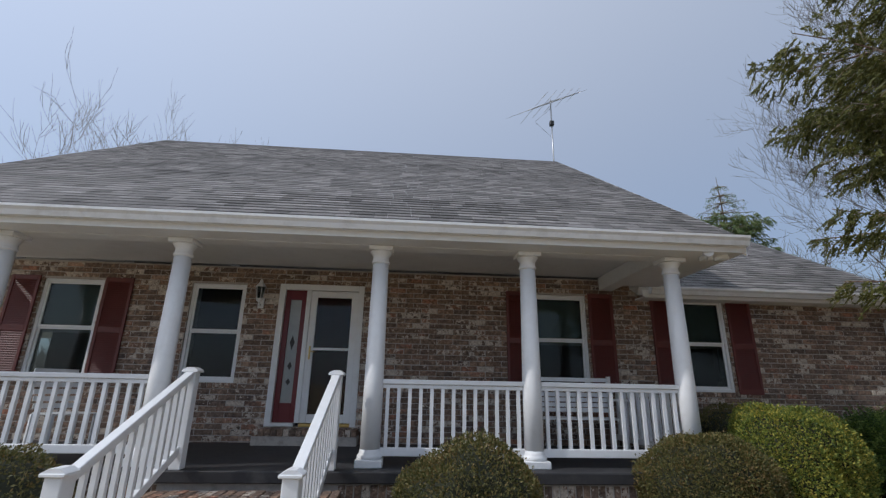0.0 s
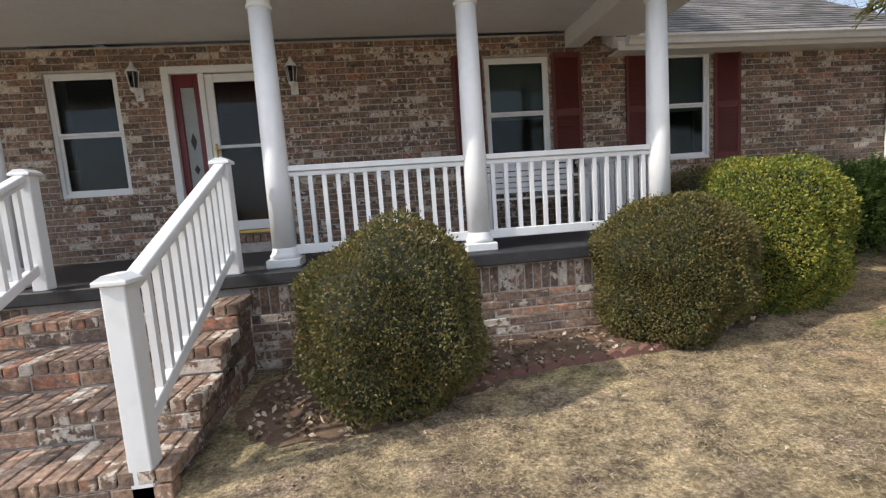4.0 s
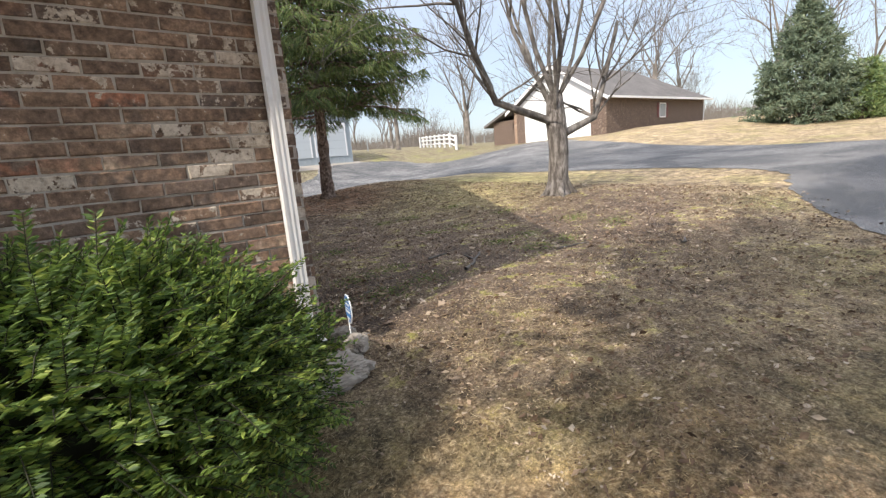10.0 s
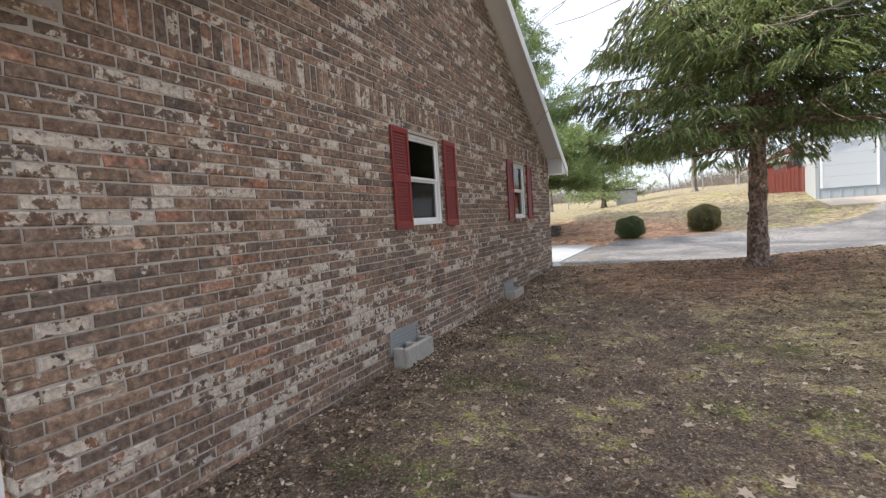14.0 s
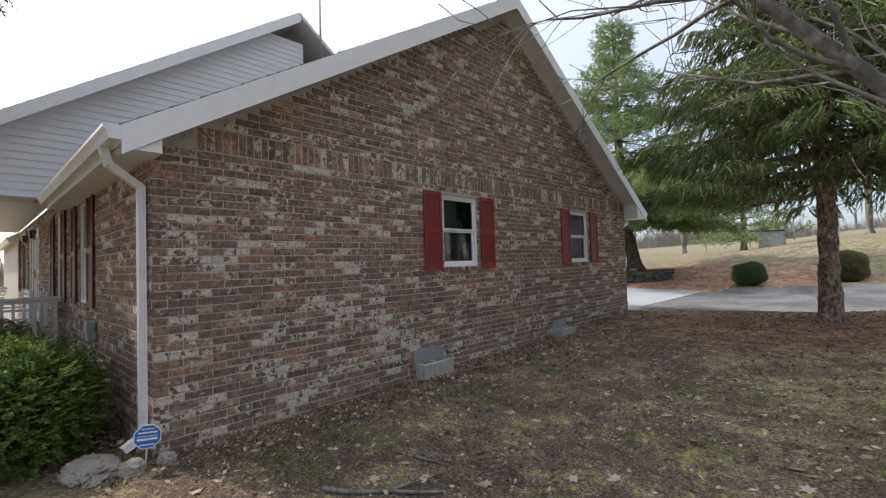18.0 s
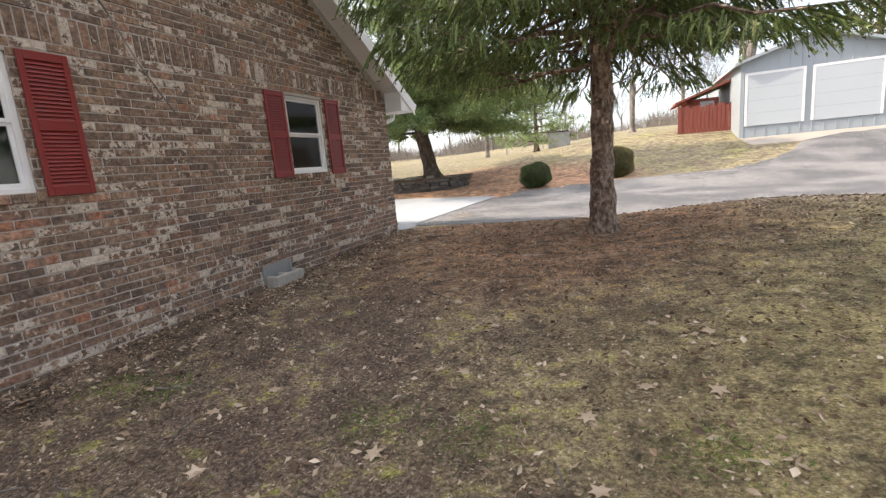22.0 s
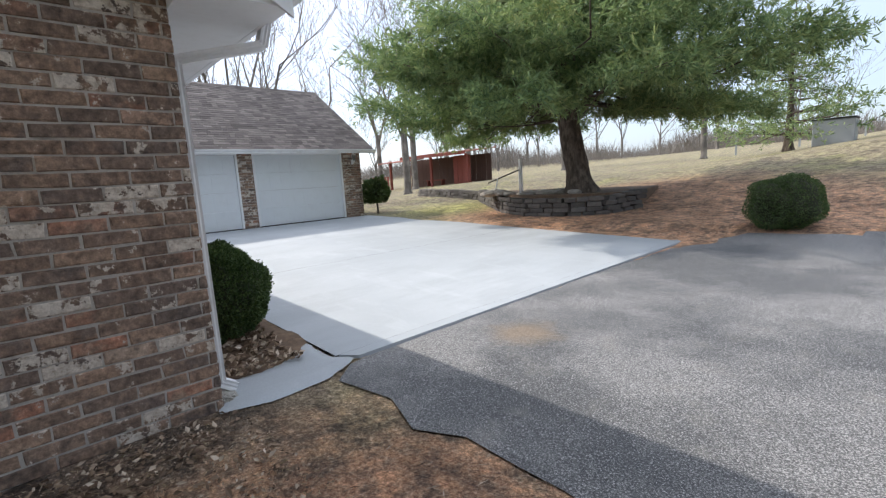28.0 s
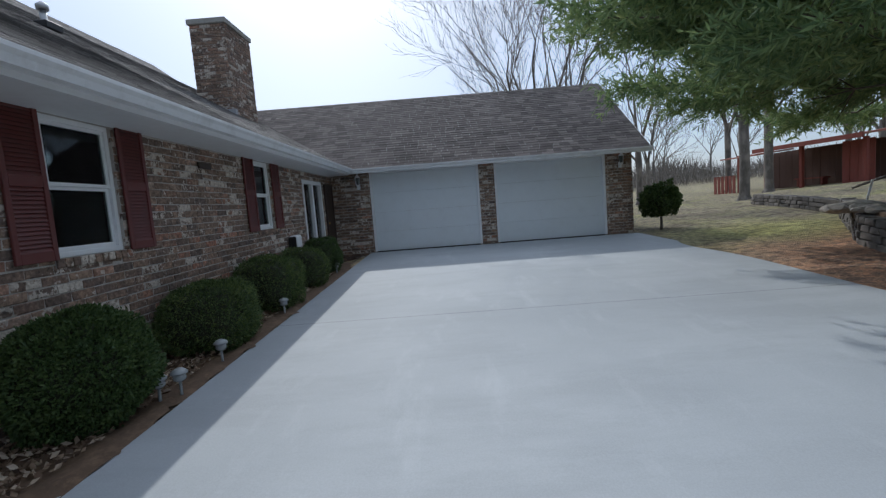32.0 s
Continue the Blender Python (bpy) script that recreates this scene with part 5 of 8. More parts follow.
# main roof
TOPZ = EAVE + 0.16
RZ = TOPZ + PITCH * (YR - (YS - OVER))
SL = math.hypot(1, PITCH)
RUN = (YR - (YS - OVER)) * SL
roof_plane("roof_front", (3.9, YS - OVER, TOPZ), (1, 0, 0), (0, 1, PITCH), XE + RAKE - 3.9, RUN, "grey asphalt shingle roof over the front", singles=lambda s, t: s > 1.0 and t < 2.5)
roof_plane("roof_west", (XW, YS - OVER, TOPZ), (1, 0, 0), (0, 1, PITCH), -6.05 - XW, RUN, "grey asphalt shingle roof over the west end", seed=4)
roof_plane("roof_back", (XW, YN + OVN, TOPZ), (1, 0, 0), (0, -1, PITCH), XE + RAKE - XW, RUN, "grey asphalt shingle roof over the back", singles=lambda s, t: 17.0 < s < 20.5 and t < 3, seed=5)
# porch roof, raised above the main one
PX0, PX1, PY, PZ, PR, PP, PB = -6.3, 4.16, 4.15, 2.66, 10.45, 0.685, 0.76
PSL = math.hypot(1, PP)
roof_plane("roof_porch", (PX0, PY, PZ), (1, 0, 0), (0, 1, PP), PX1 - PX0, (PR - PY) * PSL, "grey asphalt shingle roof over the porch", singles=lambda s, t: 4 < s < 8.5 and t < 1.4, seed=7)
PRZ = PZ + PP * (PR - PY)
roof_plane("roof_porch_back", (PX0, PR + 4.0, PRZ - 4.0 * PB), (1, 0, 0), (0, -1, PB), PX1 - PX0, 4.0 * math.hypot(1, PB), "grey shingle back slope of the porch roof", seed=8, thick=0.06)
# garage roof
GX = XG + 0.42
GRX = -6.05
GP = (5.07 - 2.47) / (GX - GRX)
GRZ = 5.07
roof_plane("roof_garage", (GX, YR, 2.47), (0, 1, 0), (-1, 0, GP), GN + 0.35 - YR, (GX - GRX) * math.hypot(1, GP), "dark weathered shingle roof over the garage", "shingle_brown", seed=9)
roof_plane("roof_garage_back", (2 * GRX - GX, YR, 2.47), (0, 1, 0), (1, 0, GP), GN + 0.35 - YR, (GX - GRX) * math.hypot(1, GP), "dark weathered shingle roof behind the garage", "shingle_brown", seed=10)

M["joint"] = paint("dark_joint", (0.05, 0.048, 0.045), 0.95, var=0.3)

# ---- concrete and asphalt ----
DRIVE = [(8.33, 18.28), (8.5, 17.97), (9.06, 17.93), (10.0, 17.9), (11.5, 18.1), (13.8, 18.5), (17.0, 18.4), (19.2, 17.2), (20.0, 13.5), (20.0, 9.5), (19.2, 7.3), (18.0, 6.3), (16.4, 6.0), (14.6, 4.9), (12.4, 2.8), (10.7, -0.4), (9.4, -5.0), (8.6, -14.0),
         (16.0, -14.0), (17.5, -4.0), (20.5, 1.0), (25.0, 5.5), (27.5, 12.0), (31.0, 20.0), (35.0, 24.0), (35.0, 28.5), (29.0, 26.0), (26.5, 28.5), (25.5, 32.0), (19.5, 32.0), (18.0, 28.6), (14.8, 26.9), (11.0, 25.7), (8.33, 25.55)]


def inside(poly, x, y):
    x, y = np.asarray(x), np.asarray(y)
    r = np.zeros(x.shape, bool)
    for (x0, y0), (x1, y1) in zip(poly, poly[1:] + poly[:1]):
        if y0 != y1:
            r ^= ((y0 > y) != (y1 > y)) & (x < (x1 - x0) * (y - y0) / (y1 - y0) + x0)
    return r


def rounded(poly, times=2):
    for _ in range(times):
        out = []
        for (x0, y0), (x1, y1) in zip(poly, poly[1:] + poly[:1]):
            out += [(0.78 * x0 + 0.22 * x1, 0.78 * y0 + 0.22 * y1), (0.22 * x0 + 0.78 * x1, 0.22 * y0 + 0.78 * y1)]
        poly = out
    return poly


def laid(name, poly, step, z_of, material, parent=None, ragged=0.0, thick=0.03):
    """A paved sheet over the ground inside an outline, with its rim snapped to the outline and a short skirt."""
    x0, x1 = min(p[0] for p in poly), max(p[0] for p in poly)
    y0, y1 = min(p[1] for p in poly), max(p[1] for p in poly)
    xs, ys = np.arange(x0 - step, x1 + 2 * step, step), np.arange(y0 - step, y1 + 2 * step, step)
    X, Y = np.meshgrid(xs, ys)
    nx, ny = len(xs), len(ys)
    ok = inside(poly, (X[:-1, :-1] + X[1:, 1:]) / 2, (Y[:-1, :-1] + Y[1:, 1:]) / 2)
    cnt = np.zeros(X.shape, int)
    for dx_ in (0, 1):
        for dy_ in (0, 1):
            cnt[dy_:ny - 1 + dy_, dx_:nx - 1 + dx_] += ok
    rim = (cnt > 0) & (cnt < 4)
    PX, PY_ = X[rim], Y[rim]
    best = np.full(PX.shape, 1e9)
    bx, by = PX.copy(), PY_.copy()
    for (ax, ay), (cx, cy) in zip(poly, poly[1:] + poly[:1]):
        d = max((cx - ax) ** 2 + (cy - ay) ** 2, 1e-9)
        t = np.clip(((PX - ax) * (cx - ax) + (PY_ - ay) * (cy - ay)) / d, 0, 1)
        qx, qy = ax + t * (cx - ax), ay + t * (cy - ay)
        dist = (PX - qx) ** 2 + (PY_ - qy) ** 2
        w = dist < best
        best[w], bx[w], by[w] = dist[w], qx[w], qy[w]
    if ragged:
        rr = np.random.default_rng(11)
        bx, by = bx + rr.normal(size=bx.shape) * ragged, by + rr.normal(size=by.shape) * ragged
    X[rim], Y[rim] = bx, by
    Z = z_of(X, Y)
    Z[rim] -= thick * 0.6
    i = (np.arange(ny - 1)[:, None] * nx + np.arange(nx - 1)[None])[ok]
    me = quads_mesh(name, np.stack([X.ravel(), Y.ravel(), Z.ravel()], 1), np.stack([i, i + 1, i + 1 + nx, i + nx], 1))
    me.polygons.foreach_set("use_smooth", np.ones(len(me.polygons), bool))
    return hang(name, me, material, parent)


tagged(laid("driveway", rounded(DRIVE, 2), 0.3, lambda x, y: lawn_z(x, y) + 0.03, M["asphalt"], ragged=0.04), "worn grey asphalt driveway that bends round the lawn", "driveway", "", "structure")
# the apron is cast in slabs with sawn joints between
apron = tagged(empty("concrete_pad"), "broad pale painted concrete apron before the garage", "pavement", "", "structure")
xj, yj = [XG + 0.02, 4.55, PAD_E], [18.12, PAD_N]
for a, b in zip(xj, xj[1:]):
    for c, d in zip(yj, yj[1:]):
        n, k = 16, 16
        sx, sy = np.linspace(a + 0.004, b - 0.004, n), np.linspace(c + 0.006, d - 0.006, k)
        sheet("slab", sx, sy, lambda x, y: pad_z(x, y) + 0.02, M["concrete"], apron)
bm = bmesh.new()
prism(bm, [(XG - 0.2, 18.3), (PAD_E + 0.02, 18.3), (PAD_E + 0.02, PAD_N), (XG - 0.2, PAD_N)], "z", -0.6, -0.25)
part("footing", bm, M["block"], apron)
sheet("joint_bed", np.linspace(XG, PAD_E, 24), np.linspace(18.13, PAD_N - 0.01, 20), lambda x, y: pad_z(x, y) + 0.008, M["joint"], apron)
# the border strip and the short walk to the corner
STRIP = [(8.05, 17.30), (8.52, 17.15), (8.6, 17.5), (8.52, 17.93), (8.34, 18.25), (8.2, 18.10), (7.7, 18.10), (7.95, 17.9), (8.05, 17.6)]
tagged(laid("side_walk", STRIP, 0.06, lambda x, y: np.maximum(pad_z(x, y), lawn_z(x, y)) + 0.03, M["concrete"], ragged=0.006), "narrow painted concrete walk at the house corner", "pavement", "", "structure")
bm = bmesh.new()
zz = [float(pad_z(PAD_E, y)) for y in (18.36, PAD_N)]
vs = [bm.verts.new(p) for p in ((8.232, 18.15, zz[0] - 0.1), (8.35, 18.27, zz[0] - 0.1), (8.35, PAD_N + 0.05, zz[1] - 0.1), (8.232, PAD_N, zz[1] - 0.1), (8.232, 18.15, zz[0] + 0.026), (8.34, 18.27, zz[0] + 0.014), (8.34, PAD_N + 0.05, zz[1] + 0.014), (8.232, PAD_N, zz[1] + 0.026))]
for q in ((4, 5, 6, 7), (0, 1, 5, 4), (1, 2, 6, 5), (2, 3, 7, 6), (3, 0, 4, 7)):
    bm.faces.new([vs[i] for i in q])
bmesh.ops.recalc_face_normals(bm, faces=bm.faces)
tagged(part("pad_edge", bm, M["concrete"]), "pale concrete edging strip beside the asphalt", "pavement", "", "structure")
M["mulch"] = paint("leafy_mulch", (0.13, 0.085, 0.055), 0.95, var=0.5, grain=35, patch=5, bump=0.9, dirt=(0.28, 0.18, 0.11), dirt_amount=0.7)
BED = [(8.15, 17.2), (8.1, 17.6), (7.75, 18.125), (0.2, 18.125), (-1.0, 17.9), (-1.0, 17.2)]
tagged(laid("mulch_bed", BED, 0.12, lambda x, y: pad_z(x, y) + 0.035 + 0.015 * np.sin(x * 9) * np.sin(y * 11), M["mulch"], ragged=0.02), "bed of brown mulch and dry leaves along the back wall", "flower bed", "", "structure")
FBED = [(-0.3, 4.36), (-0.3, 3.1), (0.6, 2.95), (1.2, 3.35), (1.6, 3.58), (2.1, 3.70), (3.1, 3.74), (4.2, 4.0), (5.2, 4.5), (6.0, 5.1), (8.1, 6.05), (8.2, 6.47), (3.8, 6.47), (3.8, 4.36)]
tagged(laid("front_bed", rounded(FBED, 1), 0.12, lambda x, y: lawn_z(x, y) + 0.02 + 0.012 * np.sin(x * 9) * np.sin(y * 11), M["mulch"], ragged=0.03), "bed of dead leaves and mulch under the front shrubs", "flower bed", "", "structure")

# ---- front windows, doors, shutters ----
FZ0, FZ1 = 0.90, 2.38
for i, (a, b) in enumerate(WIN_F):
    add_window(f"window_{i + 1}", FT, a, b, FZ0, FZ1, "white double-hung front window with dark glass", ("half", None, "half", "half")[i])
for i, (a, b) in enumerate(WIN_G):
    add_window(f"window_{i + 5}", GT, a, b, 1.25, 2.36, "white double-hung gable window with a grey blind", "full")
for i, (a, b) in enumerate(WIN_B):
    add_window(f"window_{i + 7}", BT, a, b, 1.17, 2.33, "white double-hung back window with a grey-green blind", "full")

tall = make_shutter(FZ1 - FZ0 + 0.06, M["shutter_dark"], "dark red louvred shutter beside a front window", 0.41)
for k, (a, b) in enumerate(WIN_F):
    if k == 1:
        continue
    for u in (a - 0.44, b + 0.03):
        m = pose(u, YS - 0.004, FZ0 - 0.03)
        if k == 0 and u < a:
            tall.matrix_basis = m
        else:
            copy_thing(tall, m)
short = make_shutter(1.17, M["shutter"], "red louvred shutter on the brick gable")
for k, (a, b) in enumerate(WIN_G):
    for j, u in enumerate((a - 0.42, b + 0.05)):
        m = Matrix.Translation((XE + 0.004, u, 1.21)) @ Matrix.Rotation(radians(90), 4, "Z")
        if k == 0 and j == 0:
            short.matrix_basis = m
        else:
            copy_thing(short, m)
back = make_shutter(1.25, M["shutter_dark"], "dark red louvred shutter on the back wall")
for k, (a, b) in enumerate(WIN_B):
    for j, u in enumerate((a - 0.03, b + 0.40)):
        m = Matrix.Translation((u, YN + 0.004, 1.16)) @ Matrix.Rotation(radians(180), 4, "Z")
        if k == 0 and j == 0:
            back.matrix_basis = m
        else:
            copy_thing(back, m)

# front door: maroon door and leaded sidelight behind a white storm door
d = tagged(empty("door_1"), "maroon front door with sidelight behind a white storm door", "door", "", "structure")
a, b, z0, z1 = DOOR
sl = a + 0.46
lpart("door_frame", [(a, a + 0.09, -0.12, 0.018, z0, z1), (b - 0.09, b, -0.12, 0.018, z0, z1), (a + 0.09, b - 0.09, -0.12, 0.018, z1 - 0.09, z1), (sl - 0.04, sl + 0.03, -0.12, 0.01, z0 + 0.05, z1 - 0.09)], M["white"], d, FT, 0.006)
lpart("threshold", [(a + 0.09, sl - 0.04, -0.12, 0.03, z0, z0 + 0.05)], M["white"], d, FT, 0.006)
lpart("threshold", [(sl + 0.03, b - 0.09, -0.12, 0.03, z0, z0 + 0.045)], M["brass"], d, FT, 0.006, "brass threshold")
sd = lpart("sidelight", [(a + 0.09, a + 0.17, -0.1, -0.05, z0 + 0.05, z1 - 0.09), (sl - 0.12, sl - 0.04, -0.1, -0.05, z0 + 0.05, z1 - 0.09), (a + 0.17, sl - 0.12, -0.1, -0.05, z1 - 0.24, z1 - 0.09), (a + 0.17, sl - 0.12, -0.1, -0.05, z0 + 0.05, z0 + 0.32)], M["maroon"], d, FT, 0.004, "maroon sidelight panel")
M["leaded"] = paint("frosted_leaded_glass", (0.34, 0.36, 0.36), 0.15, var=0.25, grain=40, patch=8, bump=0.3)
lpart("leaded_glass", [(a + 0.17, sl - 0.12, -0.085, -0.075, z0 + 0.32, z1 - 0.24)], M["leaded"], sd, FT)
bm = bmesh.new()
mu = (a + 0.17 + sl - 0.12) / 2
for zc, h in ((z0 + 1.2, 0.11), (z0 + 0.85, 0.06), (z0 + 0.62, 0.05)):
    prism(bm, [(mu - 0.035, zc), (mu, zc - h), (mu + 0.035, zc), (mu, zc + h)], "y", YS + 0.066, YS + 0.074)
part("lead_came", bm, M["black"], sd)
lpart("inner_door", [(sl + 0.03, b - 0.09, -0.115, -0.075, z0 + 0.045, z1 - 0.09)], M["maroon"], d, FT, 0.004)
st = lpart("storm_door", [(sl + 0.03, sl + 0.13, -0.045, -0.008, z0 + 0.05, z1 - 0.10), (b - 0.19, b - 0.09, -0.045, -0.008, z0 + 0.05, z1 - 0.10), (sl + 0.13, b - 0.19, -0.045, -0.008, z1 - 0.2, z1 - 0.10),
                          (sl + 0.13, b - 0.19, -0.045, -0.008, z0 + 0.05, z0 + 0.17), (sl + 0.13, b - 0.19, -0.045, -0.008, z0 + 1.09, z0 + 1.13)], M["white"], d, FT, 0.006, "white aluminium storm door")
lpart("pane", [(sl + 0.13, b - 0.19, -0.03, -0.026, z0 + 0.17, z0 + 1.09)], M["glass"], st, FT)
lpart("pane", [(sl + 0.13, b - 0.19, -0.03, -0.026, z0 + 1.13, z1 - 0.2)], M["glass"], st, FT)
bm = boxes((sl + 0.075, sl + 0.095, YS - 0.03, YS + 0.01, z0 + 0.95, z0 + 1.15), bevel=0.004)
tube(bm, [(sl + 0.085, YS - 0.02, z0 + 1.07), (sl + 0.085, YS - 0.055, z0 + 1.07), (sl + 0.17, YS - 0.055, z0 + 1.065)], 0.009, 8)
part("door_handle", bm, M["brass"], st, "brass lever handle")
tagged(part("door_step", boxes((a - 0.06, b + 0.06, YS - 0.32, YS - 0.012, -0.04, z0 - 0.10)), M["mortar"]), "low brick step under the front door", "step", "", "structure")
n = 17
for k in range(n):
    w = (b - a + 0.12) / n
    lp = part("brick", boxes((a - 0.06 + k * w + 0.005, a - 0.06 + (k + 1) * w - 0.005, YS - 0.335, YS - 0.02, z0 - 0.10, z0 - 0.01), bevel=0.005), M["brick_one"], bpy.data.objects["door_step"])


def wall_lantern(m, label):
    t = tagged(empty("wall_lantern", m), label, "lamp", "wall lanterns")
    part("back_plate", boxes((-0.045, 0.045, -0.02, 0.0, -0.11, 0.05), bevel=0.006), M["white"], t)
    bm = bmesh.new()
    tube(bm, [(0, -0.01, -0.05), (0, -0.08, -0.09), (0, -0.12, -0.03)], 0.01, 8)
    part("arm", bm, M["white"], t)
    bm = bmesh.new()
    lathe(bm, [(0.028, -0.03), (0.05, 0.0), (0.052, 0.015), (0.045, 0.02)], 6, (0, -0.12))
    part("lantern_base", bm, M["white"], t)
    bm = bmesh.new()
    lathe(bm, [(0.045, 0.02), (0.07, 0.2), (0.066, 0.2), (0.042, 0.02)], 6, (0, -0.12))
    part("glass_body", bm, M["glass"], t)
    bm = bmesh.new()
    for k in range(6):
        an = k * math.pi / 3
        tube(bm, [(0.046 * math.cos(an), -0.12 + 0.046 * math.sin(an), 0.02), (0.071 * math.cos(an), -0.12 + 0.071 * math.sin(an), 0.2)], 0.005, 5)
    part("cage", bm, M["white"], t)
    bm = bmesh.new()
    lathe(bm, [(0.085, 0.2), (0.075, 0.215), (0.03, 0.27), (0.022, 0.3), (0.012, 0.32)], 6, (0, -0.12))
    part("cap", bm, M["white"], t)
    return t


la = wall_lantern(pose(-2.05, YS - 0.012, 2.12), "white wall lantern beside the front door")
copy_thing(la, pose(-0.22, YS - 0.012, 2.12))
ROT_E = Matrix.Rotation(radians(90), 4, "Z")
copy_thing(la, Matrix.Translation((XG + 0.012, 17.95, 2.05)) @ ROT_E)
copy_thing(la, Matrix.Translation((XG + 0.012, 25.15, 2.1)) @ ROT_E)

# ---- porch ----
FLOOR = 0.09
tagged(part("porch_floor", boxes((PX0 + 0.2, 3.78, 4.22, YS - 0.012, FLOOR - 0.11, FLOOR), bevel=0.01), M["porch_floor"]), "black painted porch slab", "floor", "", "structure")
skirt = tagged(part("porch_skirt", boxes((PX0 + 0.26, 3.72, 4.30, 4.48, -1.0, FLOOR - 0.112), (3.54, 3.72, 4.48, YS - 0.01, -1.0, FLOOR - 0.112)), M["mortar"]), "brick skirt below the porch floor with a soldier course", "wall", "", "structure")
tagged(part("porch_ceiling", boxes((PX0 + 0.2, 3.86, 4.66, YS - 0.01, 2.69, 2.72)), M["vinyl"]), "white vinyl porch ceiling", "ceiling", "", "structure")
tagged(part("porch_beam", boxes((PX0 + 0.2, 3.57, 4.44, 4.66, 2.47, 2.685), (3.35, 3.57, 4.66, YS - 0.02, 2.47, 2.685), bevel=0.004), M["white"]), "white boxed beam on the porch columns", "beam", "", "structure")
tagged(part("porch_fascia", boxes((PX0, PX1, 4.15, 4.175, 2.475, 2.64), (PX0, PX1, 4.176, 4.44, 2.475, 2.495), (3.57, PX1, 4.44, YS - 0.42, 2.475, 2.495)), M["white"]), "white fascia and soffit of the porch eave", "trim", "", "structure")
for x in (-5.95, -4.3, -2.38, -0.12, 1.645, 3.45):
    column(x, 4.55, FLOOR, 2.47)
for a, b in ((-5.85, -4.4), (-4.2, -2.48), (-0.02, 1.545), (1.745, 3.35)):
    railing((a, 4.55), (b, 4.55), FLOOR, FLOOR, height=0.88)
railing((3.45, 4.65), (3.45, 6.42), FLOOR, FLOOR, height=0.88)
for sx in (-1.95, -0.49):
    newel(sx, 4.31, FLOOR, 1.045)
    newel(sx, 2.68, -0.82, 0.36)
    railing((sx, 2.74), (sx, 4.25), -0.57, FLOOR + 0.03, "stair_railing", "white vinyl stair railing beside the brick steps", 0.88, 0.125, 0.1)
steps = tagged(empty("porch_steps"), "worn brick steps up to the porch", "steps", "", "structure")
rng = random.Random(4)
for k in range(4):
    top = FLOOR - 0.165 - 0.18 * k
    y0 = 4.22 - 0.40 * (k + 1)
    part("tread_bed", boxes((-2.04, -0.415, y0 + 0.015, 4.2, -1.0, top - 0.068)), M["mortar"], steps)
    n = 20
    w = 1.76 / n
    for j in range(n):
        for r in range(2):
            ya, yb = y0 + r * 0.2, y0 + (r + 1) * 0.2
            part("brick", boxes((-2.10 + j * w + 0.005, -2.10 + (j + 1) * w - 0.005, ya + 0.004, yb - 0.004, top - 0.075, top + rng.uniform(-0.004, 0.004)), bevel=0.006), M["brick_one"], steps)
    for j in range(6):
        w2 = 1.74 / 6
        part("brick", boxes((-2.09 + j * w2 + 0.006, -2.09 + (j + 1) * w2 - 0.006, y0 + 0.005, y0 + 0.1, top - 0.175, top - 0.084), bevel=0.005), M["brick_one"], steps)

# porch swing bench
sw = tagged(empty("porch_swing", pose(2.6, 5.85, FLOOR)), "white slatted porch bench under the window", "bench")
for k in range(6):
    part("seat_slat", boxes((-0.6, 0.6, -0.24 + k * 0.075, -0.24 + k * 0.075 + 0.06, 0.42, 0.44)), M["white"], sw)
for k in range(7):
    part("back_slat", boxes((-0.6, 0.6, 0.22, 0.24, 0.50 + k * 0.07, 0.50 + k * 0.07 + 0.055)), M["white"], sw)
for sx in (-0.62, 0.58):
    part("leg", boxes((sx, sx + 0.05, -0.24, -0.19, 0, 0.66), bevel=0.004), M["white"], sw)
    part("leg", boxes((sx, sx + 0.05, 0.2, 0.25, 0, 1.0), bevel=0.004), M["white"], sw)
    part("armrest", boxes((sx - 0.02, sx + 0.07, -0.28, 0.26, 0.66, 0.69), bevel=0.005), M["white"], sw)
# patio chairs at the west end, seen along the porch
ch = tagged(empty("porch_chair", pose(-4.0, 5.7, FLOOR, 0, 0, 60)), "white metal slatted porch chair", "chair", "porch chairs")
for k in range(6):
    part("slat", boxes((-0.25, 0.25, -0.22 + k * 0.08, -0.22 + k * 0.08 + 0.06, 0.4, 0.415)), M["white"], ch)
for k in range(6):
    part("back_slat", boxes((-0.25, 0.25, 0.26 + k * 0.035, 0.275 + k * 0.035, 0.46 + k * 0.085, 0.52 + k * 0.085)), M["white"], ch)
for sx in (-0.26, 0.22):
    for sy in (-0.22, 0.22):
        part("leg", boxes((sx, sx + 0.04, sy, sy + 0.04, 0, 0.4)), M["white"], ch)
copy_thing(ch, pose(-5.3, 5.6, FLOOR, 0, 0, 30))

# lap siding of the porch gable
sid = tagged(empty("porch_gable"), "white lap siding between the porch roof and the main roof", "wall", "", "structure")
z, XS = 2.50, PX1 - 0.26
while z < 6.4:
    ya = PY + (z + 0.13 - (PZ - 0.13)) / PP - 0.12
    yb = YS - OVER + max(0, (z - TOPZ)) / PITCH + 0.5 if z > TOPZ else YS
    yb = min(yb, PR + 0.2)
    if yb - ya > 0.1:
        bm = bmesh.new()
        prism(bm, [(XS - 0.02, z), (XS + 0.014, z), (XS + 0.002, z + 0.118), (XS - 0.02, z + 0.118)], "y", max(ya, 4.3), yb)
        part("siding_board", bm, M["vinyl"], sid)
    z += 0.115

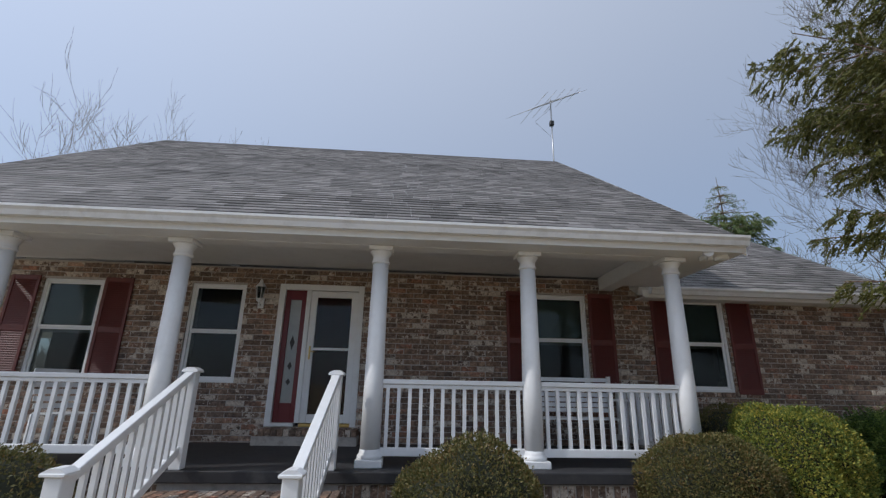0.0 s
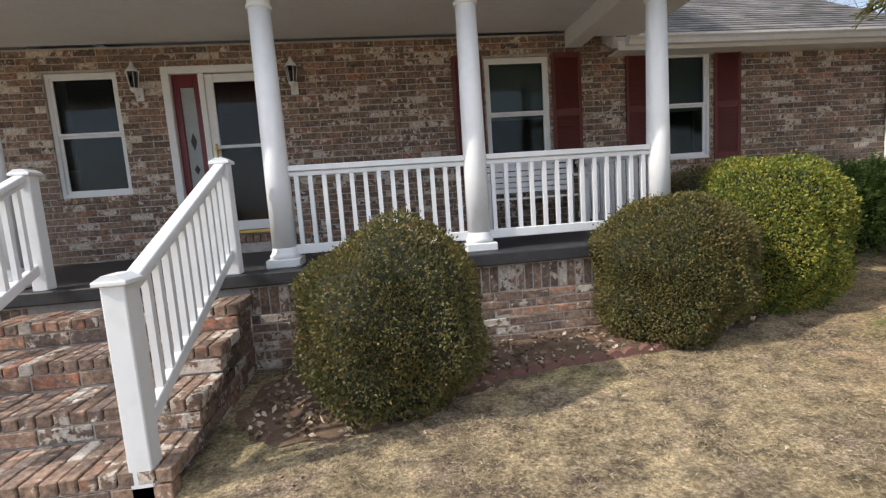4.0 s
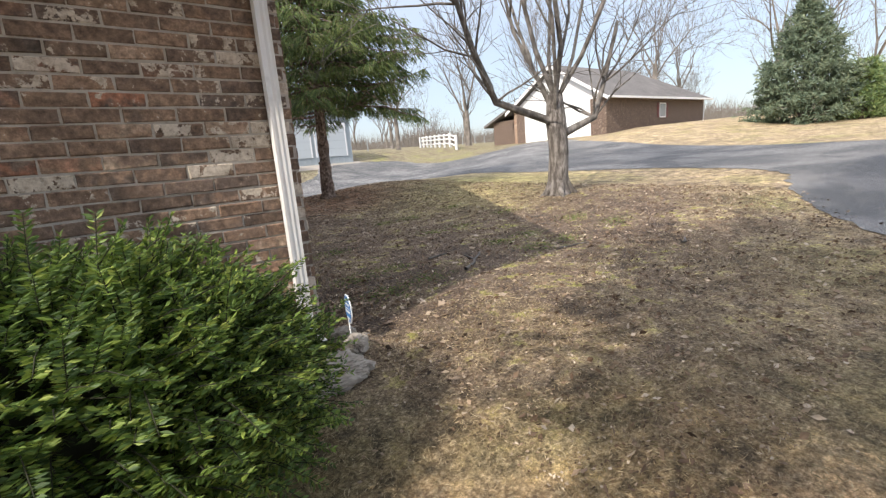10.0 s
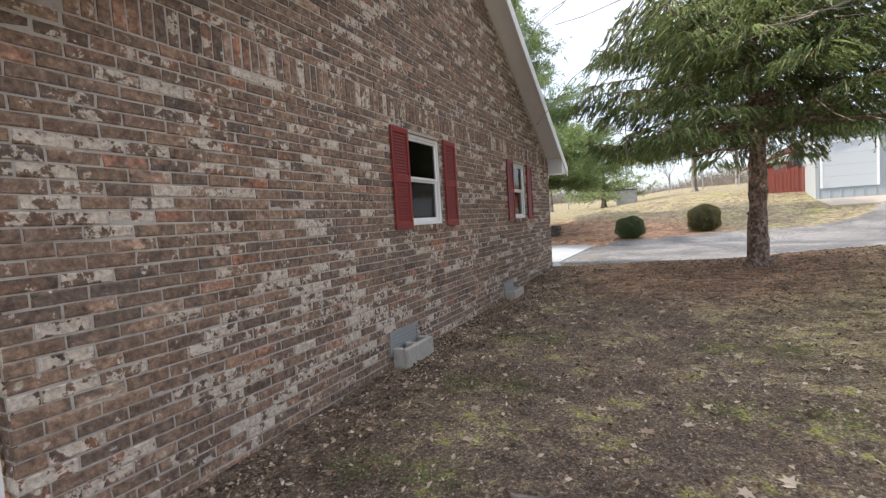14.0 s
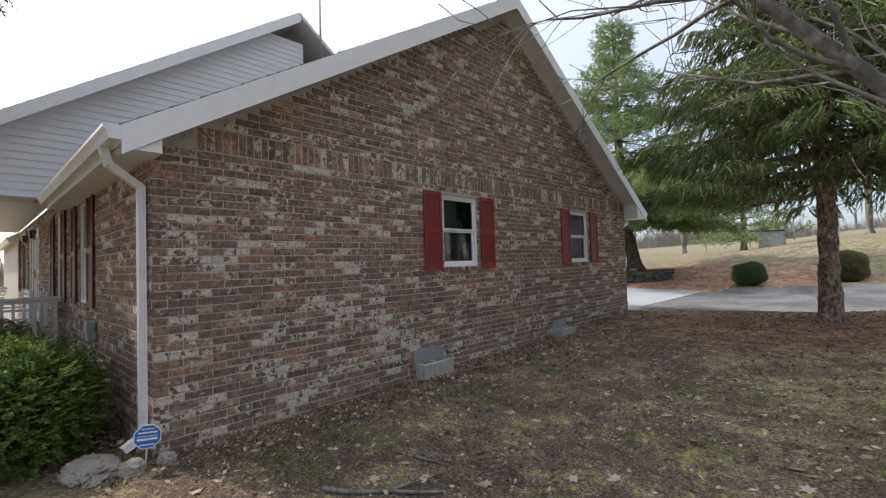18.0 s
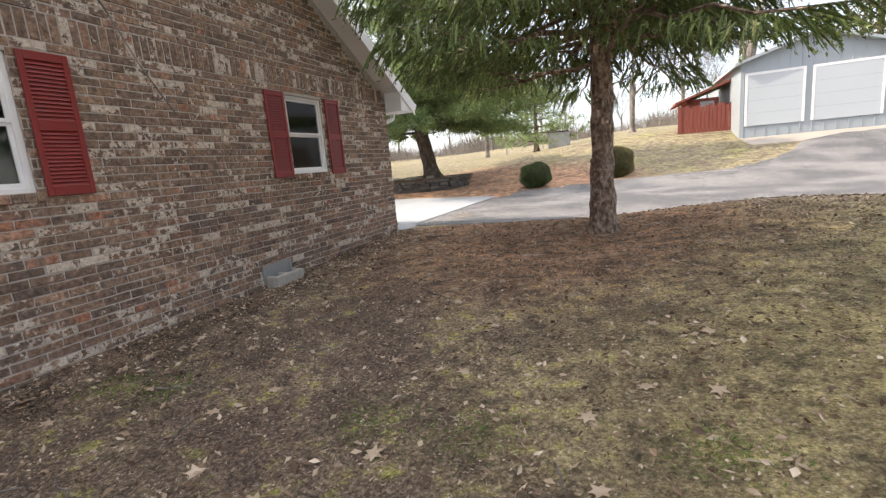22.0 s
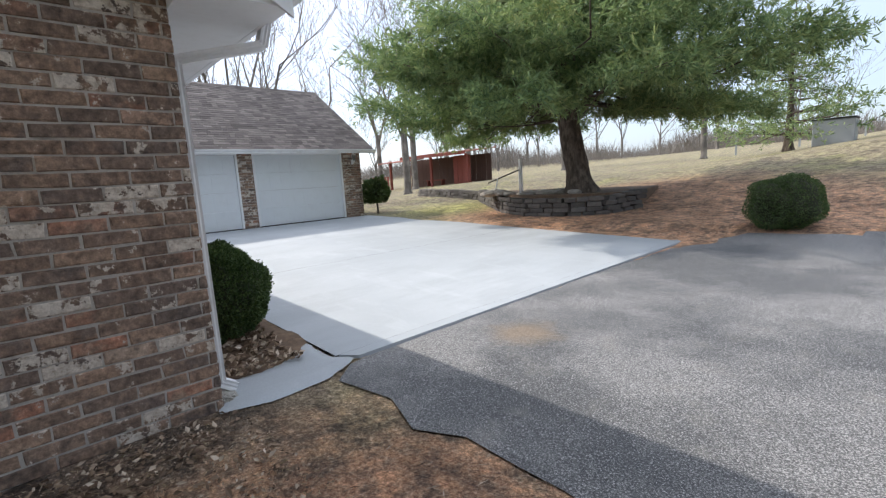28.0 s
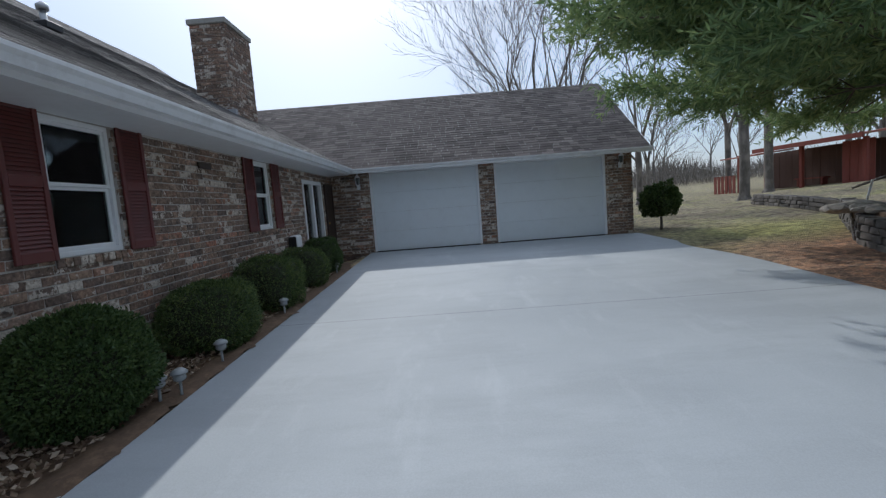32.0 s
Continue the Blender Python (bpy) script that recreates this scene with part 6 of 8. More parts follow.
# ---- eaves, gutters, downspouts ----
tagged(part("eave_front", boxes((PX1 - 0.2, XE + RAKE - 0.01, YS - OVER, YS - OVER + 0.022, EAVE - 0.01, TOPZ - 0.05), (PX1 - 0.2, XE + RAKE - 0.012, YS - OVER + 0.022, YS - 0.002, EAVE - 0.008, EAVE + 0.01)), M["white"]), "white front eave with boxed soffit", "trim", "", "structure")
tagged(part("eave_back", boxes((XG + 0.3, XE + RAKE - 0.01, YN + OVN - 0.022, YN + OVN, EAVE - 0.01, TOPZ - 0.05), (XG + 0.3, XE + RAKE - 0.012, YN + 0.002, YN + OVN - 0.022, EAVE - 0.008, EAVE + 0.01)), M["white"]), "white back eave with boxed soffit", "trim", "", "structure")
tagged(part("eave_garage", boxes((GX - 0.022, GX, YN + OVN, GN + 0.34, EAVE + 0.04, TOPZ - 0.04), (XG + 0.002, GX - 0.022, YN + OVN, GN + 0.33, EAVE + 0.06, EAVE + 0.08)), M["white"]), "white garage eave with boxed soffit", "trim", "", "structure")
for ya, yb in ((YS - OVER, YR), (YN + OVN, YR)):
    bm = bmesh.new()
    x = XE + RAKE
    lo, hi = TOPZ, RZ
    prism(bm, [(ya, lo - 0.24), (ya, lo + 0.0), (yb, hi + 0.0), (yb, hi - 0.24)], "x", x + 0.001, x + 0.022)
    tagged(part("rake_board", bm, M["white"]), "white rake board on the gable edge", "trim", "", "structure")
    bm = bmesh.new()
    prism(bm, [(ya, lo - 0.16), (yb, hi - 0.16), (yb, hi - 0.145), (ya, lo - 0.145)], "x", XE + 0.001, x)
    tagged(part("rake_soffit", bm, M["vinyl"]), "white soffit under the gable overhang", "trim", "", "structure")
    # boxed return at the eave's end
    s, ov = (1, OVN) if ya > YR else (-1, OVER)
    bm = bmesh.new()
    prism(bm, [(ya - s * 0.026, lo - 0.186), (ya - s * 0.026, lo - 0.02), (ya - s * (ov + 0.001), lo + PITCH * ov - 0.16), (ya - s * (ov + 0.001), lo - 0.19)], "x", XE + 0.002, x - 0.002)
    tagged(part("eave_return", bm, M["white"]), "white boxed return at the eave corner", "trim", "", "structure")
for x, in ((PX1,), (PX0,)):
    bm = bmesh.new()
    prism(bm, [(PY, PZ - 0.22), (PY, PZ), (PR, PRZ), (PR, PRZ - 0.22)], "x", x + 0.001, x + 0.022)
    tagged(part("rake_board", bm, M["white"]), "white rake board on the porch roof edge", "trim", "", "structure")
gutter("gutter", (PX0, PY, 2.655), (PX1, PY, 2.655), (0, -1, 0), "white gutter along the porch eave")
gutter("gutter", (PX1 - 0.1, YS - OVER, TOPZ - 0.005), (XE + RAKE, YS - OVER, TOPZ - 0.005), (0, -1, 0))
gutter("gutter", (GX, YN + OVN, TOPZ - 0.005), (XE + RAKE, YN + OVN, TOPZ - 0.005), (0, 1, 0), "white gutter along the back eave")
gutter("gutter", (GX, YN + OVN, TOPZ - 0.035), (GX, GN + 0.35, TOPZ - 0.035), (1, 0, 0), "white gutter along the garage eave")
downspout([(XE - 0.02, YS - OVER - 0.06, TOPZ - 0.12), (XE - 0.02, YS - OVER - 0.02, TOPZ - 0.26), (XE - 0.12, YS - 0.05, TOPZ - 0.42), (XE - 0.12, YS - 0.05, -0.16), (XE - 0.1, YS - 0.2, -0.24)])
downspout([(XE - 0.17, YN + OVN + 0.06, TOPZ - 0.12), (XE - 0.17, YN + OVN + 0.02, TOPZ - 0.26), (XE - 0.17, YN + 0.042, TOPZ - 0.42), (XE - 0.17, YN + 0.042, 0.06), (XE - 0.17, YN + 0.13, 0.0)])

# ---- garage ----
def overhead_door(u0, u1, z0, z1, T, name, label):
    d = tagged(empty(name), label, "garage door", "", "structure")
    lpart("door_frame", [(u0, u0 + 0.06, -0.16, 0.012, z0, z1), (u1 - 0.06, u1, -0.16, 0.012, z0, z1), (u0 + 0.06, u1 - 0.06, -0.16, 0.012, z1 - 0.07, z1)], M["white"], d, T, 0.004)
    n = 4
    h = (z1 - 0.07 - z0) / n
    for k in range(n):
        p = lpart("panel", [(u0 + 0.06, u1 - 0.06, -0.13, -0.075, z0 + k * h + 0.0015, z0 + (k + 1) * h - 0.0015)], M["door_white"], d, T, 0.003)
        for j in range(8):
            w = (u1 - u0 - 0.2) / 8
            lpart("raised_field", [(u0 + 0.1 + j * w + 0.05, u0 + 0.1 + (j + 1) * w - 0.05, -0.076, -0.0715, z0 + k * h + 0.1, z0 + (k + 1) * h - 0.1)], M["door_white"], p, T)
    lpart("bottom_seal", [(u0 + 0.06, u1 - 0.06, -0.13, -0.08, z0 - 0.03, z0 + 0.0)], M["black"], d, T)
    return d


M["door_white"] = paint("pale_steel_door", (0.74, 0.78, 0.80), 0.4, var=0.03, grain=60, patch=1.5, bump=0.06, dirt=(0.5, 0.5, 0.48), dirt_amount=0.15)
for i, (a, b) in enumerate(GARAGE):
    overhead_door(a, b, 0.19, 2.415, CT, f"door_{i + 2}", "white overhead garage door with faint raised panels")
tagged(part("garage_floor", boxes((XG - 7.3, XG - 0.0, YN, GN - 0.25, -0.3, 0.14)), M["dark"]), "dark garage floor", "floor", "", "structure")
bm = bmesh.new()
prism(bm, [(XG, EAVE), (2 * GRX - XG, EAVE), (GRX, GRZ - 0.16)], "y", GN - 0.2, GN)
tagged(part("garage_gable", bm, M["vinyl"]), "white siding in the garage gable", "wall", "", "structure")
bm = bmesh.new()
prism(bm, [(GX, TOPZ - 0.25), (GX, TOPZ - 0.03), (GRX, GRZ), (GRX, GRZ - 0.22)], "y", GN + 0.351, GN + 0.37)
tagged(part("rake_board", bm, M["white"]), "white rake board on the garage roof edge", "trim", "", "structure")

# back doors: glazed patio door, then a dark door in the corner
d = tagged(empty("door_4"), "white glazed patio door on the back wall", "door", "", "structure")
a, b, z0, z1 = PATIO
m = (a + b) / 2
lpart("door_frame", [(a, a + 0.08, -0.12, 0.02, z0, z1), (b - 0.08, b, -0.12, 0.02, z0, z1), (a + 0.08, b - 0.08, -0.12, 0.02, z1 - 0.08, z1), (m - 0.06, m + 0.06, -0.1, 0.012, z0, z1 - 0.08)], M["white"], d, BT, 0.005)
lpart("pane", [(a + 0.08, m - 0.06, -0.06, -0.055, z0, z1 - 0.08)], M["glass"], d, BT)
lpart("pane", [(m + 0.06, b - 0.08, -0.06, -0.055, z0, z1 - 0.08)], M["glass"], d, BT)
# near-black sheet that paints the unlit room behind the patio door
lpart("unlit_room", [(a - 0.1, b + 0.1, -0.7, -0.68, z0 - 0.1, z1 + 0.1)], M["room_back"], d, BT)
d = tagged(empty("door_5"), "narrow dark brown side door by the garage", "door", "", "structure")
M["brown"] = paint("dark_brown_paint", (0.05, 0.032, 0.025), 0.5, var=0.2, bump=0.05)
lpart("door_leaf", [(-2.4, -1.75, 0.002, 0.03, 0.1, 2.05)], M["brown"], d, BT, 0.004)
lpart("door_frame", [(-2.47, -2.4, 0.002, 0.045, 0.1, 2.11), (-1.75, -1.68, 0.002, 0.045, 0.1, 2.11), (-2.4, -1.75, 0.002, 0.045, 2.05, 2.11)], M["brown"], d, BT, 0.004)
lpart("door_knob", [(-1.83, -1.79, 0.03, 0.07, 1.08, 1.12)], M["brass"], d, BT, 0.01)

# chimney through the back slope
ch = tagged(part("chimney", boxes((-2.75, -1.35, 14.45, 15.3, 3.0, 6.12)), M["mortar"]), "tall brown brick chimney on the back roof slope", "chimney")
part("cap", boxes((-2.8, -1.3, 14.4, 15.35, 6.12, 6.25), bevel=0.015), M["block"], ch)
lay_bricks(ch, face_east(-1.342), 14.45, 15.3, 3.5, flat_top(6.12), [], lambda u, z: False, seed=21)
lay_bricks(ch, face_north(15.308), -2.75, -1.35, 3.5, flat_top(6.12), [], lambda u, z: False, seed=22)
zc = TOPZ + PITCH * (YN + OVN - 15.3)
tagged(part("chimney_flashing", boxes((-1.33, -1.2, 14.4, 15.4, zc - 0.15, zc + 0.08)), M["steel"]), "grey metal flashing beside the chimney", "flashing")
for x, y in ((2.6, 14.2), (4.0, 14.0)):
    z = TOPZ + PITCH * (YN + OVN - y)
    v = tagged(empty("roof_vent", pose(x, y, z)), "grey metal roof vent pipe with a cap", "vent", "roof vents")
    bm = bmesh.new()
    lathe(bm, [(0.05, -0.1), (0.05, 0.28)], 12)
    part("pipe", bm, M["steel"], v)
    bm = bmesh.new()
    lathe(bm, [(0.085, 0.26), (0.09, 0.33), (0.03, 0.38)], 12)
    part("cap", bm, M["steel"], v)
    part("flange", boxes((-0.16, 0.16, -0.16, 0.16, -0.06, 0.05), bevel=0.01), M["black"], v)

# television aerial behind the porch ridge
ae = tagged(empty("tv_antenna", pose(4.25, 10.9, 5.7)), "metal rooftop television aerial on a thin mast", "antenna")
bm = bmesh.new()
tube(bm, [(0, 0, 0), (0, 0, 3.6)], 0.022, 8)
part("mast", bm, M["steel"], ae)
bm = bmesh.new()
tube(bm, [(-0.75, -0.2, 3.05), (1.0, 0.25, 4.1)], 0.014, 6)
part("boom", bm, M["steel"], ae)
for k in range(11):
    f = k / 10
    c = Vector((-0.75 + 1.75 * f, -0.2 + 0.45 * f, 3.05 + 1.05 * f))
    ln = 0.85 - 0.55 * f
    e = Vector((-0.25, 0.97, -0.05)).normalized() if k % 2 else Vector((-0.6, 0.78, 0.12)).normalized()
    bm = bmesh.new()
    tube(bm, [c - e * ln, c + e * ln], 0.006, 5)
    part("element", bm, M["steel"], ae)
bm = bmesh.new()
tube(bm, [(0, 0, 3.3), (-0.6, -0.3, 2.6), (0, 0, 2.3)], 0.004, 4)
part("cable", bm, M["black"], ae)
part("rotor", boxes((-0.06, 0.06, -0.06, 0.06, 2.7, 2.85), bevel=0.01), M["black"], ae)

# flood lights on the porch corner
fl = tagged(empty("flood_light", pose(3.8, 4.34, 2.4)), "white twin flood light under the porch eave", "lamp")
part("junction_box", boxes((-0.06, 0.06, -0.05, 0.05, 0.02, 0.08), bevel=0.005), M["white"], fl)
for s in (-1, 1):
    bm = bmesh.new()
    lathe(bm, [(0.025, 0), (0.03, 0.06), (0.06, 0.13), (0.058, 0.15)], 14)
    bm.transform(pose(0.05 * s + 0.03, -0.02, 0.03, 70, 0, 30 + 50 * s))
    part("lamp_head", bm, M["white"], fl)

# ---- front shrubs ----
shrub("boxwood", 0.80, 3.48, -0.84, 0.61, 0.58, 1.27, M["boxwood"], 36000, "clipped round boxwood, browned by winter, beside the brick skirt", seed=1, group="front boxwoods", leaf=(0.026, 0.015))
shrub("boxwood", 3.25, 4.03, -0.78, 0.64, 0.56, 1.24, M["boxwood"], 52000, "clipped round boxwood with brown-tinged leaves", seed=2, group="front boxwoods", leaf=(0.025, 0.014))
shrub("boxwood", 4.42, 4.36, -0.74, 0.63, 0.6, 1.49, M["boxwood_gold"], 56000, "golden-leaved boxwood below the front window", seed=3, group="front boxwoods", lump=0.07, leaf=(0.028, 0.016))
shrub("boxwood", 4.6, 5.6, -0.62, 0.55, 0.5, 1.34, M["boxwood"], 14000, "olive boxwood close to the front wall", seed=31, group="front boxwoods")
shrub("boxwood", -3.3, 3.7, -0.80, 0.7, 0.66, 1.15, M["boxwood"], 14000, "clipped round boxwood west of the steps", seed=4, group="front boxwoods")
shrub("boxwood", 6.95, 17.64, -0.07, 0.47, 0.42, 0.90, M["boxwood_green"], 30000, "dark green clipped boxwood in the back bed", seed=5, group="back shrubs", square=2.1)
for x, r, h, c, sd in ((5.2, 0.52, 0.74, 22000, 6), (3.5, 0.54, 0.80, 18000, 7), (1.95, 0.42, 0.76, 12000, 8)):
    shrub("yew_hedge", x, 17.66, -0.05 + 0.01 * (7 - x), r, 0.42, h, M["yew_dark"], c, "flat-clipped dark green shrub along the back wall", seed=sd, group="back shrubs", square=2.9, leaf=(0.036, 0.011), lump=0.06)
shrub("boxwood", 0.6, 17.64, 0.02, 0.42, 0.4, 0.84, M["boxwood_green"], 12000, "small round boxwood by the back door", seed=9, group="back shrubs", square=2.1)
sprig_shrub("yew", 7.1, 5.62, -0.50, 0.96, 0.66, 1.12, M["yew"], 3300, "loose bright green yew at the house corner", seed=12)
shrub("boxwood", 9.66, 26.0, float(lawn_z(9.66, 26.0)) - 0.03, 0.56, 0.5, 0.86, M["boxwood_green"], 16000, "round dark green shrub beyond the driveway", seed=13, group="roadside shrubs")
shrub("boxwood", 12.4, 27.4, float(lawn_z(12.4, 27.4)) - 0.03, 0.6, 0.6, 1.1, M["boxwood"], 16000, "round olive shrub beyond the driveway", seed=14, group="roadside shrubs")

# ---- trees ----
conifer("spruce_tree", 7.08, 2.2, -0.62, 13, 0.168, 2.95, 3.6, "spruce_olive", "bark_flaky", "tall spruce with flaky pale bark and a bare lower trunk", 3, droop=0.3, lift=0.2, needle=(0.05, 0.016), fill=17, strands=8.0, whorl=0.3, per=11, hang_len=0.2, weep=0.35, fine_to=6.3, brush=0.022, wild=0.09, uneven=0.12, tuck=0.8)
conifer("spruce_tree", 12.62, 15.35, 0.12, 9.2, 0.165, 2.6, 3.95, "spruce", "bark_spruce", "tall dark spruce with weeping branchlets over the yard", 5, droop=0.24, lift=0.12, needle=(0.048, 0.015), fill=12, strands=6.8, whorl=0.32, per=10, hang_len=0.25, weep=0.55, fine_to=7.6, lean=-0.07, dead=10, brush=0.024, wild=0.09, uneven=0.15)
maple = bare_tree("maple_tree", 14.75, 9.3, 0.0, 9.5, 0.19, "bare grey maple forking low above the lawn", 4, forks=9, fork_h=0.15, depth=5, up=0.16, spread=0.55, minr=0.0055, limb=0.24, sides=6)
rngb = np.random.default_rng(77)
w = Wood()
for pts in ([(-0.15, 0.05, 1.45), (-1.05, 0.55, 1.85), (-1.6, 0.45, 2.6), (-2.2, 0.15, 3.3), (-2.8, -0.3, 4.0)], [(0.15, -0.1, 1.2), (0.75, -0.35, 1.45), (0.95, -0.45, 2.1), (1.2, -0.6, 3.2)]):
    w.limb(pts, np.linspace(0.08, 0.03, len(pts)), 9)
    for p, q in zip(pts[1:], pts[2:]):
        for k in range(5):
            d0 = np.subtract(q, p) + rngb.normal(size=3) * 0.5
            bare_branch(w, rngb, p, d0 / np.linalg.norm(d0), 1.6, 0.024, 2, 0.7, 0.02, 5, 0.006)
hang("low_limb", w.mesh("low_limb"), M["twig"], maple, "pale low limb reaching over the yard")
PINE_Z = 0.78
conifer("pine_tree", 4.68, 27.85, PINE_Z, 13, 0.34, 2.45, 5.35, "pine", "bark_pine", "broad white pine rising from the stone planter", 8, droop=0.1, lift=0.14, hang_len=0.6, needle=(0.17, 0.03), fill=30, strands=4.0, whorl=0.38, per=10, stub=False, weep=0.14, wild=0.13, puff=1.0, fine_to=5.0, lean=-0.6, dead=14)
conifer("pine_tree", 6.5, 43.0, float(lawn_z(6.5, 43)), 7, 0.2, 0.8, 3.6, "pine", "bark_pine", "second pine on the far slope", 18, droop=0.1, hang_len=0.6, needle=(0.22, 0.05), fill=10, strands=0.9, whorl=0.6, per=7, stub=False, weep=0.1, wild=0.1, puff=0.8)
conifer("cedar_tree", 26.0, 44.0, float(lawn_z(26, 44)), 9, 0.3, 1.6, 3.2, "spruce_olive", "bark_pine", "olive cedar behind the workshop", 19, droop=0.1, hang_len=0.6, needle=(0.22, 0.06), fill=9, strands=0.9, whorl=0.6, per=7, stub=False, weep=0.1, wild=0.1, puff=0.6)
for x, y, h, r, sd, lab in ((41.0, 12.0, 7.0, 3.1, 21, "broad blue-green pine on the far lawn"), (42.5, 9.6, 3.4, 1.4, 22, "young yellow-green pine on the far lawn"), (47.0, 8.0, 3.8, 2.0, 23, "small blue-green spruce on the far lawn")):
    conifer("pine_tree", x, y, float(lawn_z(x, y)), h, 0.25, 0.25, r, "pine_blue" if sd != 22 else "pine", "bark_pine", lab, sd, droop=0.12, lift=0.3, hang_len=0.6, needle=(0.26, 0.07), fill=14, strands=1.1, whorl=0.42, per=9, stub=False, weep=0.1, wild=0.06, puff=0.4, uneven=0.08)

# ---- planter, garden and far buildings ----
pl = tagged(empty("stone_planter"), "curved dry-laid stone planter round the pine", "planter")
rng = random.Random(9)
ARC = [(-0.6, 29.6), (0.9, 28.5), (2.4, 27.35), (3.7, 26.75), (4.9, 26.85), (5.7, 27.4), (6.1, 28.3)]


def along_arc(arc, s):
    ls = [math.dist(a, b) for a, b in zip(arc, arc[1:])]
    for (a, b), l in zip(zip(arc, arc[1:]), ls):
        if s <= l:
            f = s / l
            return a[0] + (b[0] - a[0]) * f, a[1] + (b[1] - a[1]) * f, math.degrees(math.atan2(b[1] - a[1], b[0] - a[0]))
        s -= l
    return (*arc[-1], 0)


def stone_course(parent, arc, z_of, rows, length, height, depth, material, seed):
    r = random.Random(seed)
    total = sum(math.dist(a, b) for a, b in zip(arc, arc[1:]))
    for k in range(rows):
        s = -r.random() * length
        while s < total:
            ln = length * r.uniform(0.7, 1.25)
            x, y, a = along_arc(arc, min(max(s + ln / 2, 0), total - 0.01))
            bm = boxes((-ln / 2 + 0.008, ln / 2 - 0.008, -depth / 2, depth / 2, 0.005, height - 0.004))
            for v in bm.verts:
                v.co += Vector((r.uniform(-1, 1), r.uniform(-1, 1), r.uniform(-0.5, 0.5))) * 0.018
            bmesh.ops.bevel(bm, geom=bm.edges[:], offset=0.014, segments=1, affect="EDGES")
            ob = part("stone", bm, material, parent)
            ob.matrix_basis = pose(x + r.uniform(-0.02, 0.02), y, z_of(x, y) + k * height, 0, 0, a)
            s += ln


M["planter_stone"] = paint("dark_planter_stone", (0.11, 0.1, 0.092), 0.9, var=0.35, grain=25, patch=5, bump=0.7, dirt=(0.2, 0.18, 0.155), dirt_amount=0.5, per_object=0.3)
M["brown_wood"] = paint("weathered_brown_wood", (0.1, 0.055, 0.042), 0.85, var=0.3, grain=20, patch=4, bump=0.3, scale=(4, 4, 0.5))
M["red_roof"] = paint("faded_red_roof", (0.34, 0.13, 0.095), 0.7, var=0.2, grain=20, patch=2, bump=0.1, dirt=(0.3, 0.2, 0.16), dirt_amount=0.5)
stone_course(pl, ARC, lambda x, y: float(lawn_z(x, y)) - 0.03, 4, 0.36, 0.125, 0.28, M["planter_stone"], 3)
bm = bmesh.new()
prism(bm, [(x, y + 0.1) for x, y in ARC] + [(5.5, 31.0), (0.5, 31.0)], "z", 0.0, PINE_Z - 0.08)
part("soil", bm, M["mulch"], pl)
low = tagged(empty("garden_wall"), "low stone wall of the garden beds", "wall")
stone_course(low, [(-6.5, 31.5), (-4.2, 30.9), (-2.2, 30.3), (-0.8, 29.9)], lambda x, y: float(lawn_z(x, y)) - 0.03, 3, 0.36, 0.125, 0.26, M["planter_stone"], 5)
for k in range(14):
    x, y = rng.uniform(1.5, 5.2), rng.uniform(27.4, 28.6)
    r = rng.uniform(0.12, 0.3)
    bm = bmesh.new()
    bmesh.ops.create_icosphere(bm, subdivisions=2, radius=r)
    for v in bm.verts:
        v.co = Vector((v.co.x * 1.5, v.co.y, v.co.z * 0.45)) * (1 + 0.3 * noise.noise(v.co * 6 + Vector((k, 0, 0))))
    ob = tagged(part("rock", bm, M["stone"]), "flat weathered rock lying in the planter", "rock", "planter rocks")
    ob.matrix_basis = pose(x, y, PINE_Z - 0.05, 0, 0, rng.uniform(0, 180))
po = tagged(empty("clothes_post", pose(1.75, 29.0, float(lawn_z(1.75, 29.0)))), "white post with a leaning pole in the garden", "post")
part("post", boxes((-0.05, 0.05, -0.05, 0.05, 0, 1.5), bevel=0.006), M["white"], po)
bm = bmesh.new()
tube(bm, [(0, -0.06, 1.15), (-1.3, -0.2, 0.75)], 0.025, 8)
part("pole", bm, M["twig"], po)
bm = bmesh.new()
tube(bm, [(-1.0, -0.3, 0.02), (-0.85, -0.2, 0.9)], 0.02, 8)
part("prop", bm, M["white"], po)

# red open-sided garden shed far behind the garage
pg = tagged(empty("red_shelter", pose(-14.7, 40.0, float(lawn_z(-14.7, 40.0)), 0, 0, 4) @ Matrix.Diagonal((1.17, 1.0, 1.08, 1))), "weathered red wooden garden shelter with open bays", "shelter")
for x in (-3.4, -1.55, 0.5, 3.4):
    part("post", boxes((x - 0.08, x + 0.08, -1.2, -1.04, -0.2, 1.95), bevel=0.01), M["red_wood"], pg)
bm = bmesh.new()
prism(bm, [(-1.75, 2.0), (1.7, 2.3), (1.7, 2.38), (-1.75, 2.08)], "x", -1.7, 3.8)
part("roof", bm, M["red_roof"], pg, "pale red sheet roof")
bm = bmesh.new()
prism(bm, [(-2.1, 1.75), (0.2, 1.95), (0.2, 2.02), (-2.1, 1.82)], "x", -3.7, -1.2)
part("low_roof", bm, M["red_roof"], pg, "lower pale red roof")
part("fascia", boxes((-1.72, 3.82, -1.82, -1.755, 1.9, 2.1)), M["red_wood"], pg)
for k in range(18):
    x = -3.4 + k * 0.4
    part("wall_board", boxes((x, x + 0.38, 1.1 + 0.008 * (k % 2), 1.13 + 0.008 * (k % 2), -0.2, 1.95)), M["brown_wood"], pg)
for k in range(4):
    x = 2.0 + k * 0.34
    part("front_board", boxes((x, x + 0.32, -0.62 + 0.008 * (k % 2), -0.59 + 0.008 * (k % 2), -0.2, 1.9)), M["red_wood"], pg)
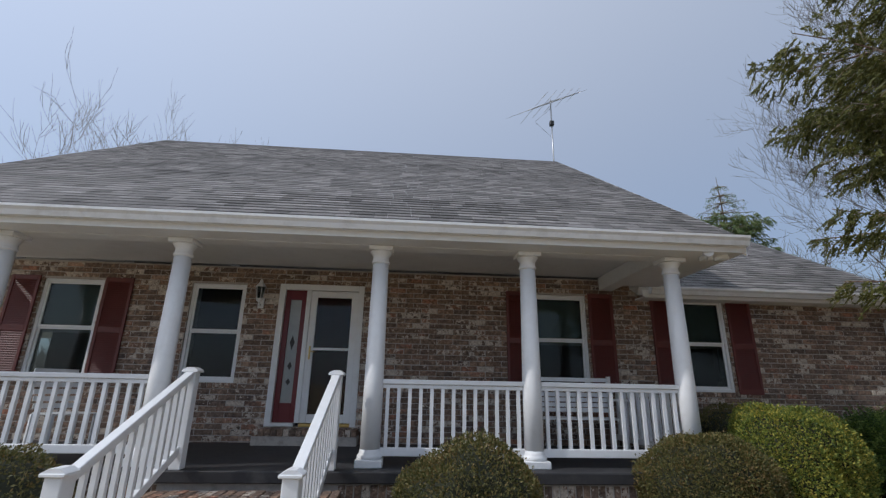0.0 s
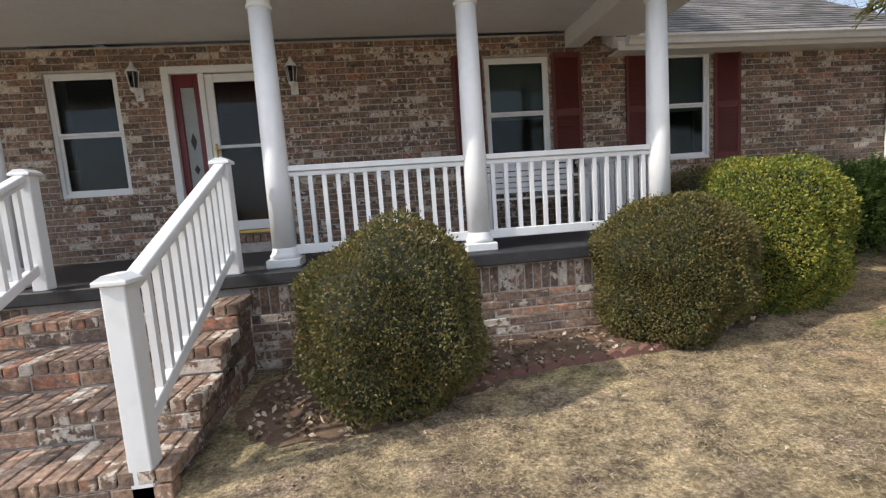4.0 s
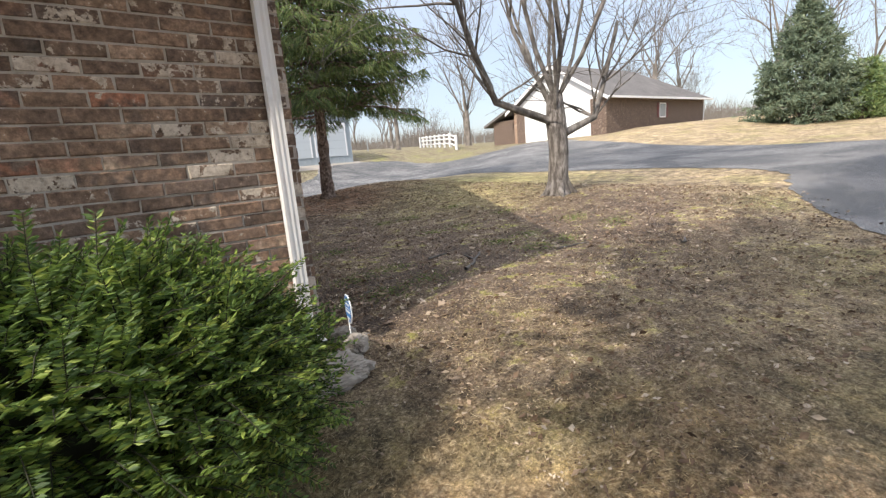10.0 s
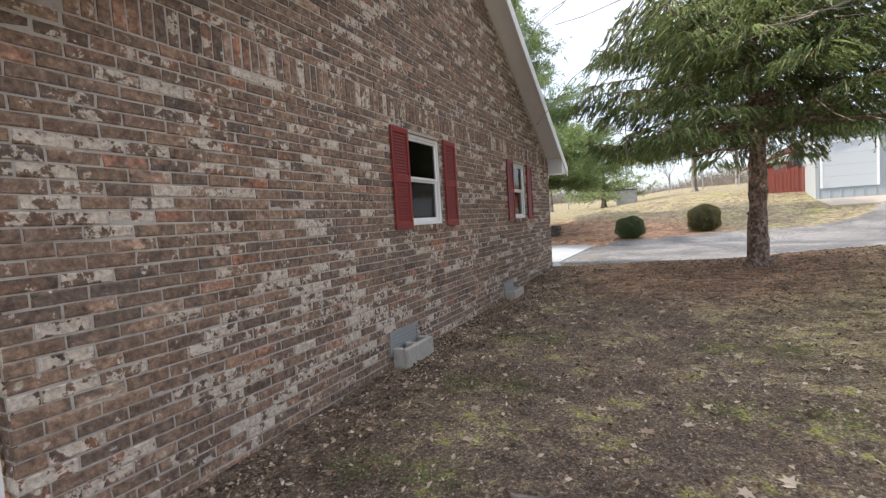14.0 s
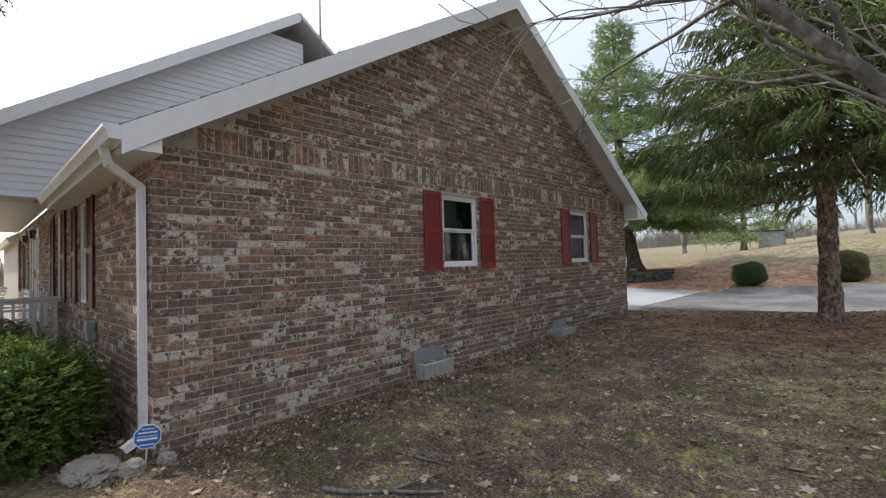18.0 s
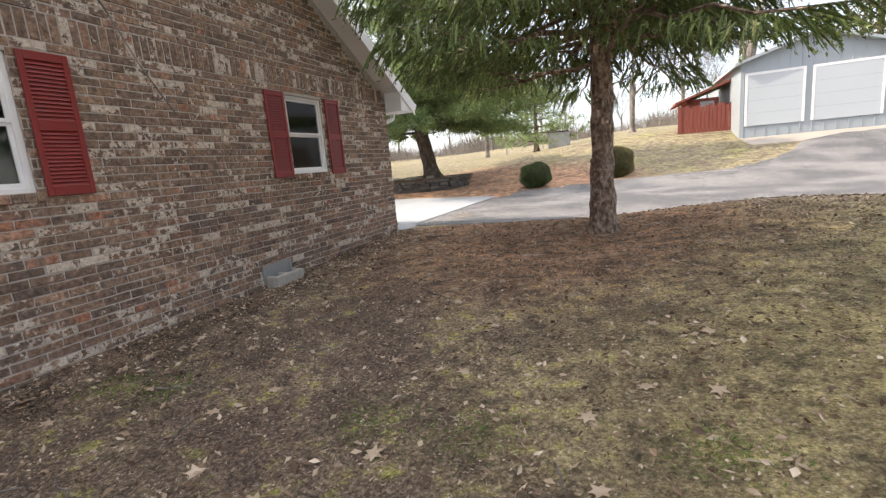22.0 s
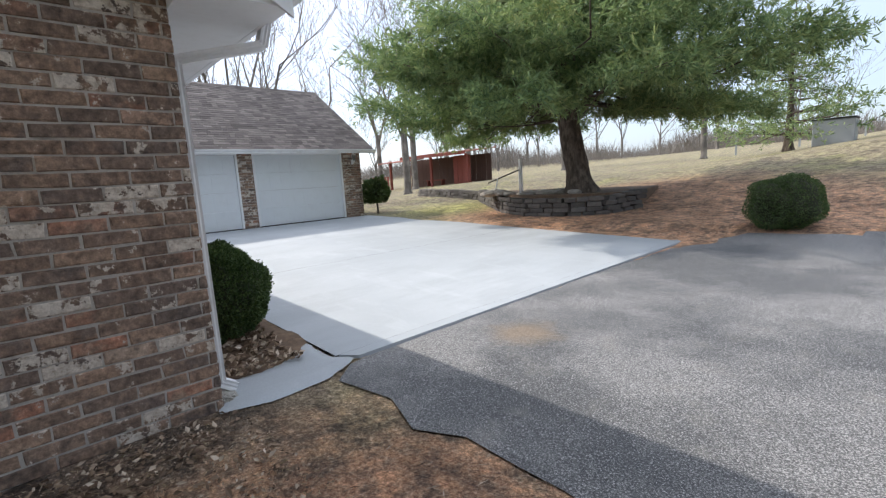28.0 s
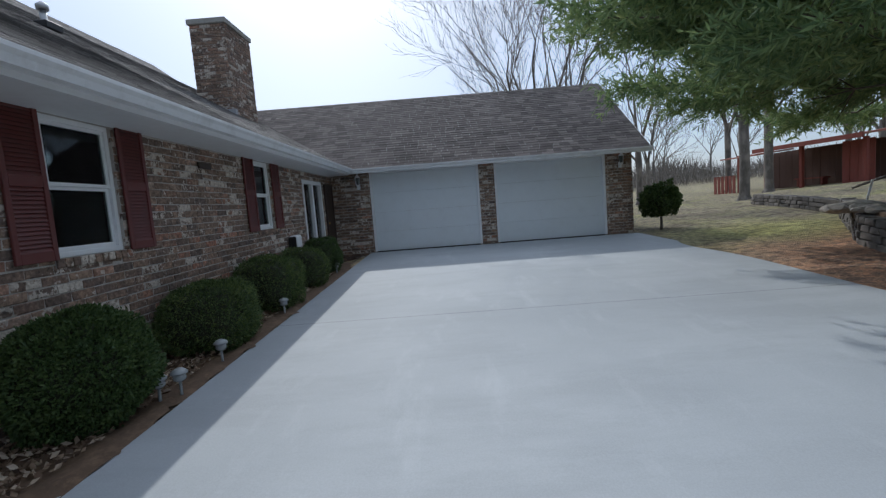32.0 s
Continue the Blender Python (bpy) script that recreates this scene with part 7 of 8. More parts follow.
for k in range(6):
    x = -5.0 + k * 0.3
    part("rail_board", boxes((x, x + 0.2, -1.5, -1.46, -0.2, 0.85)), M["red_wood"], pg)
part("bench", boxes((-1.3, 0.3, 0.3, 0.7, 0.35, 0.42), (-1.2, -1.1, 0.35, 0.65, -0.2, 0.35), (0.1, 0.2, 0.35, 0.65, -0.2, 0.35)), M["red_wood"], pg)

# white doors in a darker blue-grey, with the facade's shade painted in
M["shop_door"] = paint("shaded_white_door", (0.5, 0.55, 0.58), 0.45, var=0.05, grain=10, patch=1, bump=0.02)
# workshop with two wide doors, and the red shed beside it
SZ = 1.72
ws = tagged(empty("workshop", pose(16.7, 32.4, SZ, 0, 0, 0)), "pale steel workshop with two white overhead doors", "building")
bm = bmesh.new()
prism(bm, [(0.5, -0.8), (5.6, -0.8), (5.6, 2.55), (3.05, 3.35), (0.5, 2.55)], "y", 0.0, 9.0)
part("wall", bm, M["shop_metal"], ws)
for k in range(13):
    x = 0.6 + k * 0.4
    part("rib", boxes((x, x + 0.03, -0.025, -0.001, -0.6, 2.55 + 0.8 * (1 - abs(x - 3.05) / 2.55) - 0.12)), M["shop_metal"], ws)
bm = bmesh.new()
prism(bm, [(0.25, 2.47), (0.25, 2.58), (3.05, 3.48), (5.85, 2.58), (5.85, 2.47), (3.05, 3.36)], "y", -0.3, 9.3)
part("roof", bm, M["shop_metal"], ws)
for x0, x1 in ((0.75, 2.65), (3.05, 5.15)):
    dr = part("door", boxes((x0, x1, -0.05, -0.03, 0.0, 2.05)), M["shop_door"], ws, "white overhead door")
    part("frame", boxes((x0 - 0.09, x0, -0.06, -0.026, 0, 2.15), (x1, x1 + 0.09, -0.06, -0.026, 0, 2.15), (x0, x1, -0.06, -0.026, 2.05, 2.15)), M["white"], dr)
    for k in range(1, 4):
        part("panel_groove", boxes((x0 + 0.02, x1 - 0.02, -0.053, -0.0495, k * 0.51, k * 0.51 + 0.012)), M["shop_metal"], dr)
M["gravel"] = paint("pale_gravel", (0.36, 0.33, 0.29), 0.95, var=0.25, grain=60, patch=2, bump=0.8)
tagged(laid("gravel_apron", [(17.4, 30.9), (20.0, 31.0), (22.6, 31.3), (23.0, 32.6), (17.2, 32.6)], 0.4, lambda x, y: lawn_z(x, y) + 0.02, M["gravel"]), "strip of pale gravel before the workshop doors", "gravel", "", "structure")
sh = tagged(empty("red_shed", pose(15.1, 34.6, 1.55)), "small red wooden shed with a shallow dark roof", "shed")
part("wall", boxes((0.3, 1.7, 0.4, 3.0, -0.5, 1.75)), M["red_wood"], sh)
bm = bmesh.new()
prism(bm, [(-0.2, 1.55), (2.1, 2.35), (2.1, 2.45), (-0.2, 1.65)], "y", -0.1, 3.2)
part("roof", bm, M["red_wood"], sh)
wi = part("window", boxes((0.9, 1.5, 0.36, 0.4, 1.15, 1.6)), M["leaded"], sh)
for k in range(14):
    part("fence_board", boxes((0.05 + k * 0.165, 0.05 + k * 0.165 + 0.15, -0.33 + 0.01 * (k % 2), -0.30 + 0.01 * (k % 2), -0.1, 1.38 + 0.06 * math.sin(k * 2.1))), M["red_wood"], sh)
part("gate_post", boxes((-0.1, 0.05, -0.36, -0.22, -0.2, 1.45)), M["red_wood"], sh)
st = tagged(empty("tree_stump_post", pose(17.75, 33.9, 1.6)), "grey bare trunk with a blue bird box", "tree")
bm = bmesh.new()
tube(bm, [(0, 0, -0.3), (0.02, 0, 0.6), (-0.05, 0, 1.8), (0.1, 0, 3.4), (0.5, 0.2, 5.5)], [0.36, 0.25, 0.22, 0.18, 0.1], 12)
part("trunk", bm, M["bark_maple"], st)
M["blue"] = paint("blue_paint", (0.03, 0.25, 0.55), 0.5, var=0.1)
part("bird_box", boxes((-0.32, -0.12, -0.3, -0.14, 1.15, 1.5), bevel=0.01), M["blue"], st, "blue painted bird box")

# neighbour's brick house with a white gable-front garage
NZ = 1.75
nh = tagged(empty("neighbour_house", pose(36.0, 21.6, NZ)), "tan brick ranch house with a white garage gable", "house")
part("wall", boxes((0.0, 15.0, 0.0, 0.3, -0.8, 2.35), (14.7, 15.0, 0.3, 8.4, -0.8, 2.35), (0, 14.7, 8.1, 8.4, -0.8, 2.35)), M["brick_many"], nh)
for y0 in (0.3, 7.2):
    part("front_wall", boxes((-0.02, 0.26, y0, y0 + 0.9, -0.8, 2.35)), M["brick_many"], nh)
bm = bmesh.new()
prism(bm, [(0.0, 2.35), (8.4, 2.35), (4.2, 4.95)], "x", -0.06, 0.24)
part("gable", bm, M["vinyl"], nh, "white siding gable")
part("garage_door", boxes((-0.04, 0.06, 1.6, 6.8, -0.1, 2.1)), M["door_white"], nh, "wide white garage door")
part("surround", boxes((-0.06, 0.2, 1.2, 1.6, -0.3, 2.35), (-0.06, 0.2, 6.8, 7.2, -0.3, 2.35), (-0.06, 0.2, 1.6, 6.8, 2.1, 2.35)), M["vinyl"], nh)
for s in (0, 1):
    bm = bmesh.new()
    y0 = -0.45 if s == 0 else 8.85
    ye = 4.2
    prism(bm, [(y0, 2.2), (y0, 2.36), (ye, 5.22), (ye, 5.06)], "x", -0.5, 15.5)
    for v in bm.verts:
        if v.co.x > 15 and v.co.z > 5:
            v.co.x -= 4.6  # hipped at the far end
    part("roof", bm, M["shingle"], nh)
    bm = bmesh.new()
    prism(bm, [(y0, 2.12), (y0, 2.34), (ye, 5.20), (ye, 4.98)], "x", -0.56, -0.501)
    part("rake_board", bm, M["white"], nh)
bm = bmesh.new()
tri = [bm.verts.new(p) for p in ((15.5, -0.45, 2.36), (15.5, 8.85, 2.36), (10.9, 4.2, 5.22))]
bm.faces.new(tri)
part("hip_slope", bm, M["shingle"], nh)
part("gutter", boxes((-0.5, 15.5, -0.56, -0.452, 2.22, 2.36)), M["white"], nh)
wi = part("window", boxes((7.2, 8.2, -0.04, 0.02, 0.9, 2.0)), M["white"], nh)
part("pane", boxes((7.28, 8.12, -0.05, -0.041, 0.98, 1.92)), M["leaded"], wi)
for x0 in (6.85, 8.25):
    part("shutter", boxes((x0, x0 + 0.3, -0.03, -0.002, 0.9, 2.0)), M["shutter_dark"], nh)
part("downspout", boxes((14.8, 14.9, -0.08, -0.002, -0.2, 2.25)), M["white"], nh)
wing = part("low_wing", boxes((0.6, 5.0, 8.4, 11.4, -0.8, 1.9)), M["brick_many"], nh)
bm = bmesh.new()
prism(bm, [(8.3, 3.0), (8.3, 3.2), (12.2, 1.7), (12.2, 1.5)], "x", 0.2, 5.4)
part("wing_roof", bm, M["shingle"], wing)
fe = tagged(empty("board_fence", pose(33.0, 34.0, 0)), "white three-rail board fence beside the neighbour's house", "fence")
for k in range(9):
    x, y = k * 0.9, k * 1.9
    z = float(lawn_z(33 + x, 34 + y))
    part("post", boxes((x - 0.08, x + 0.08, y - 0.08, y + 0.08, z - 0.2, z + 1.25)), M["white"], fe)
    if k:
        for h in (0.35, 0.75, 1.1):
            bm = bmesh.new()
            zp = float(lawn_z(33 + x - 0.9, 34 + y - 1.9))
            tube(bm, [(x - 0.9, y - 1.9, zp + h), (x, y, z + h)], 0.09, 4)
            part("rail", bm, M["white"], fe)
for k in range(22):
    x = 2.0 + k * 3.0
    y = 52 + 6 * math.sin(k * 0.4)
    z = float(lawn_z(x, y))
    p_ = tagged(part("fence_post", boxes((-0.05, 0.05, -0.05, 0.05, -0.2, 1.2)), M["grey_metal"]), "thin grey metal pasture fence post", "post", "pasture fence posts")
    p_.matrix_basis = pose(x, y, z)
ac = tagged(empty("heat_pump", pose(8.2, 42.5, float(lawn_z(8.2, 42.5)))), "grey utility cabinet standing on the slope", "cabinet")
part("body", boxes((-0.7, 0.7, -0.5, 0.5, -0.1, 1.0), bevel=0.03), M["grey_metal"], ac)
part("lid", boxes((-0.74, 0.74, -0.54, 0.54, 1.0, 1.06), bevel=0.01), M["black"], ac)

# red pickup parked on the drive
tk = tagged(empty("pickup_truck", pose(17.0, -1.6, float(lawn_z(17.0, -1.6)) + 0.03, 0, 0, -68)), "red pickup truck with a black rear bumper", "truck")
M["car_red"] = paint("red_car_paint", (0.5, 0.03, 0.012), 0.25, 0.1, var=0.05, bump=0.0)
M["tail"] = paint("red_lamp_lens", (0.6, 0.02, 0.02), 0.15, var=0.1, bump=0.0)
bm = bmesh.new()
prism(bm, [(-2.6, 0.62), (-2.6, 1.28), (-0.7, 1.3), (-0.55, 1.85), (0.9, 1.88), (1.5, 1.32), (2.7, 1.22), (2.75, 0.62)], "y", -0.92, 0.92)
bmesh.ops.bevel(bm, geom=bm.edges[:], offset=0.06, segments=2, affect="EDGES")
part("body", bm, M["car_red"], tk)
part("bumper", boxes((-2.78, -2.58, -0.95, 0.95, 0.5, 0.78), bevel=0.04), M["black"], tk)
part("rear_window", boxes((-0.66, -0.62, -0.7, 0.7, 1.38, 1.76)), M["leaded"], tk)
for s in (-1, 1):
    part("tail_lamp", boxes((-2.64, -2.58, s * 0.86 - 0.07, s * 0.86 + 0.07, 0.85, 1.22), bevel=0.01), M["tail"], tk)
    for wx in (-1.7, 1.75):
        bm = bmesh.new()
        lathe(bm, [(0.22, -0.12), (0.36, -0.12), (0.39, -0.08), (0.39, 0.08), (0.36, 0.12), (0.22, 0.12)], 24)
        bm.transform(pose(wx, s * 0.82, 0.39, 90))
        wh = part("wheel", bm, M["black"], tk)
        bm = bmesh.new()
        lathe(bm, [(0.05, -0.1), (0.22, -0.1), (0.22, 0.1), (0.05, 0.1)], 18)
        bm.transform(pose(wx, s * 0.82, 0.39, 90))
        part("rim", bm, M["steel"], wh)

# ---- far trees ----
kinds = []
for k in range(5):
    t = bare_tree("bare_tree", 0, 0, 0, 10 + k * 1.2, 0.2, "tall bare winter tree at the edge of the field", 50 + k, forks=4 + k % 3, fork_h=0.22 + 0.04 * (k % 3), depth=3, bark="bark_far", twig="bark_far", minr=0.016, sides=3, group="far trees", up=0.12)
    kinds.append(t)
spots = []
r = random.Random(31)
for k in range(66):
    a = radians(r.uniform(-25, 205))
    d = r.uniform(62, 125)
    spots.append((10 + d * math.cos(a), 18 + d * math.sin(a) * 0.9))
spots += [(-9.5, 33.0), (-13.0, 36.5), (-20.0, 33.0), (-22, 40), (-16, 45), (-30, 38), (-27, 28), (-34, 24), (-8, 47), (-38, 34), (-24, 50), (1.0, 49), (13, 50), (20, 47), (33, 43), (43, 33), (53, 27), (57, 18), (60, 8), (38, 38), (24, -6), (22.5, 0.5), (32, -9)]
for i, (x, y) in enumerate(spots):
    s = r.uniform(0.8, 1.25)
    m = pose(x, y, float(lawn_z(x, y)) - 0.1, 0, 0, r.uniform(0, 360)) 
    if i < 5:
        kinds[i].matrix_basis = m
    else:
        c = copy_thing(kinds[i % 5], m)
        c.scale = (s, s, s)


bare_tree("bare_tree", -15.0, 25.6, float(lawn_z(-15.0, 25.6)) - 0.1, 12.5, 0.24, "tall bare tree with fine twigs behind the garage", 91, forks=8, fork_h=0.2, depth=4, bark="bark_far", twig="bark_far", minr=0.009, sides=4, group="far trees", up=0.14, spread=0.5)


def brush(name, n, radius, height, label, seed):
    """A far belt of leafless brush: thin upright stems beyond counting."""
    g = np.random.default_rng(seed)
    a = np.radians(g.uniform(-40, 220, n))
    d = radius * g.uniform(0.85, 1.3, n)
    x, y = 10 + d * np.cos(a), 18 + d * np.sin(a) * 0.95
    z = lawn_z(x, y) - 0.2
    c = np.stack([x, y, z], 1)
    tilt = g.normal(size=(n, 3)) * [0.4, 0.4, 0.0] + [0, 0, 1]
    h = height * (0.45 + 0.55 * g.random(n)) * (0.75 + 0.3 * np.sin(a * 9) * np.sin(a * 23))
    v, q = leaf_quads(c, tilt, 1.0, 0.022, g)
    v = v.reshape(-1, 4, 3)
    v[:, 1:] = v[:, :1] + (v[:, 1:] - v[:, :1]) * np.stack([h, h, h], 1)[:, None]
    ob = hang(name, quads_mesh(name, v.reshape(-1, 3), q), M["bark_far"])
    tagged(ob, label, "brush", "", "stuff")


brush("far_brush", 45000, 80, 3.6, "leafless grey-brown woods along the far field edge", 3)
brush("far_woods", 45000, 120, 7.5, "distant belt of grey leafless woods", 4)
holly = shrub("holly_bush", -3.4, 26.6, float(lawn_z(-3.4, 26.6)) + 0.42, 0.5, 0.5, 0.85, M["boxwood_green"], 7000, "dark evergreen bush on a thin stem by the garage", seed=44, leaf=(0.08, 0.04), core=0.6, lump=0.22)
bm = bmesh.new()
tube(bm, [(0.0, 0, -0.7), (0.05, 0, -0.2), (0, 0, 0.3)], [0.05, 0.04, 0.03], 8)
part("stem", bm, M["bark_far"], holly)

# ---- small things by the house ----
def crawl_vent(y0, y1, z0, z1):
    v = tagged(empty("foundation_vent", pose(XE + 0.009, (y0 + y1) / 2, 0)), "grey concrete well round a foundation vent", "vent", "foundation vents")
    w = (y1 - y0) / 2
    part("frame", boxes((0.0, 0.02, -w, w, z0, z0 + 0.03), (0, 0.02, -w, w, z1 - 0.03, z1), (0, 0.02, -w, -w + 0.03, z0 + 0.03, z1 - 0.03), (0, 0.02, w - 0.03, w, z0 + 0.03, z1 - 0.03)), M["grey_metal"], v)
    part("screen", boxes((0.002, 0.008, -w + 0.03, w - 0.03, z0 + 0.03, z1 - 0.03)), M["grey_metal"], v)
    for k in range(5):
        z = z0 + 0.04 + k * (z1 - z0 - 0.08) / 5
        part("slat", boxes((0.008, 0.018, -w + 0.03, w - 0.03, z, z + 0.012)), M["grey_metal"], v)
    b = part("well_block", boxes((0.15, 0.21, -w + 0.02, w + 0.02, z0 - 0.15, z0 + 0.1), (0.022, 0.15, w - 0.04, w + 0.02, z0 - 0.15, z0 + 0.1), (0.022, 0.15, -w + 0.02, -w + 0.08, z0 - 0.15, z0 + 0.1), bevel=0.012), M["block"], v)
    part("well_divider", boxes((0.022, 0.15, -0.03, 0.03, z0 - 0.15, z0 + 0.1), bevel=0.008), M["block"], v)
    return v


crawl_vent(9.62, 10.22, -0.17, 0.10)
crawl_vent(13.38, 13.92, -0.16, 0.08)
# meter box and conduit on the front wall
mb = tagged(empty("meter_box", pose(5.93, YS - 0.012, 0.46)), "grey utility box with a conduit on the brick", "utility box")
part("box", boxes((-0.09, 0.09, -0.09, 0, 0, 0.25), bevel=0.012), M["grey_metal"], mb)
part("lid", boxes((-0.095, 0.095, -0.10, -0.088, 0.1, 0.26), bevel=0.006), M["grey_metal"], mb)
bm = bmesh.new()
tube(bm, [(-0.03, -0.04, 0.0), (-0.03, -0.04, -0.85)], 0.017, 10)
part("conduit", bm, M["grey_metal"], mb)
M["yellow"] = paint("yellow_tag", (0.8, 0.6, 0.03), 0.5, var=0.05)
part("tag", boxes((-0.055, -0.005, -0.065, -0.055, -0.2, -0.14)), M["yellow"], mb, "small yellow tag")
part("bracket", boxes((0.11, 0.15, -0.05, 0, 0.02, 0.12), bevel=0.006), M["grey_metal"], mb)
M["tan_board"] = paint("tan_access_board", (0.33, 0.21, 0.13), 0.85, var=0.2, grain=20, patch=4, bump=0.2, dirt=(0.2, 0.13, 0.08), dirt_amount=0.5)
tagged(part("crawl_door", boxes((5.22, 5.84, YS - 0.05, YS - 0.012, -0.45, 0.05), bevel=0.006), M["tan_board"]), "tan board over the crawl-space opening", "panel")


def boulder(name, x, y, z, sx, sy, sz, material, label, category, seed, rot=0):
    bm = bmesh.new()
    bmesh.ops.create_icosphere(bm, subdivisions=5, radius=1)
    o = Vector((seed * 3.1, seed, 0))
    for v in bm.verts:
        n_ = v.co.normalized()
        k = 1 + 0.22 * noise.noise(n_ * 1.6 + o) + 0.12 * noise.noise(n_ * 4 + o) - 0.16 * abs(noise.noise(n_ * 7 + o)) + 0.06 * noise.noise(n_ * 15 + o)
        q = Vector([math.copysign(abs(c) ** 0.75, c) for c in n_])
        v.co = Vector((q.x * sx, q.y * sy, q.z * sz)) * k
    ob = tagged(part(name, bm, material), label, category)
    ob.matrix_basis = pose(x, y, z, 0, 0, rot)
    return ob


M["boulder"] = paint("lichened_boulder", (0.21, 0.19, 0.165), 0.9, var=0.6, grain=30, patch=14, bump=1.0, dirt=(0.5, 0.49, 0.43), dirt_amount=0.9)
boulder("boulder", 5.2, 4.98, -0.48, 0.36, 0.31, 0.34, M["boulder"], "rough lichen-spotted boulder among the shrubs", "rock", 2, 20)
boulder("flat_stone", 8.28, 6.08, -0.37, 0.28, 0.2, 0.1, M["stone"], "pale limestone slab under the downspout", "rock", 4, 10)
boulder("stone", 8.6, 6.3, -0.33, 0.1, 0.08, 0.07, M["stone"], "small limestone at the house corner", "rock", 5, 40)
boulder("stone", 8.62, 6.55, -0.33, 0.09, 0.07, 0.06, M["stone"], "small limestone at the house corner", "rock", 6, 0)
boulder("stone", 6.72, 1.72, -0.6, 0.22, 0.14, 0.1, M["stone"], "pale stone at the foot of the spruce", "rock", 7, 30)
boulder("stone", 8.3, 17.24, -0.05, 0.12, 0.09, 0.05, M["block"], "broken concrete lump at the back corner", "rock", 8, 0)

# blue octagonal yard sign
sg = tagged(empty("yard_sign", pose(8.62, 6.38, -0.46, 0, 4, 76)), "blue octagonal yard sign with white lettering bars", "sign")
M["sign_blue"] = paint("sign_blue", (0.012, 0.16, 0.5), 0.35, var=0.08, bump=0.0)
M["sign_white"] = paint("sign_white", (0.8, 0.82, 0.84), 0.4, var=0.03, bump=0.0)


def octagon(r):
    return [(r * math.cos(math.pi / 8 + k * math.pi / 4), 0.37 + r * math.sin(math.pi / 8 + k * math.pi / 4)) for k in range(8)]


bm = bmesh.new()
prism(bm, octagon(0.108), "y", -0.004, 0.004)
part("panel", bm, M["sign_white"], sg)
for s in (-1, 1):
    bm = bmesh.new()
    prism(bm, octagon(0.099), "y", *sorted((s * 0.0042, s * 0.006)))
    pn = part("face", bm, M["sign_blue"], sg)
    for z, w, h in ((0.435, 0.045, 0.008), (0.405, 0.07, 0.013), (0.375, 0.075, 0.005), (0.35, 0.075, 0.018), (0.305, 0.055, 0.01)):
        part("lettering", boxes((-w, w, *sorted((s * 0.0062, s * 0.0075)), z - h / 2, z + h / 2)), M["sign_white"], pn)
bm = bmesh.new()
tube(bm, [(0, 0.006, -0.1), (0, 0.008, 0.3)], 0.006, 6)
part("stake", bm, M["steel"], sg)

# solar lights along the bed
proto = None
for x, y in ((6.5, 18.05), (5.75, 18.02), (3.95, 18.0), (0.7, 17.95), (6.62, 17.95)):
    z = float(pad_z(x, y)) + 0.04
    if proto is None:
        proto = tagged(empty("path_light", pose(x, y, z)), "small grey solar path light on a stake", "lamp", "path lights")
        bm = bmesh.new()
        lathe(bm, [(0.012, -0.08), (0.012, 0.10)], 8)
        part("stake", bm, M["grey_metal"], proto)
        bm = bmesh.new()
        lathe(bm, [(0.025, 0.10), (0.05, 0.12), (0.05, 0.165), (0.04, 0.17)], 12)
        part("lens", bm, M["leaded"], proto)
        bm = bmesh.new()
        lathe(bm, [(0.065, 0.165), (0.068, 0.18), (0.045, 0.2), (0.012, 0.215)], 12)
        part("cap", bm, M["grey_metal"], proto)
    else:
        copy_thing(proto, pose(x, y, z))
# wall-hung white box on the back wall, and a small plaque
wb = tagged(empty("hose_box", pose(1.05, YN + 0.012, 0.62)), "white and dark utility box on the back wall", "utility box")
part("body", boxes((-0.12, 0.2, 0, 0.16, 0.0, 0.36), bevel=0.03), M["white"], wb)
part("side", boxes((0.202, 0.23, 0, 0.15, 0.0, 0.34), bevel=0.01), M["black"], wb)
tagged(part("house_plaque", boxes((3.95, 4.25, YN + 0.012, YN + 0.04, 2.06, 2.14), bevel=0.01), M["brown"]), "small dark plaque on the back wall", "plaque")
# scalloped red edging of the front bed
ed = tagged(empty("bed_edging"), "scalloped red concrete edging along the front bed", "edging")
M["edging"] = paint("red_concrete", (0.2, 0.1, 0.08), 0.9, var=0.2, grain=60, patch=6, bump=0.4)
arc = [(1.1, 3.48), (1.55, 3.62), (2.1, 3.72), (3.1, 3.76)]
for k in range(14):
    x, y, a = along_arc(arc, 0.07 + k * 0.14)
    bm = bmesh.new()
    prism(bm, [(-0.068, -0.06), (0.068, -0.06), (0.068, 0.05), (0.04, 0.085), (0, 0.1), (-0.04, 0.085), (-0.068, 0.05)], "y", -0.025, 0.025)
    ob = part("edging_block", bm, M["edging"], ed)
    ob.matrix_basis = pose(x, y, float(lawn_z(x, y)) - 0.03, 0, 0, a)

# ---- litter and grass ----
M["leaf_litter"] = leaf_material("dry_leaf", [(0.15, (0.04, 0.026, 0.018)), (0.38, (0.15, 0.095, 0.06)), (0.6, (0.34, 0.245, 0.165)), (0.8, (0.68, 0.58, 0.46))], 0.8, 3.0, 0.1)
M["blade"] = leaf_material("winter_grass_blade", [(0.12, (0.13, 0.14, 0.04)), (0.28, (0.24, 0.185, 0.095)), (0.5, (0.42, 0.325, 0.19)), (0.8, (0.66, 0.55, 0.36))], 0.8, 0.9, 0.15)
M["green_blade"] = leaf_material("spring_grass_blade", [(0.1, (0.06, 0.12, 0.02)), (0.5, (0.13, 0.22, 0.035)), (0.85, (0.25, 0.33, 0.07))], 0.7, 0.9, 0.2)


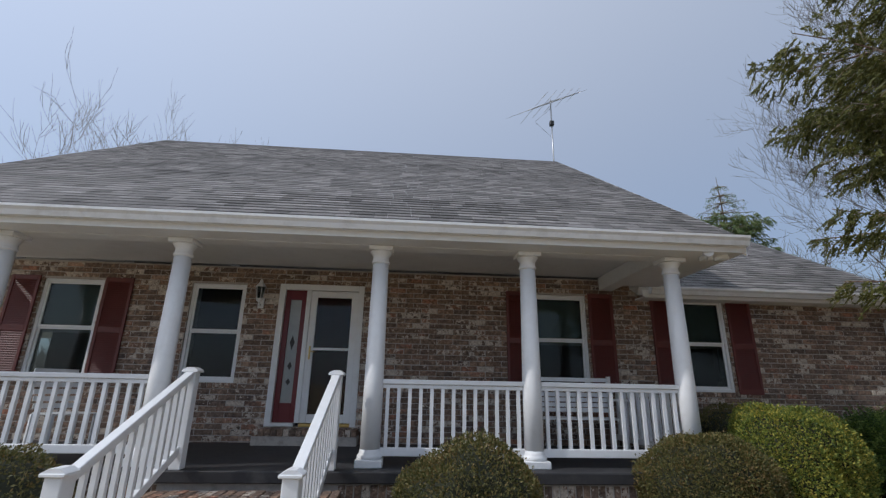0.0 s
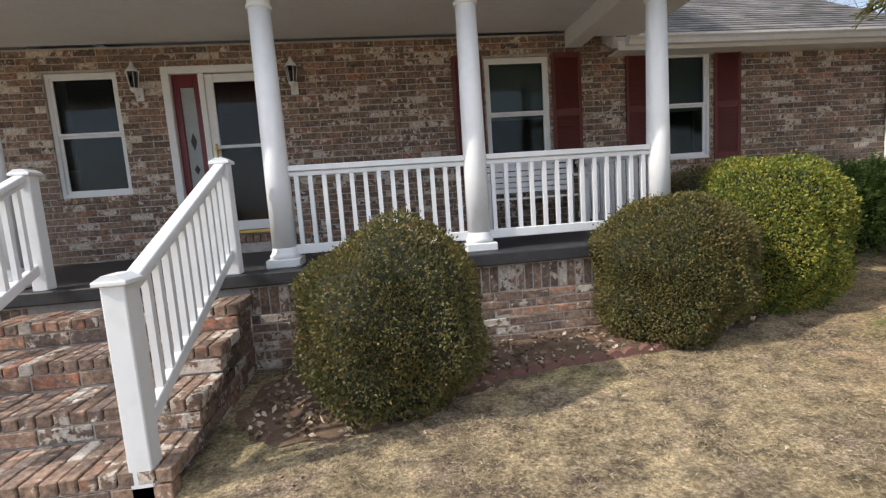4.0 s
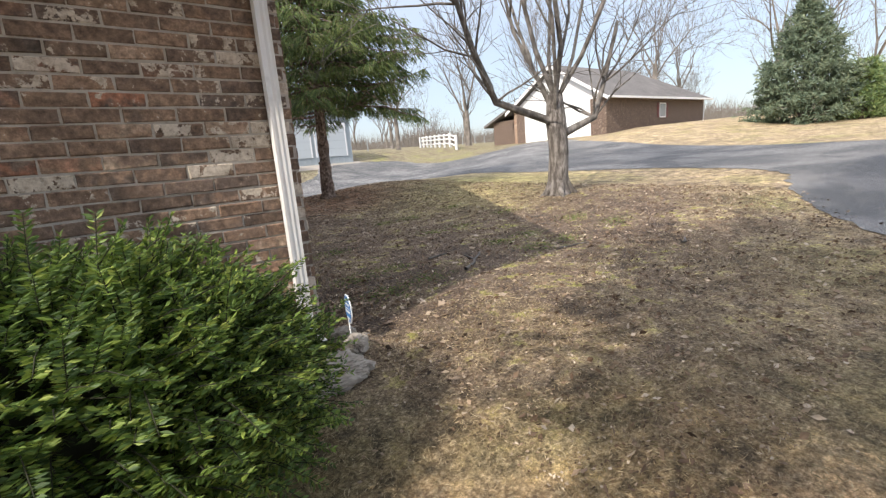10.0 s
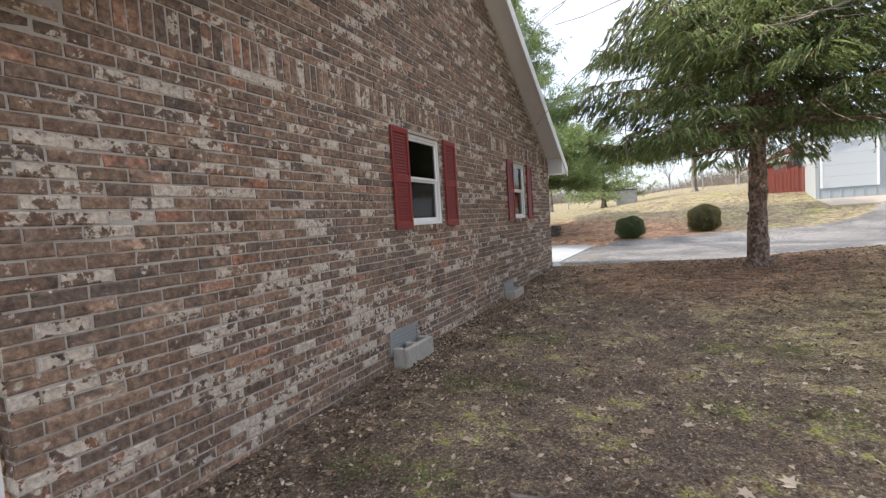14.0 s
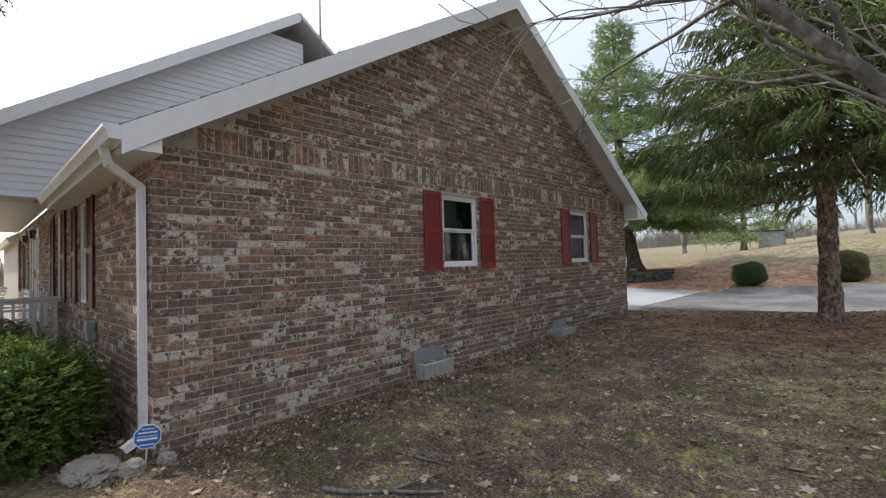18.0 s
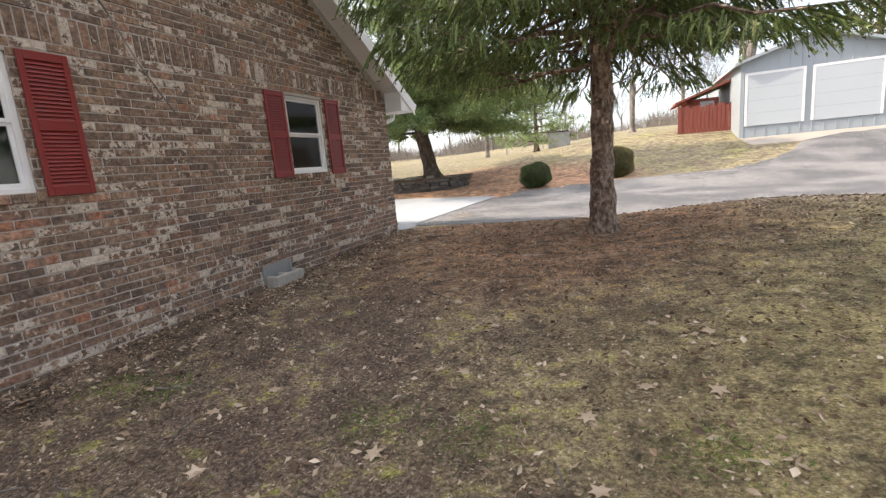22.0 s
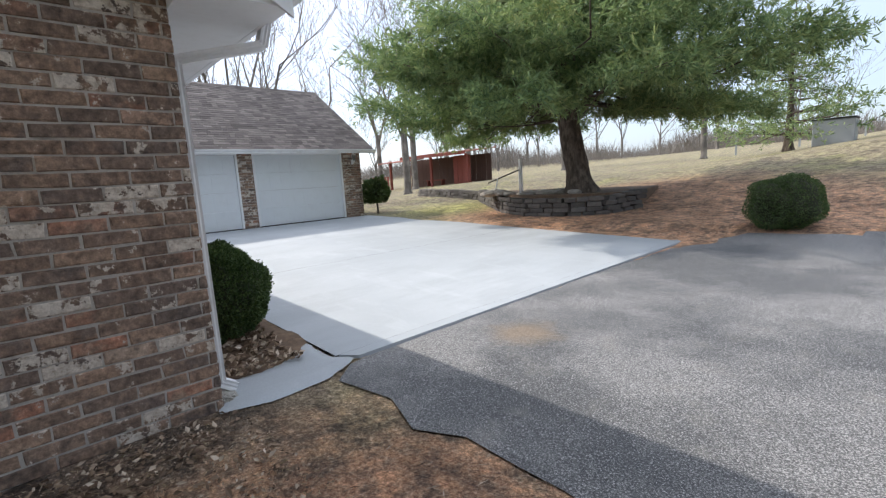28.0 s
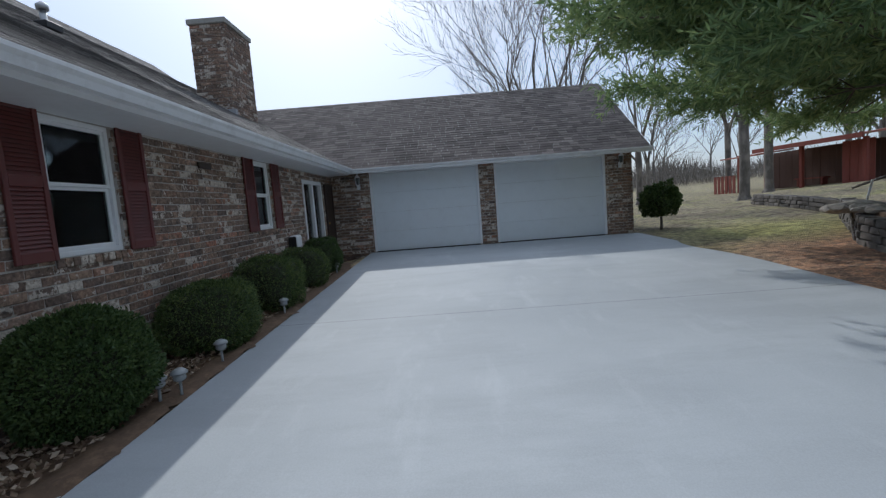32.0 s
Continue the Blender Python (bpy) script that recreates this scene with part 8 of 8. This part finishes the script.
def scatter(name, n, xy, length, width, material, label, category, lift=0.004, flat=0.25, seed=1, z_of=None):
    g = np.random.default_rng(seed)
    x, y = xy(g, n)
    z = (z_of or lawn_z)(x, y) + lift
    a = g.uniform(0, 2 * np.pi, len(x))
    d = np.stack([np.cos(a), np.sin(a), np.abs(g.normal(size=len(x))) * flat], 1)
    v, q = leaf_quads(np.stack([x, y, z], 1), d, length, width, g)
    v[:, 2] = np.maximum(v[:, 2], np.repeat(z, 4) - 0.002)
    return tagged(hang(name, quads_mesh(name, v, q), material), label, category, "", "stuff")


def in_yard(g, n):
    x, y = g.uniform(8.55, 16.5, n), g.uniform(4.0, 17.3, n)
    return x, y


def in_front(g, n):
    x, y = g.uniform(-1.0, 13.0, n), g.uniform(-1.0, 6.5, n)
    k = ~inside(FBED, x, y) & ~((x < -0.3) & (y > 2.8)) & ~inside(DRIVE, x, y)
    return x[k], y[k]


def in_near(g, n):
    x, y = g.uniform(1.0, 10.0, n), g.uniform(1.2, 6.4, n)
    k = ~inside(FBED, x, y) & (g.random(n) < 0.25 + 0.75 * (np.sin(x * 3.1 + 2 * np.sin(y * 2.3)) * np.sin(y * 2.7 + x) > -0.2))
    return x[k], y[k]


def in_bed(g, n):
    x, y = g.uniform(-0.2, 8.2, n), g.uniform(2.75, 6.6, n)
    k = inside(FBED, x, y)
    return x[k], y[k]


def by_wall(g, n):
    return 8.5 + np.abs(g.normal(size=n)) * 0.45, g.uniform(6.6, 17.2, n)


scatter("dry_grass", 100000, in_near, 0.034, 0.0034, M["blade"], "short dry winter grass beside the shrubs", "grass", flat=0.55, seed=41)
scatter("dry_grass", 80000, in_front, 0.036, 0.0036, M["blade"], "short dry winter grass on the front lawn", "grass", flat=0.55, seed=1)
scatter("dry_grass", 24000, in_yard, 0.032, 0.0036, M["blade"], "thin dry grass in the side yard", "grass", flat=0.45, seed=2)
scatter("fallen_leaves", 60000, in_yard, 0.022, 0.012, M["leaf_litter"], "small bits of leaf and bark over the side yard", "litter", 0.004, 0.3, 33)
scatter("fallen_leaves", 4200, in_front, 0.028, 0.016, M["leaf_litter"], "small bits of leaf over the front lawn", "litter", 0.006, 0.3, 34)
scatter("fallen_leaves", 8500, in_yard, 0.052, 0.03, M["leaf_litter"], "dry brown leaves over the side yard", "leaves", 0.008, 0.3, 3)
scatter("fallen_leaves", 2600, by_wall, 0.045, 0.026, M["leaf_litter"], "dry leaves drifted along the gable wall", "leaves", 0.008, 0.35, 4)
scatter("fallen_leaves", 12000, in_bed, 0.055, 0.034, M["leaf_litter"], "dead leaves in the front bed", "leaves", 0.03, 0.35, 5)
scatter("fallen_leaves", 4200, lambda g, n: (g.uniform(0.3, 8.1, n), g.uniform(17.25, 17.92, n)), 0.06, 0.035, M["leaf_litter"], "dry leaves and bark in the back bed", "leaves", 0.055, 0.4, 6, lambda x, y: pad_z(x, y))
scatter("pine_straw", 14000, lambda g, n: (12.2 + g.normal(size=n) * 1.6, 15.4 + g.normal(size=n) * 1.2), 0.07, 0.004, M["leaf_litter"], "rusty needle litter under the spruce", "litter", 0.006, 0.15, 7)
scatter("green_grass", 9000, lambda g, n: (g.choice([5.3, 5.55, 5.0, 5.75, 4.75], n) + g.normal(size=n) * 0.2, g.choice([2.9, 3.15, 2.7, 3.45], n) + g.normal(size=n) * 0.16), 0.032, 0.005, M["green_blade"], "patch of fresh green grass on the lawn", "grass", 0.004, 0.8, 8)
scatter("green_grass", 6500, lambda g, n: (g.choice([9.9, 12.2, 13.3, 9.4, 11.6], n) + g.normal(size=n) * 0.14, g.choice([7.2, 9.4, 10.9, 7.9], n) + g.normal(size=n) * 0.12), 0.03, 0.006, M["green_blade"], "low moss and weeds in the side yard", "moss", 0.003, 0.5, 9)
# fallen branches
r = random.Random(6)
for x, y, a, ln, rad in ((10.3, 7.05, 38, 0.85, 0.02), (10.4, 7.86, 8, 0.32, 0.014), (9.75, 15.9, 2, 1.1, 0.022), (12.6, 5.9, 20, 0.7, 0.016), (11.6, 6.9, -10, 0.5, 0.012), (9.8, 10.9, 15, 0.6, 0.01), (11.0, 13.0, -30, 0.4, 0.01), (6.7, 2.9, -15, 0.8, 0.012), (10.2, 12.2, 50, 0.35, 0.009), (13.1, 8.6, -40, 0.5, 0.012)):
    b = tagged(empty("fallen_branch", pose(x, y, float(lawn_z(x, y)) + rad * 0.8, 0, 0, a)), "weathered grey fallen branch on the ground", "branch", "fallen branches")
    w = Wood()
    n = 7
    w.limb([(ln * k / (n - 1), r.uniform(-0.03, 0.03) * ln, r.uniform(-0.003, 0.008)) for k in range(n)], np.linspace(rad, rad * 0.5, n), 7)
    hang("stem", w.mesh("stem"), M["twig"], b)
    if rad > 0.013:
        w = Wood()
        w.limb([(ln * 0.55, 0, 0), (ln * 0.7, ln * 0.12, 0.005), (ln * 0.82, ln * 0.2, 0.0)], [rad * 0.6, rad * 0.45, rad * 0.25], 6)
        hang("side_twig", w.mesh("side_twig"), M["twig"], b)
# large dry leaves that catch the eye
bm = bmesh.new()
prism(bm, [(0, -0.09), (0.02, -0.03), (0.08, -0.04), (0.045, 0.01), (0.07, 0.06), (0.02, 0.05), (0, 0.1), (-0.025, 0.05), (-0.075, 0.055), (-0.045, 0.005), (-0.08, -0.045), (-0.02, -0.03)], "z", 0.0, 0.0015)
for v in bm.verts:
    v.co.xy *= 0.62
    v.co.z += 0.9 * (v.co.x ** 2) + 0.4 * v.co.y ** 2
proto = None
for k in range(130):
    x, y = (r.uniform(8.7, 13.5), r.uniform(6.2, 14.5)) if k < 105 else (r.uniform(9, 14), r.uniform(14.5, 17.0))
    m = pose(x, y, float(lawn_z(x, y)) + 0.008, r.uniform(-12, 12), r.uniform(-12, 12), r.uniform(0, 360))
    if proto is None:
        proto = tagged(part("oak_leaf", bm, M["leaf_litter"]), "curled tan dead leaf lying on the soil", "leaf", "large dead leaves")
        proto.matrix_basis = m
    else:
        copy_thing(proto, m)

# pale roots that surface in the front lawn
M["root"] = bark_material("bare_root", (0.16, 0.12, 0.09), (0.33, 0.26, 0.2), (0.5, 0.42, 0.35), 1.0, 14, 0.8)
rr = random.Random(12)
for pts in ([(8.0, 3.0), (8.26, 3.26), (8.46, 3.42), (8.54, 3.6), (8.58, 3.82), (8.5, 4.1), (8.36, 4.28), (8.15, 4.43), (7.88, 4.62)], [(7.15, 2.55), (7.4, 2.75), (7.7, 2.82), (8.0, 3.0)]):
    fine = [(a[0] + (b[0] - a[0]) * f + rr.gauss(0, 0.01), a[1] + (b[1] - a[1]) * f + rr.gauss(0, 0.01)) for a, b in zip(pts, pts[1:]) for f in (0, 0.25, 0.5, 0.75)]
    w = Wood()
    w.limb([(x, y, float(lawn_z(x, y)) - 0.004 + rr.gauss(0, 0.006)) for x, y in fine], [0.018 + rr.uniform(-0.005, 0.006) for _ in fine], 8)
    tagged(hang("surface_root", w.mesh("surface_root"), M["root"]), "weathered pale tree root lying bare in the lawn", "root", "surface roots")
# dead twigs in the side yard
r = random.Random(16)
for k in range(48):
    x, y, ln = r.uniform(8.8, 13.6), r.uniform(6.3, 15.0), r.uniform(0.12, 0.4)
    w = Wood()
    w.limb([(ln * i / 4, r.uniform(-0.05, 0.05) * ln, r.uniform(0, 0.008)) for i in range(5)], np.linspace(0.006, 0.003, 5), 5)
    ob = tagged(hang("twig", w.mesh("twig"), M["twig"]), "thin grey twig lying on the soil", "twig", "fallen twigs")
    ob.matrix_basis = pose(x, y, float(lawn_z(x, y)) + 0.008, 0, 0, r.uniform(0, 360))

# ---- bricks ----
lay_bricks(wall_east, face_east(XE), YS, YN, -0.378, lambda u: ridge_z(u) - 0.01, holes_g, lambda u, z: 6.9 < u < 10.2 and -0.05 < z < 1.75, soldier=(2.50,), seed=1)
lay_bricks(wall_south, face_south(YS), PX0, XE, -0.45, flat_top(2.69), holes_f, lambda u, z: 5.9 < u < 8.4 and -0.1 < z < 2.3, seed=2)
lay_bricks(wall_north, face_north(YN), XG, XE, -0.2188, flat_top(EAVE), holes_b, lambda u, z: 3.0 < u < 8.4 and 0.3 < z < 1.4, seed=3)
lay_bricks(wall_garage, face_east(XG), YN, GN, -0.14, flat_top(EAVE + 0.06), holes_c, lambda u, z: True, seed=4)
lay_bricks(skirt, face_south(4.30), PX0 + 0.26, 3.72, -0.906, flat_top(FLOOR - 0.115), [(-2.1, -0.4, -1, 0)], lambda u, z: u > -0.4 and z > -0.9, soldier=(-0.27,), seed=5)
lay_bricks(skirt, face_east(3.72), 4.30, YS, -0.906, flat_top(FLOOR - 0.115), [], lambda u, z: False, soldier=(-0.27,), seed=6)
lay_bricks(steps, face_east(-0.412), 2.66, 4.29, -1.0, lambda u: FLOOR - 0.25 - 0.18 * max(0, min(3, int((4.22 - u) / 0.4))), [], lambda u, z: False, seed=7)
part("mortar_bed", boxes((XE - 0.2, XE + 0.003, YS + 0.004, YS + 0.4, 2.3, 2.55)), M["mortar"], wall_east)
